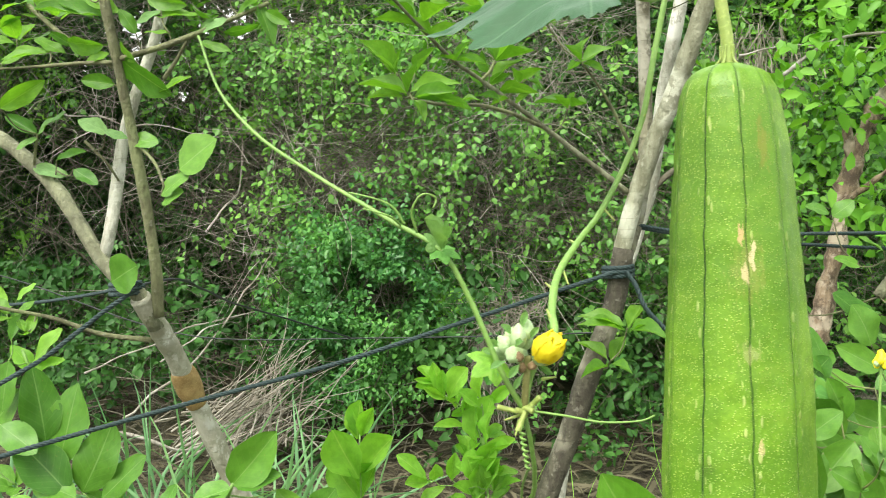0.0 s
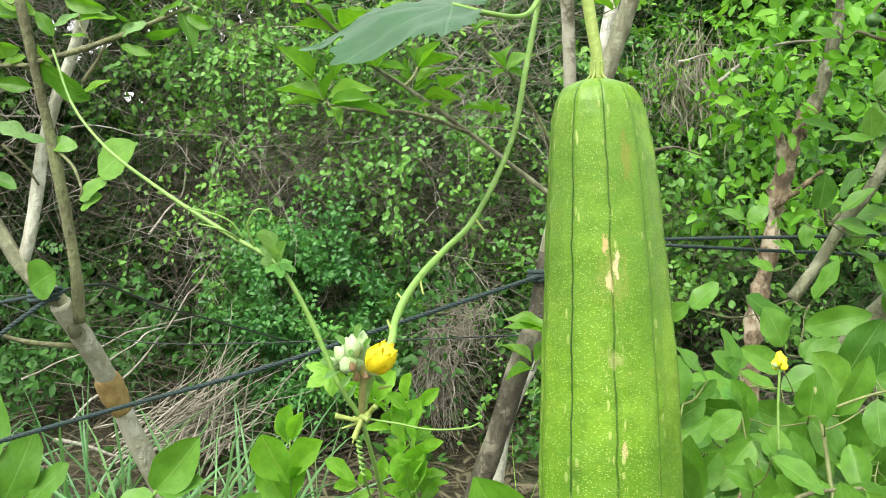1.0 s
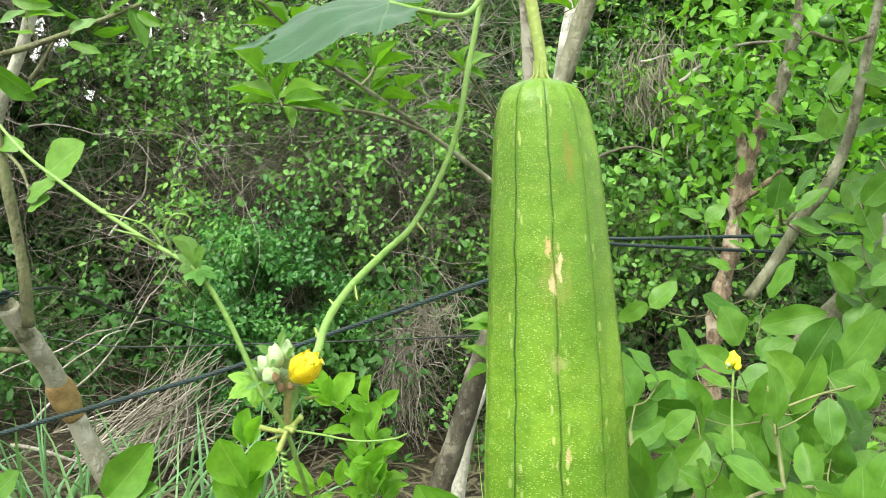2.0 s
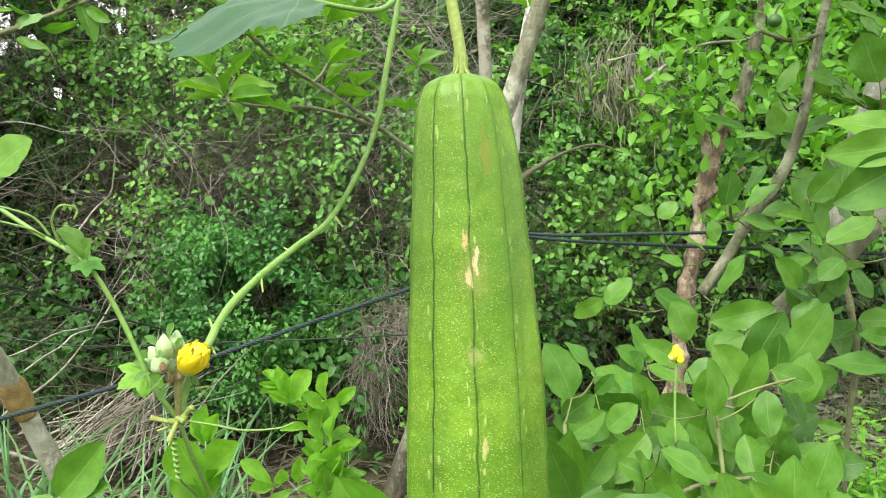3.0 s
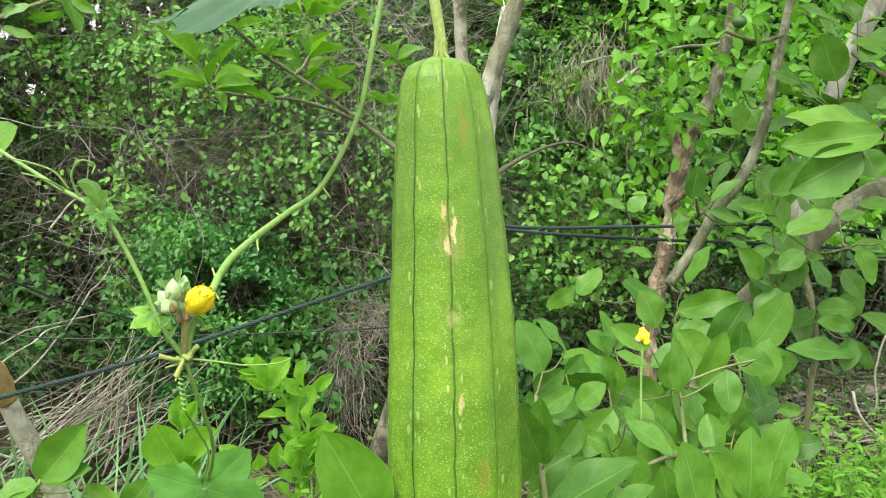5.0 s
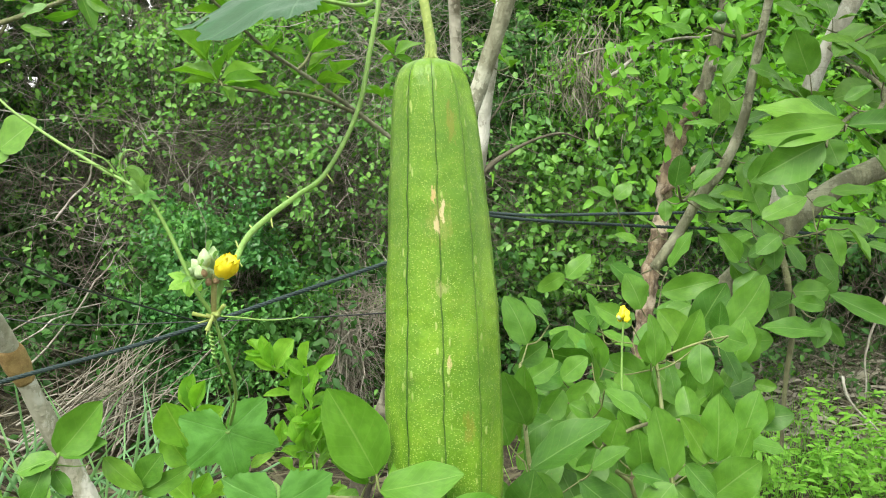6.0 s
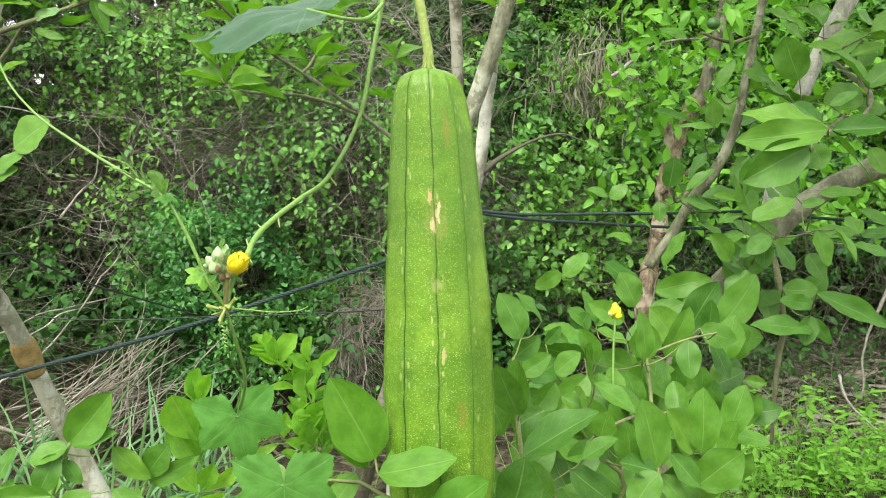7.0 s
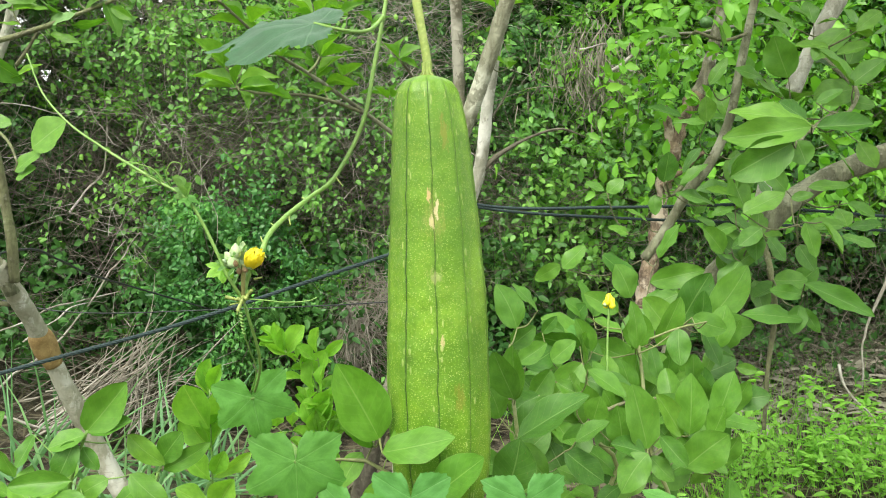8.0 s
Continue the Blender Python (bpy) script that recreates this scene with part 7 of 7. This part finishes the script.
    tube("stem", ((-0.629, 0.850, -0.01), (-0.619, 0.850, 0.5), (-0.563, 0.830, 0.713), (-0.537, 0.840, 0.782)), 0.006, 0.003, VINE_GREEN, s)
    for base, tip, w in (((-0.662, 0.800, 0.860), (-0.580, 0.788, 0.956), 0.56), ((-0.654, 0.800, 0.859), (-0.572, 0.788, 0.885), 0.50), ((-0.661, 0.790, 0.858), (-0.726, 0.778, 0.838), 0.75), ((-0.592, 0.820, 0.849), (-0.525, 0.808, 0.791), 0.50),
                         ((-0.537, 0.840, 0.792), (-0.492, 0.828, 0.851), 0.70), ((-0.532, 0.840, 0.774), (-0.443, 0.828, 0.824), 0.36), ((-0.676, 0.780, 0.850), (-0.706, 0.768, 0.777), 0.60), ((-0.670, 0.800, 0.831), (-0.639, 0.788, 0.792), 0.60),
                         ((-0.775, 0.750, 0.791), (-0.792, 0.738, 0.847), 0.60), ((-0.658, 0.720, 0.794), (-0.767, 0.708, 0.788), 0.40), ((-0.599, 0.740, 0.791), (-0.660, 0.728, 0.758), 0.60)):
        put_leaf(s, base, tip, w, LEAF, (RNG.normal(0, 0.3), -0.75, RNG.uniform(0.2, 0.8)))
    for base, tip, w in (((-0.538, 0.800, 0.781), (-0.550, 0.788, 0.728), 0.50), ((-0.786, 0.850, 0.841), (-0.815, 0.838, 0.778), 0.50), ((-0.552, 0.720, 0.806), (-0.479, 0.708, 0.748), 0.50), ((-0.625, 0.700, 0.772), (-0.711, 0.688, 0.746), 0.50)):
        put_leaf(s, base, tip, w, LEAF, (RNG.normal(0, 0.3), -0.75, RNG.uniform(0.2, 0.8)))
    for base, tip, w in (((-1.078, 0.920, 0.888), (-1.096, 0.908, 1.034), 0.50), ((-1.053, 0.920, 0.846), (-1.023, 0.908, 0.996), 0.56), ((-1.007, 0.920, 0.793), (-0.944, 0.908, 0.928), 0.55), ((-0.969, 0.920, 0.782), (-0.885, 0.908, 0.873), 0.55),
                         ((-1.092, 0.900, 0.820), (-1.000, 0.888, 0.792), 0.60), ((-1.143, 0.880, 0.929), (-1.062, 0.868, 0.879), 0.60), ((-1.024, 0.900, 0.800), (-1.118, 0.888, 0.900), 0.60), ((-1.136, 0.900, 1.044), (-1.148, 0.888, 0.950), 0.60),
                         ((-1.129, 0.900, 1.084), (-1.099, 0.888, 1.139), 0.60), ((-1.209, 0.920, 0.886), (-1.127, 0.908, 0.989), 0.60)):
        put_leaf(s, base, tip, w, LEAF, (RNG.normal(0, 0.3), -0.75, RNG.uniform(0.2, 0.8)))
    for base, tip, w in (((-1.119, 0.950, 1.035), (-1.044, 0.938, 1.099), 0.50), ((-1.119, 0.950, 1.022), (-1.043, 0.938, 1.039), 0.35), ((-1.175, 0.950, 1.138), (-1.212, 0.938, 1.188), 0.60), ((-1.150, 0.950, 1.155), (-1.108, 0.938, 1.189), 0.40),
                         ((-1.125, 0.880, 0.794), (-1.062, 0.868, 0.737), 0.60), ((-1.119, 0.950, 1.013), (-1.157, 0.938, 1.069), 0.50)):
        put_leaf(s, base, tip, w, YOUNG)
    for at in ((-0.741, 0.750, 0.733), (-0.596, 0.750, 0.732), (-0.739, 0.860, 0.736), (-0.808, 0.800, 0.736), (-1.162, 0.950, 0.791), (-0.963, 0.950, 0.754), (-1.120, 1.000, 0.890)):
        rosette(s, at, 4, 0.07, 0.6, FRESH)
    join_leaves(s, VINE_GREEN)


build_low_shrubs()


# ---- the gourd and its vine ----
GOURD_TOP = np.array((-0.002, 0.055, 1.417))
GOURD_LOW = np.array((0.0125, 0.055, 0.983))


def build_gourd():
    g = thing("sponge_gourd", tuple(GOURD_LOW), "large ripe green sponge gourd with dark seams and pale warts", "gourd")
    # half-width by height from the stalk down
    prof = ((0.0, 0.006), (0.006, 0.017), (0.016, 0.0245), (0.04, 0.0305), (0.08, 0.0342), (0.13, 0.0368), (0.22, 0.0402), (0.34, 0.0438), (0.48, 0.0478), (0.63, 0.0502), (0.74, 0.0506), (0.84, 0.0490), (0.91, 0.0455), (0.955, 0.038), (0.985, 0.024), (1.0, 0.004))
    pv, pr = np.array([a for a, _ in prof]), np.array([b for _, b in prof])
    na, nb = 200, 120
    vv = np.concatenate([np.linspace(0, 0.06, 26)[:-1], np.linspace(0.06, 0.94, 150)[:-1], np.linspace(0.94, 1, 26)])
    na = len(vv)
    verts, uv = [], []
    # smooth the outline
    rr = np.interp(vv, pv, pr)
    for _ in range(6):
        rr[2:-2] = (rr[1:-3] + rr[2:-2] * 2 + rr[3:-1]) / 4
    for i, v in enumerate(vv):
        c = GOURD_TOP * (1 - v) + GOURD_LOW * v + np.array([0.0015 * math.sin(v * 5), 0.002 * math.sin(v * 4), 0])
        for j in range(nb + 1):
            u = j / nb
            a = u * math.tau
            rib = abs(((u * 10) % 1) - 0.5)
            groove = -0.0007 * math.exp(-(rib / 0.05) ** 2) + 0.0006 * math.cos(rib * math.tau)
            d = Vector((math.cos(a), math.sin(a), v * 7))
            r = rr[i] * (1 + 0.018 * noise.noise(d * 1.3) + 0.012 * noise.noise(d * 4.0)) + groove * min(1, rr[i] / 0.03)
            r += 0.0005 * noise.noise(Vector((math.cos(a) * 9, math.sin(a) * 9, v * 60)))
            verts.append((c[0] + r * math.cos(a), c[1] + r * math.sin(a), c[2]))
            uv.append((u, 1 - v))
    idx = np.arange(na * (nb + 1)).reshape(na, nb + 1)
    faces = np.stack([idx[:-1, :-1], idx[1:, :-1], idx[1:, 1:], idx[:-1, 1:]], -1).reshape(-1, 4)
    part("rind", from_arrays("rind", verts, faces, uv), RIND, g)
    tube("stalk", (GOURD_TOP + (0, 0, -0.004), GOURD_TOP + (0, 0, 0.010), (-0.006, 0.055, 1.455), (-0.013, 0.055, 1.494), (-0.020, 0.060, 1.534), (-0.036, 0.070, 1.581)), 0.0045, 0.0039, PALE_STEM, g, "pale green ridged stalk", sides=14, knobs=0.12, n=50)
    for a in range(5):
        w = a * math.tau / 5 + 0.4
        o = np.array([math.cos(w), math.sin(w), 0])
        tube("stalk_rib", (GOURD_TOP + o * 0.0042 + (0, 0, 0.012), GOURD_TOP + o * 0.0052 + (0, 0, 0.002), GOURD_TOP + o * 0.0095 + (0, 0, -0.002)), 0.0013, 0.0007, PALE_STEM, g, sides=6)


build_gourd()

LOBES = [lobed_mesh("palmate_blade", ((0, 1.14, 1), (25, 0.63, 0), (54, 0.97, 1), (86, 0.60, 0), (118, 0.82, 1), (146, 0.58, 0), (160, 0.48, 0), (170, 0.20, 0)), 3),
         lobed_mesh("palmate_blade", ((0, 1.08, 1), (29, 0.66, 0), (58, 0.95, 1), (86, 0.63, 0), (115, 0.84, 1), (140, 0.60, 0), (160, 0.50, 0), (172, 0.22, 0)), 8, droop=0.28)]
BROAD = [lobed_mesh("palmate_blade", ((0, 1.0, 1), (17, 0.62, 0), (45, 0.78, 1), (70, 0.50, 0), (98, 0.50, 1), (130, 0.30, 0), (160, 0.18, 0)), 5, droop=0.26)]


def build_vine():
    v = thing("gourd_vine", (-0.150, -0.060, 1.126), "climbing gourd vine with flower buds, lobed leaves and tendrils", "vine")
    main = ((-0.030, 0.060, 1.572), (-0.040, 0.045, 1.485), (-0.052, 0.040, 1.420), (-0.060, 0.036, 1.378), (-0.074, 0.028, 1.343), (-0.086, 0.016, 1.321), (-0.102, -0.032, 1.302), (-0.114, -0.085, 1.286), (-0.117, -0.140, 1.272), (-0.117, -0.164, 1.262), (-0.124, -0.161, 1.252), (-0.128, -0.162, 1.240), (-0.129, -0.165, 1.229))
    tube("stem", main, 0.0019, 0.0019, VINE_GREEN, v, knobs=0.08, n=90)
    tube("stem", ((-0.130, -0.166, 1.235), (-0.126, -0.158, 1.213), (-0.126, -0.128, 1.181), (-0.147, -0.070, 1.128), (-0.158, 0.000, 1.057), (-0.185, 0.090, 0.930), (-0.1, 0.3, 0.4), (-0.08, 0.35, 0.0)), 0.0011, 0.0020, VINE_GREEN, v, n=70)
    tube("stem", ((-0.129, -0.165, 1.231), (-0.137, -0.171, 1.246), (-0.146, -0.172, 1.267), (-0.153, -0.173, 1.283), (-0.163, -0.176, 1.301), (-0.188, -0.172, 1.316), (-0.230, -0.154, 1.339), (-0.262, -0.138, 1.359), (-0.284, -0.127, 1.381), (-0.298, -0.120, 1.411)), 0.0013, 0.0006, VINE_GREEN, v, n=80)
    # stubs where old leaves fell
    for a, b in (((-0.086, 0.016, 1.321), (-0.076, 0.002, 1.306)), ((-0.104, -0.040, 1.300), (-0.110, -0.036, 1.306)), ((-0.112, -0.078, 1.288), (-0.106, -0.092, 1.278)), ((-0.116, -0.110, 1.279), (-0.123, -0.104, 1.285)), ((-0.117, -0.150, 1.269), (-0.122, -0.150, 1.275)), ((-0.116, -0.160, 1.264), (-0.109, -0.164, 1.259)),
                 ((-0.060, 0.036, 1.380), (-0.055, 0.034, 1.386)), ((-0.130, -0.165, 1.229), (-0.141, -0.173, 1.229)), ((-0.131, -0.166, 1.227), (-0.134, -0.170, 1.217)), ((-0.133, -0.168, 1.231), (-0.137, -0.172, 1.234)), ((-0.128, -0.165, 1.232), (-0.120, -0.173, 1.234)), ((-0.121, -0.165, 1.245), (-0.111, -0.169, 1.248))):
        tube("stub", (np.array(a), np.array(a) * 0.4 + np.array(b) * 0.6 + RNG.normal(0, 0.0008, 3)), 0.0009, 0.0004, PALE_STEM, v, sides=7)
    # thick cut stubs round the lowest node
    for way, ln in (((-0.9, -0.2, 0.25), 0.008), ((-0.35, -0.3, -0.9), 0.010), ((0.8, -0.4, 0.45), 0.007), ((0.7, -0.5, 0.1), 0.006), ((-0.7, -0.5, 0.6), 0.006), ((0.9, -0.2, 0.8), 0.011)):
        a = np.array((-0.1295, -0.166, 1.231)) + RNG.normal(0, 0.0012, 3)
        b = a + unit(way) * ln
        tube("stub", (a, (a + b) / 2 + RNG.normal(0, 0.0006, 3), b), 0.0010, 0.0014, PALE_STEM, v, sides=8, knobs=0.2)
    # tendrils, straight and coiled
    tube("tendril", ((-0.128, -0.165, 1.231), (-0.112, -0.173, 1.231), (-0.094, -0.181, 1.2305), (-0.084, -0.181, 1.231), (-0.078, -0.181, 1.232), (-0.074, -0.181, 1.234)), 0.0006, 0.0004, VINE_GREEN, v, sides=6, n=50)
    a, b = np.array((-0.130, -0.170, 1.224)), np.array((-0.127, -0.173, 1.207))
    s = np.linspace(0, 1, 90)
    coil = a + (b - a) * s[:, None] + (0.0011 - 0.0004 * s)[:, None] * np.column_stack([np.cos(s * 44), np.sin(s * 44), 0 * s])
    coil = np.vstack([coil, spline((b, (-0.131, -0.138, 1.188), (-0.135, -0.103, 1.164), (-0.148, -0.080, 1.135)), 20)[1:]])
    part("tendril", from_arrays("tendril", *tubes_arrays(coil[None], np.full((1, len(coil)), 0.0006), 6)), VINE_GREEN, v)
    tube("tendril", ((-0.181, -0.172, 1.314), (-0.186, -0.176, 1.322), (-0.195, -0.180, 1.326), (-0.204, -0.180, 1.328)), 0.0006, 0.0004, VINE_GREEN, v, sides=6)
    tube("tendril", ((-0.175, -0.175, 1.310), (-0.176, -0.180, 1.321), (-0.171, -0.182, 1.327), (-0.166, -0.178, 1.325), (-0.167, -0.179, 1.321)), 0.0006, 0.0004, VINE_GREEN, v, sides=6)
    tube("tendril", ((-0.182, -0.172, 1.313), (-0.186, -0.184, 1.318), (-0.196, -0.187, 1.321)), 0.0006, 0.0004, VINE_GREEN, v, sides=6)
    # small leaves at the nodes
    for base, tip, w, fc in (((-0.142, -0.169, 1.253), (-0.144, -0.175, 1.245), 0.6, (0, -0.8, 0.4)), ((-0.164, -0.177, 1.303), (-0.170, -0.191, 1.316), 0.45, (0, -0.5, 0.6)), ((-0.163, -0.176, 1.303), (-0.158, -0.181, 1.313), 0.45, (0, -0.7, 0.5))):
        put_leaf(v, base, tip, w, PALE_LEAF if tip[2] > 1.285 else LOBED, fc, SPOONS, "small_leaf")
    # lobed leaves low down
    for i, (base, tip, size, fc, kind, matl) in enumerate((
            ((-0.141, -0.091, 1.142), (-0.134, -0.080, 1.091), 0.041, (0.1, -0.85, 0.5), LOBES, LOBED), ((-0.109, -0.080, 1.086), (-0.108, -0.080, 1.041), 0.050, (0.1, -0.8, 0.6), LOBES, WARM),
            ((-0.015, -0.080, 1.055), (-0.016, -0.080, 1.015), 0.045, (0, -0.7, 0.7), LOBES, LOBED), ((0.080, -0.080, 1.052), (0.082, -0.080, 1.014), 0.045, (0, -0.7, 0.7), LOBES, LOBED),
            ((0.237, 0.040, 1.005), (0.216, -0.040, 0.997), 0.045, (0, -0.7, 0.7), LOBES, LOBED), ((0.200, 0.600, 1.085), (0.250, 0.590, 1.075), 0.044, (0.1, -0.65, 0.7), LOBES, WARM), ((-0.064, -0.080, 1.041), (-0.072, -0.080, 1.001), 0.045, (0, -0.7, 0.7), LOBES, LOBED),
            ((-0.164, -0.176, 1.303), (-0.149, -0.177, 1.300), 0.0085, (0, -0.45, 0.85), LOBES, WARM),) + (((-0.166, -0.176, 1.305), (-0.172, -0.185, 1.314), 0.0075, (0.6, -0.7, 0.3), LOBES, PALE_LEAF), ((-0.142, -0.169, 1.253), (-0.151, -0.181, 1.250), 0.012, (0, -0.85, 0.4), LOBES, YOUNG),
            ((-0.096, -0.035, 1.449), (-0.219, -0.015, 1.452), 0.106, (-0.05, -0.46, 0.87), BROAD, BLUISH),)):
        base, x = np.array(base), unit(np.array(tip) - np.array(base))
        z = np.array(fc, float)
        z = unit(z - z.dot(x) * x)
        y = np.cross(z, x)
        me = kind[i % len(kind)].copy()
        me.materials.append(matl)
        ob = new("lobed_leaf", me)
        ob.parent, ob.matrix_parent_inverse = v, Matrix.Translation(-v.location)
        ob.matrix_basis = Matrix(np.vstack([np.column_stack([x * size, y * size, z * size, base]), [0, 0, 0, 1]]).tolist())
    tagged(ob, "large dull blue-green lobed leaf")
    tube("leaf_stalk", ((-0.096, -0.035, 1.449), (-0.075, -0.028, 1.445), (-0.052, 0.010, 1.452), (-0.042, 0.040, 1.470)), 0.0014, 0.0019, VINE_GREEN, v)
    for a, b in (((-0.141, -0.091, 1.142), (-0.153, -0.040, 1.111)), ((-0.109, -0.080, 1.086), (-0.139, -0.040, 1.105))):
        a, b = np.array(a), np.array(b)
        tube("leaf_stalk", (a, (a + b) / 2 + (0, 0.03, -0.01), b + (0, 0.02, -0.02)), 0.0018, 0.0018, VINE_GREEN, v)
    # flower head: a cluster of buds, one open yellow flower folding up
    head = np.array((-0.128, -0.169, 1.259))
    core = bmesh.new()
    bmesh.ops.create_uvsphere(core, u_segments=12, v_segments=8, radius=0.004, matrix=Matrix.Translation(Vector(head + (-0.003, 0.002, -0.003))))
    flower_head = part("flower_head", core, BUD, v, "cluster of pale green buds with one yellow flower")
    def bud(at, r, long, tilt, material=BUD, name="bud"):
        bm = bmesh.new()
        bmesh.ops.create_uvsphere(bm, u_segments=16, v_segments=12, radius=r)
        for vert in bm.verts:
            q = vert.co.z / r
            vert.co.z *= long
            k = 1.0 - 0.62 * max(0, q) ** 1.5 + 0.09 * math.cos(5 * math.atan2(vert.co.y, vert.co.x))
            vert.co.x *= k
            vert.co.y *= k
        bmesh.ops.transform(bm, matrix=Matrix.Translation(Vector(at)) @ Euler([radians(a) for a in tilt]).to_matrix().to_4x4(), verts=bm.verts)
        return part(name, bm, material, flower_head)
    k8 = 0.00040
    for dx, dy, dz, r, ln, tilt in ((-22, 0, 4, 0.0038, 1.4, (0, -40, 0)), (-8, -0.006, 16, 0.0037, 1.7, (15, 5, 0)), (-2, 0.004, 10, 0.0038, 1.5, (-20, 10, 0)), (-12, -0.008, -2, 0.0040, 1.1, (40, -20, 0)), (-30, 0.004, -6, 0.0035, 1.2, (0, -60, 0)), (-16, 0.004, 12, 0.0038, 1.3, (0, -20, 0)), (2, -0.002, 22, 0.0028, 1.7, (0, 5, 0))):
        bud(head + (dx * k8, dy, dz * k8), r, ln, tilt)
    for a, tip, w in (((-26, 0.0, 0), (-44, -0.002, 8), 0.4), ((-30, 0.002, -8), (-47, 0.0, -2), 0.4), ((-4, -0.004, 24), (2, -0.004, 42), 0.45), ((-14, -0.006, 16), (-24, -0.010, 30), 0.45), ((-20, -0.008, -10), (-36, -0.012, -16), 0.4), ((-6, -0.010, -12), (-16, -0.014, -26), 0.4),
                      ((6, -0.006, 14), (14, -0.010, 27), 0.4), ((-10, -0.010, 6), (-3, -0.016, 15), 0.5), ((14, 0.0, -18), (30, -0.004, -26), 0.35), ((-2, -0.006, -24), (-12, -0.008, -40), 0.35)):
        put_leaf(v, head + (a[0] * k8, a[1], a[2] * k8), head + (tip[0] * k8, tip[1], tip[2] * k8), w, PALE_LEAF, (0, -0.8, 0.4), SPOONS, "bract", single=False)
    for dx, dy, dz in ((-6, -0.010, -4), (8, -0.004, -16), (-4, -0.004, -18), (30, 0.002, -6)):
        bud(head + (dx * k8, dy, dz * k8), 0.0019, 1.5, (30, 20 + dx * 4, 0), WITHERED, "withered_bud")
    flower = np.array((-0.118, -0.177, 1.261))
    lean = Matrix.Translation(Vector(flower)) @ Euler((radians(20), radians(38), 0)).to_matrix().to_4x4()
    for i in range(5):
        w = i * math.tau / 5 + 0.3
        bm = bmesh.new()
        rows = []
        for q in range(11):
            s = q / 10
            row = []
            for o in np.linspace(-1.15, 1.15, 11):
                rad = (0.0062 - 0.0007 * (o / 1.15)) * math.sin(math.pi * (0.20 + 0.60 * s)) ** 0.8
                crinkle = noise.noise(Vector((o * 3 + i * 7, s * 5, i))) * (0.3 + s)
                rad += 0.0008 * crinkle
                top = 0.0012 * math.sin(7 * o + i * 2) * s * s
                row.append(bm.verts.new((rad * math.cos(w + o), rad * math.sin(w + o), -0.0066 + 0.0134 * s + top - 0.0012 * s * abs(o))))
            rows.append(row)
        for r0, r1 in zip(rows, rows[1:]):
            for c in range(10):
                bm.faces.new((r0[c], r0[c + 1], r1[c + 1], r1[c])).smooth = True
        bmesh.ops.solidify(bm, geom=list(bm.faces), thickness=0.0004)
        bmesh.ops.transform(bm, matrix=lean, verts=bm.verts)
        part("petal", bm, PETAL, flower_head, "folded bright yellow petal")
    for name, z, r, matl in (("petal_core", 0.0010, 0.0059, PETAL), ("calyx", -0.0040, 0.0050, BUD)):
        bm = bmesh.new()
        bmesh.ops.create_uvsphere(bm, u_segments=16, v_segments=10, radius=r)
        for vert in bm.verts:
            vert.co *= 1 + 0.10 * noise.noise(vert.co * 600)
            vert.co.z = vert.co.z * 1.1 + z
        bmesh.ops.transform(bm, matrix=lean, verts=bm.verts)
        part(name, bm, matl, flower_head)
    tube("flower_stalk", ((-0.129, -0.165, 1.229), (-0.128, -0.168, 1.244), (-0.127, -0.169, 1.256)), 0.0015, 0.0018, PEDUNCLE, v)


build_vine()


def build_second_flower():
    f = thing("yellow_flower", (0.263, 0.520, 1.122), "small yellow flower on a thin green stalk", "flower")
    at = np.array((0.264, 0.520, 1.139))
    tube("stalk", ((0.258, 0.500, 1.032), (0.261, 0.515, 1.083), at + (0, 0, -0.008)), 0.0016, 0.0016, VINE_GREEN, f)
    for i in range(6):
        w = i * math.tau / 6
        bm = bmesh.new()
        bmesh.ops.create_uvsphere(bm, u_segments=10, v_segments=8, radius=0.0060)
        for vert in bm.verts:
            vert.co.x *= 0.70 + 0.28 * math.sin(vert.co.z * 900 + i)
            vert.co.y += 0.0012 * math.sin(vert.co.z * 1300 + i * 2)
            vert.co.z *= 1.6
        bmesh.ops.transform(bm, matrix=Matrix.Translation(Vector(at + np.array([math.cos(w) * 0.0045, math.sin(w) * 0.0045, 0.0035 * math.sin(i * 2)]))) @ Euler((radians(18 * math.sin(w)), radians(-18 * math.cos(w)), 0)).to_matrix().to_4x4(), verts=bm.verts)
        part("petal", bm, PETAL, f)
    bm = bmesh.new()
    bmesh.ops.create_uvsphere(bm, u_segments=10, v_segments=8, radius=0.004, matrix=Matrix.Translation(Vector(at + np.array([-0.006, -0.003, -0.004]))))
    part("bud", bm, BUD, f)


build_second_flower()
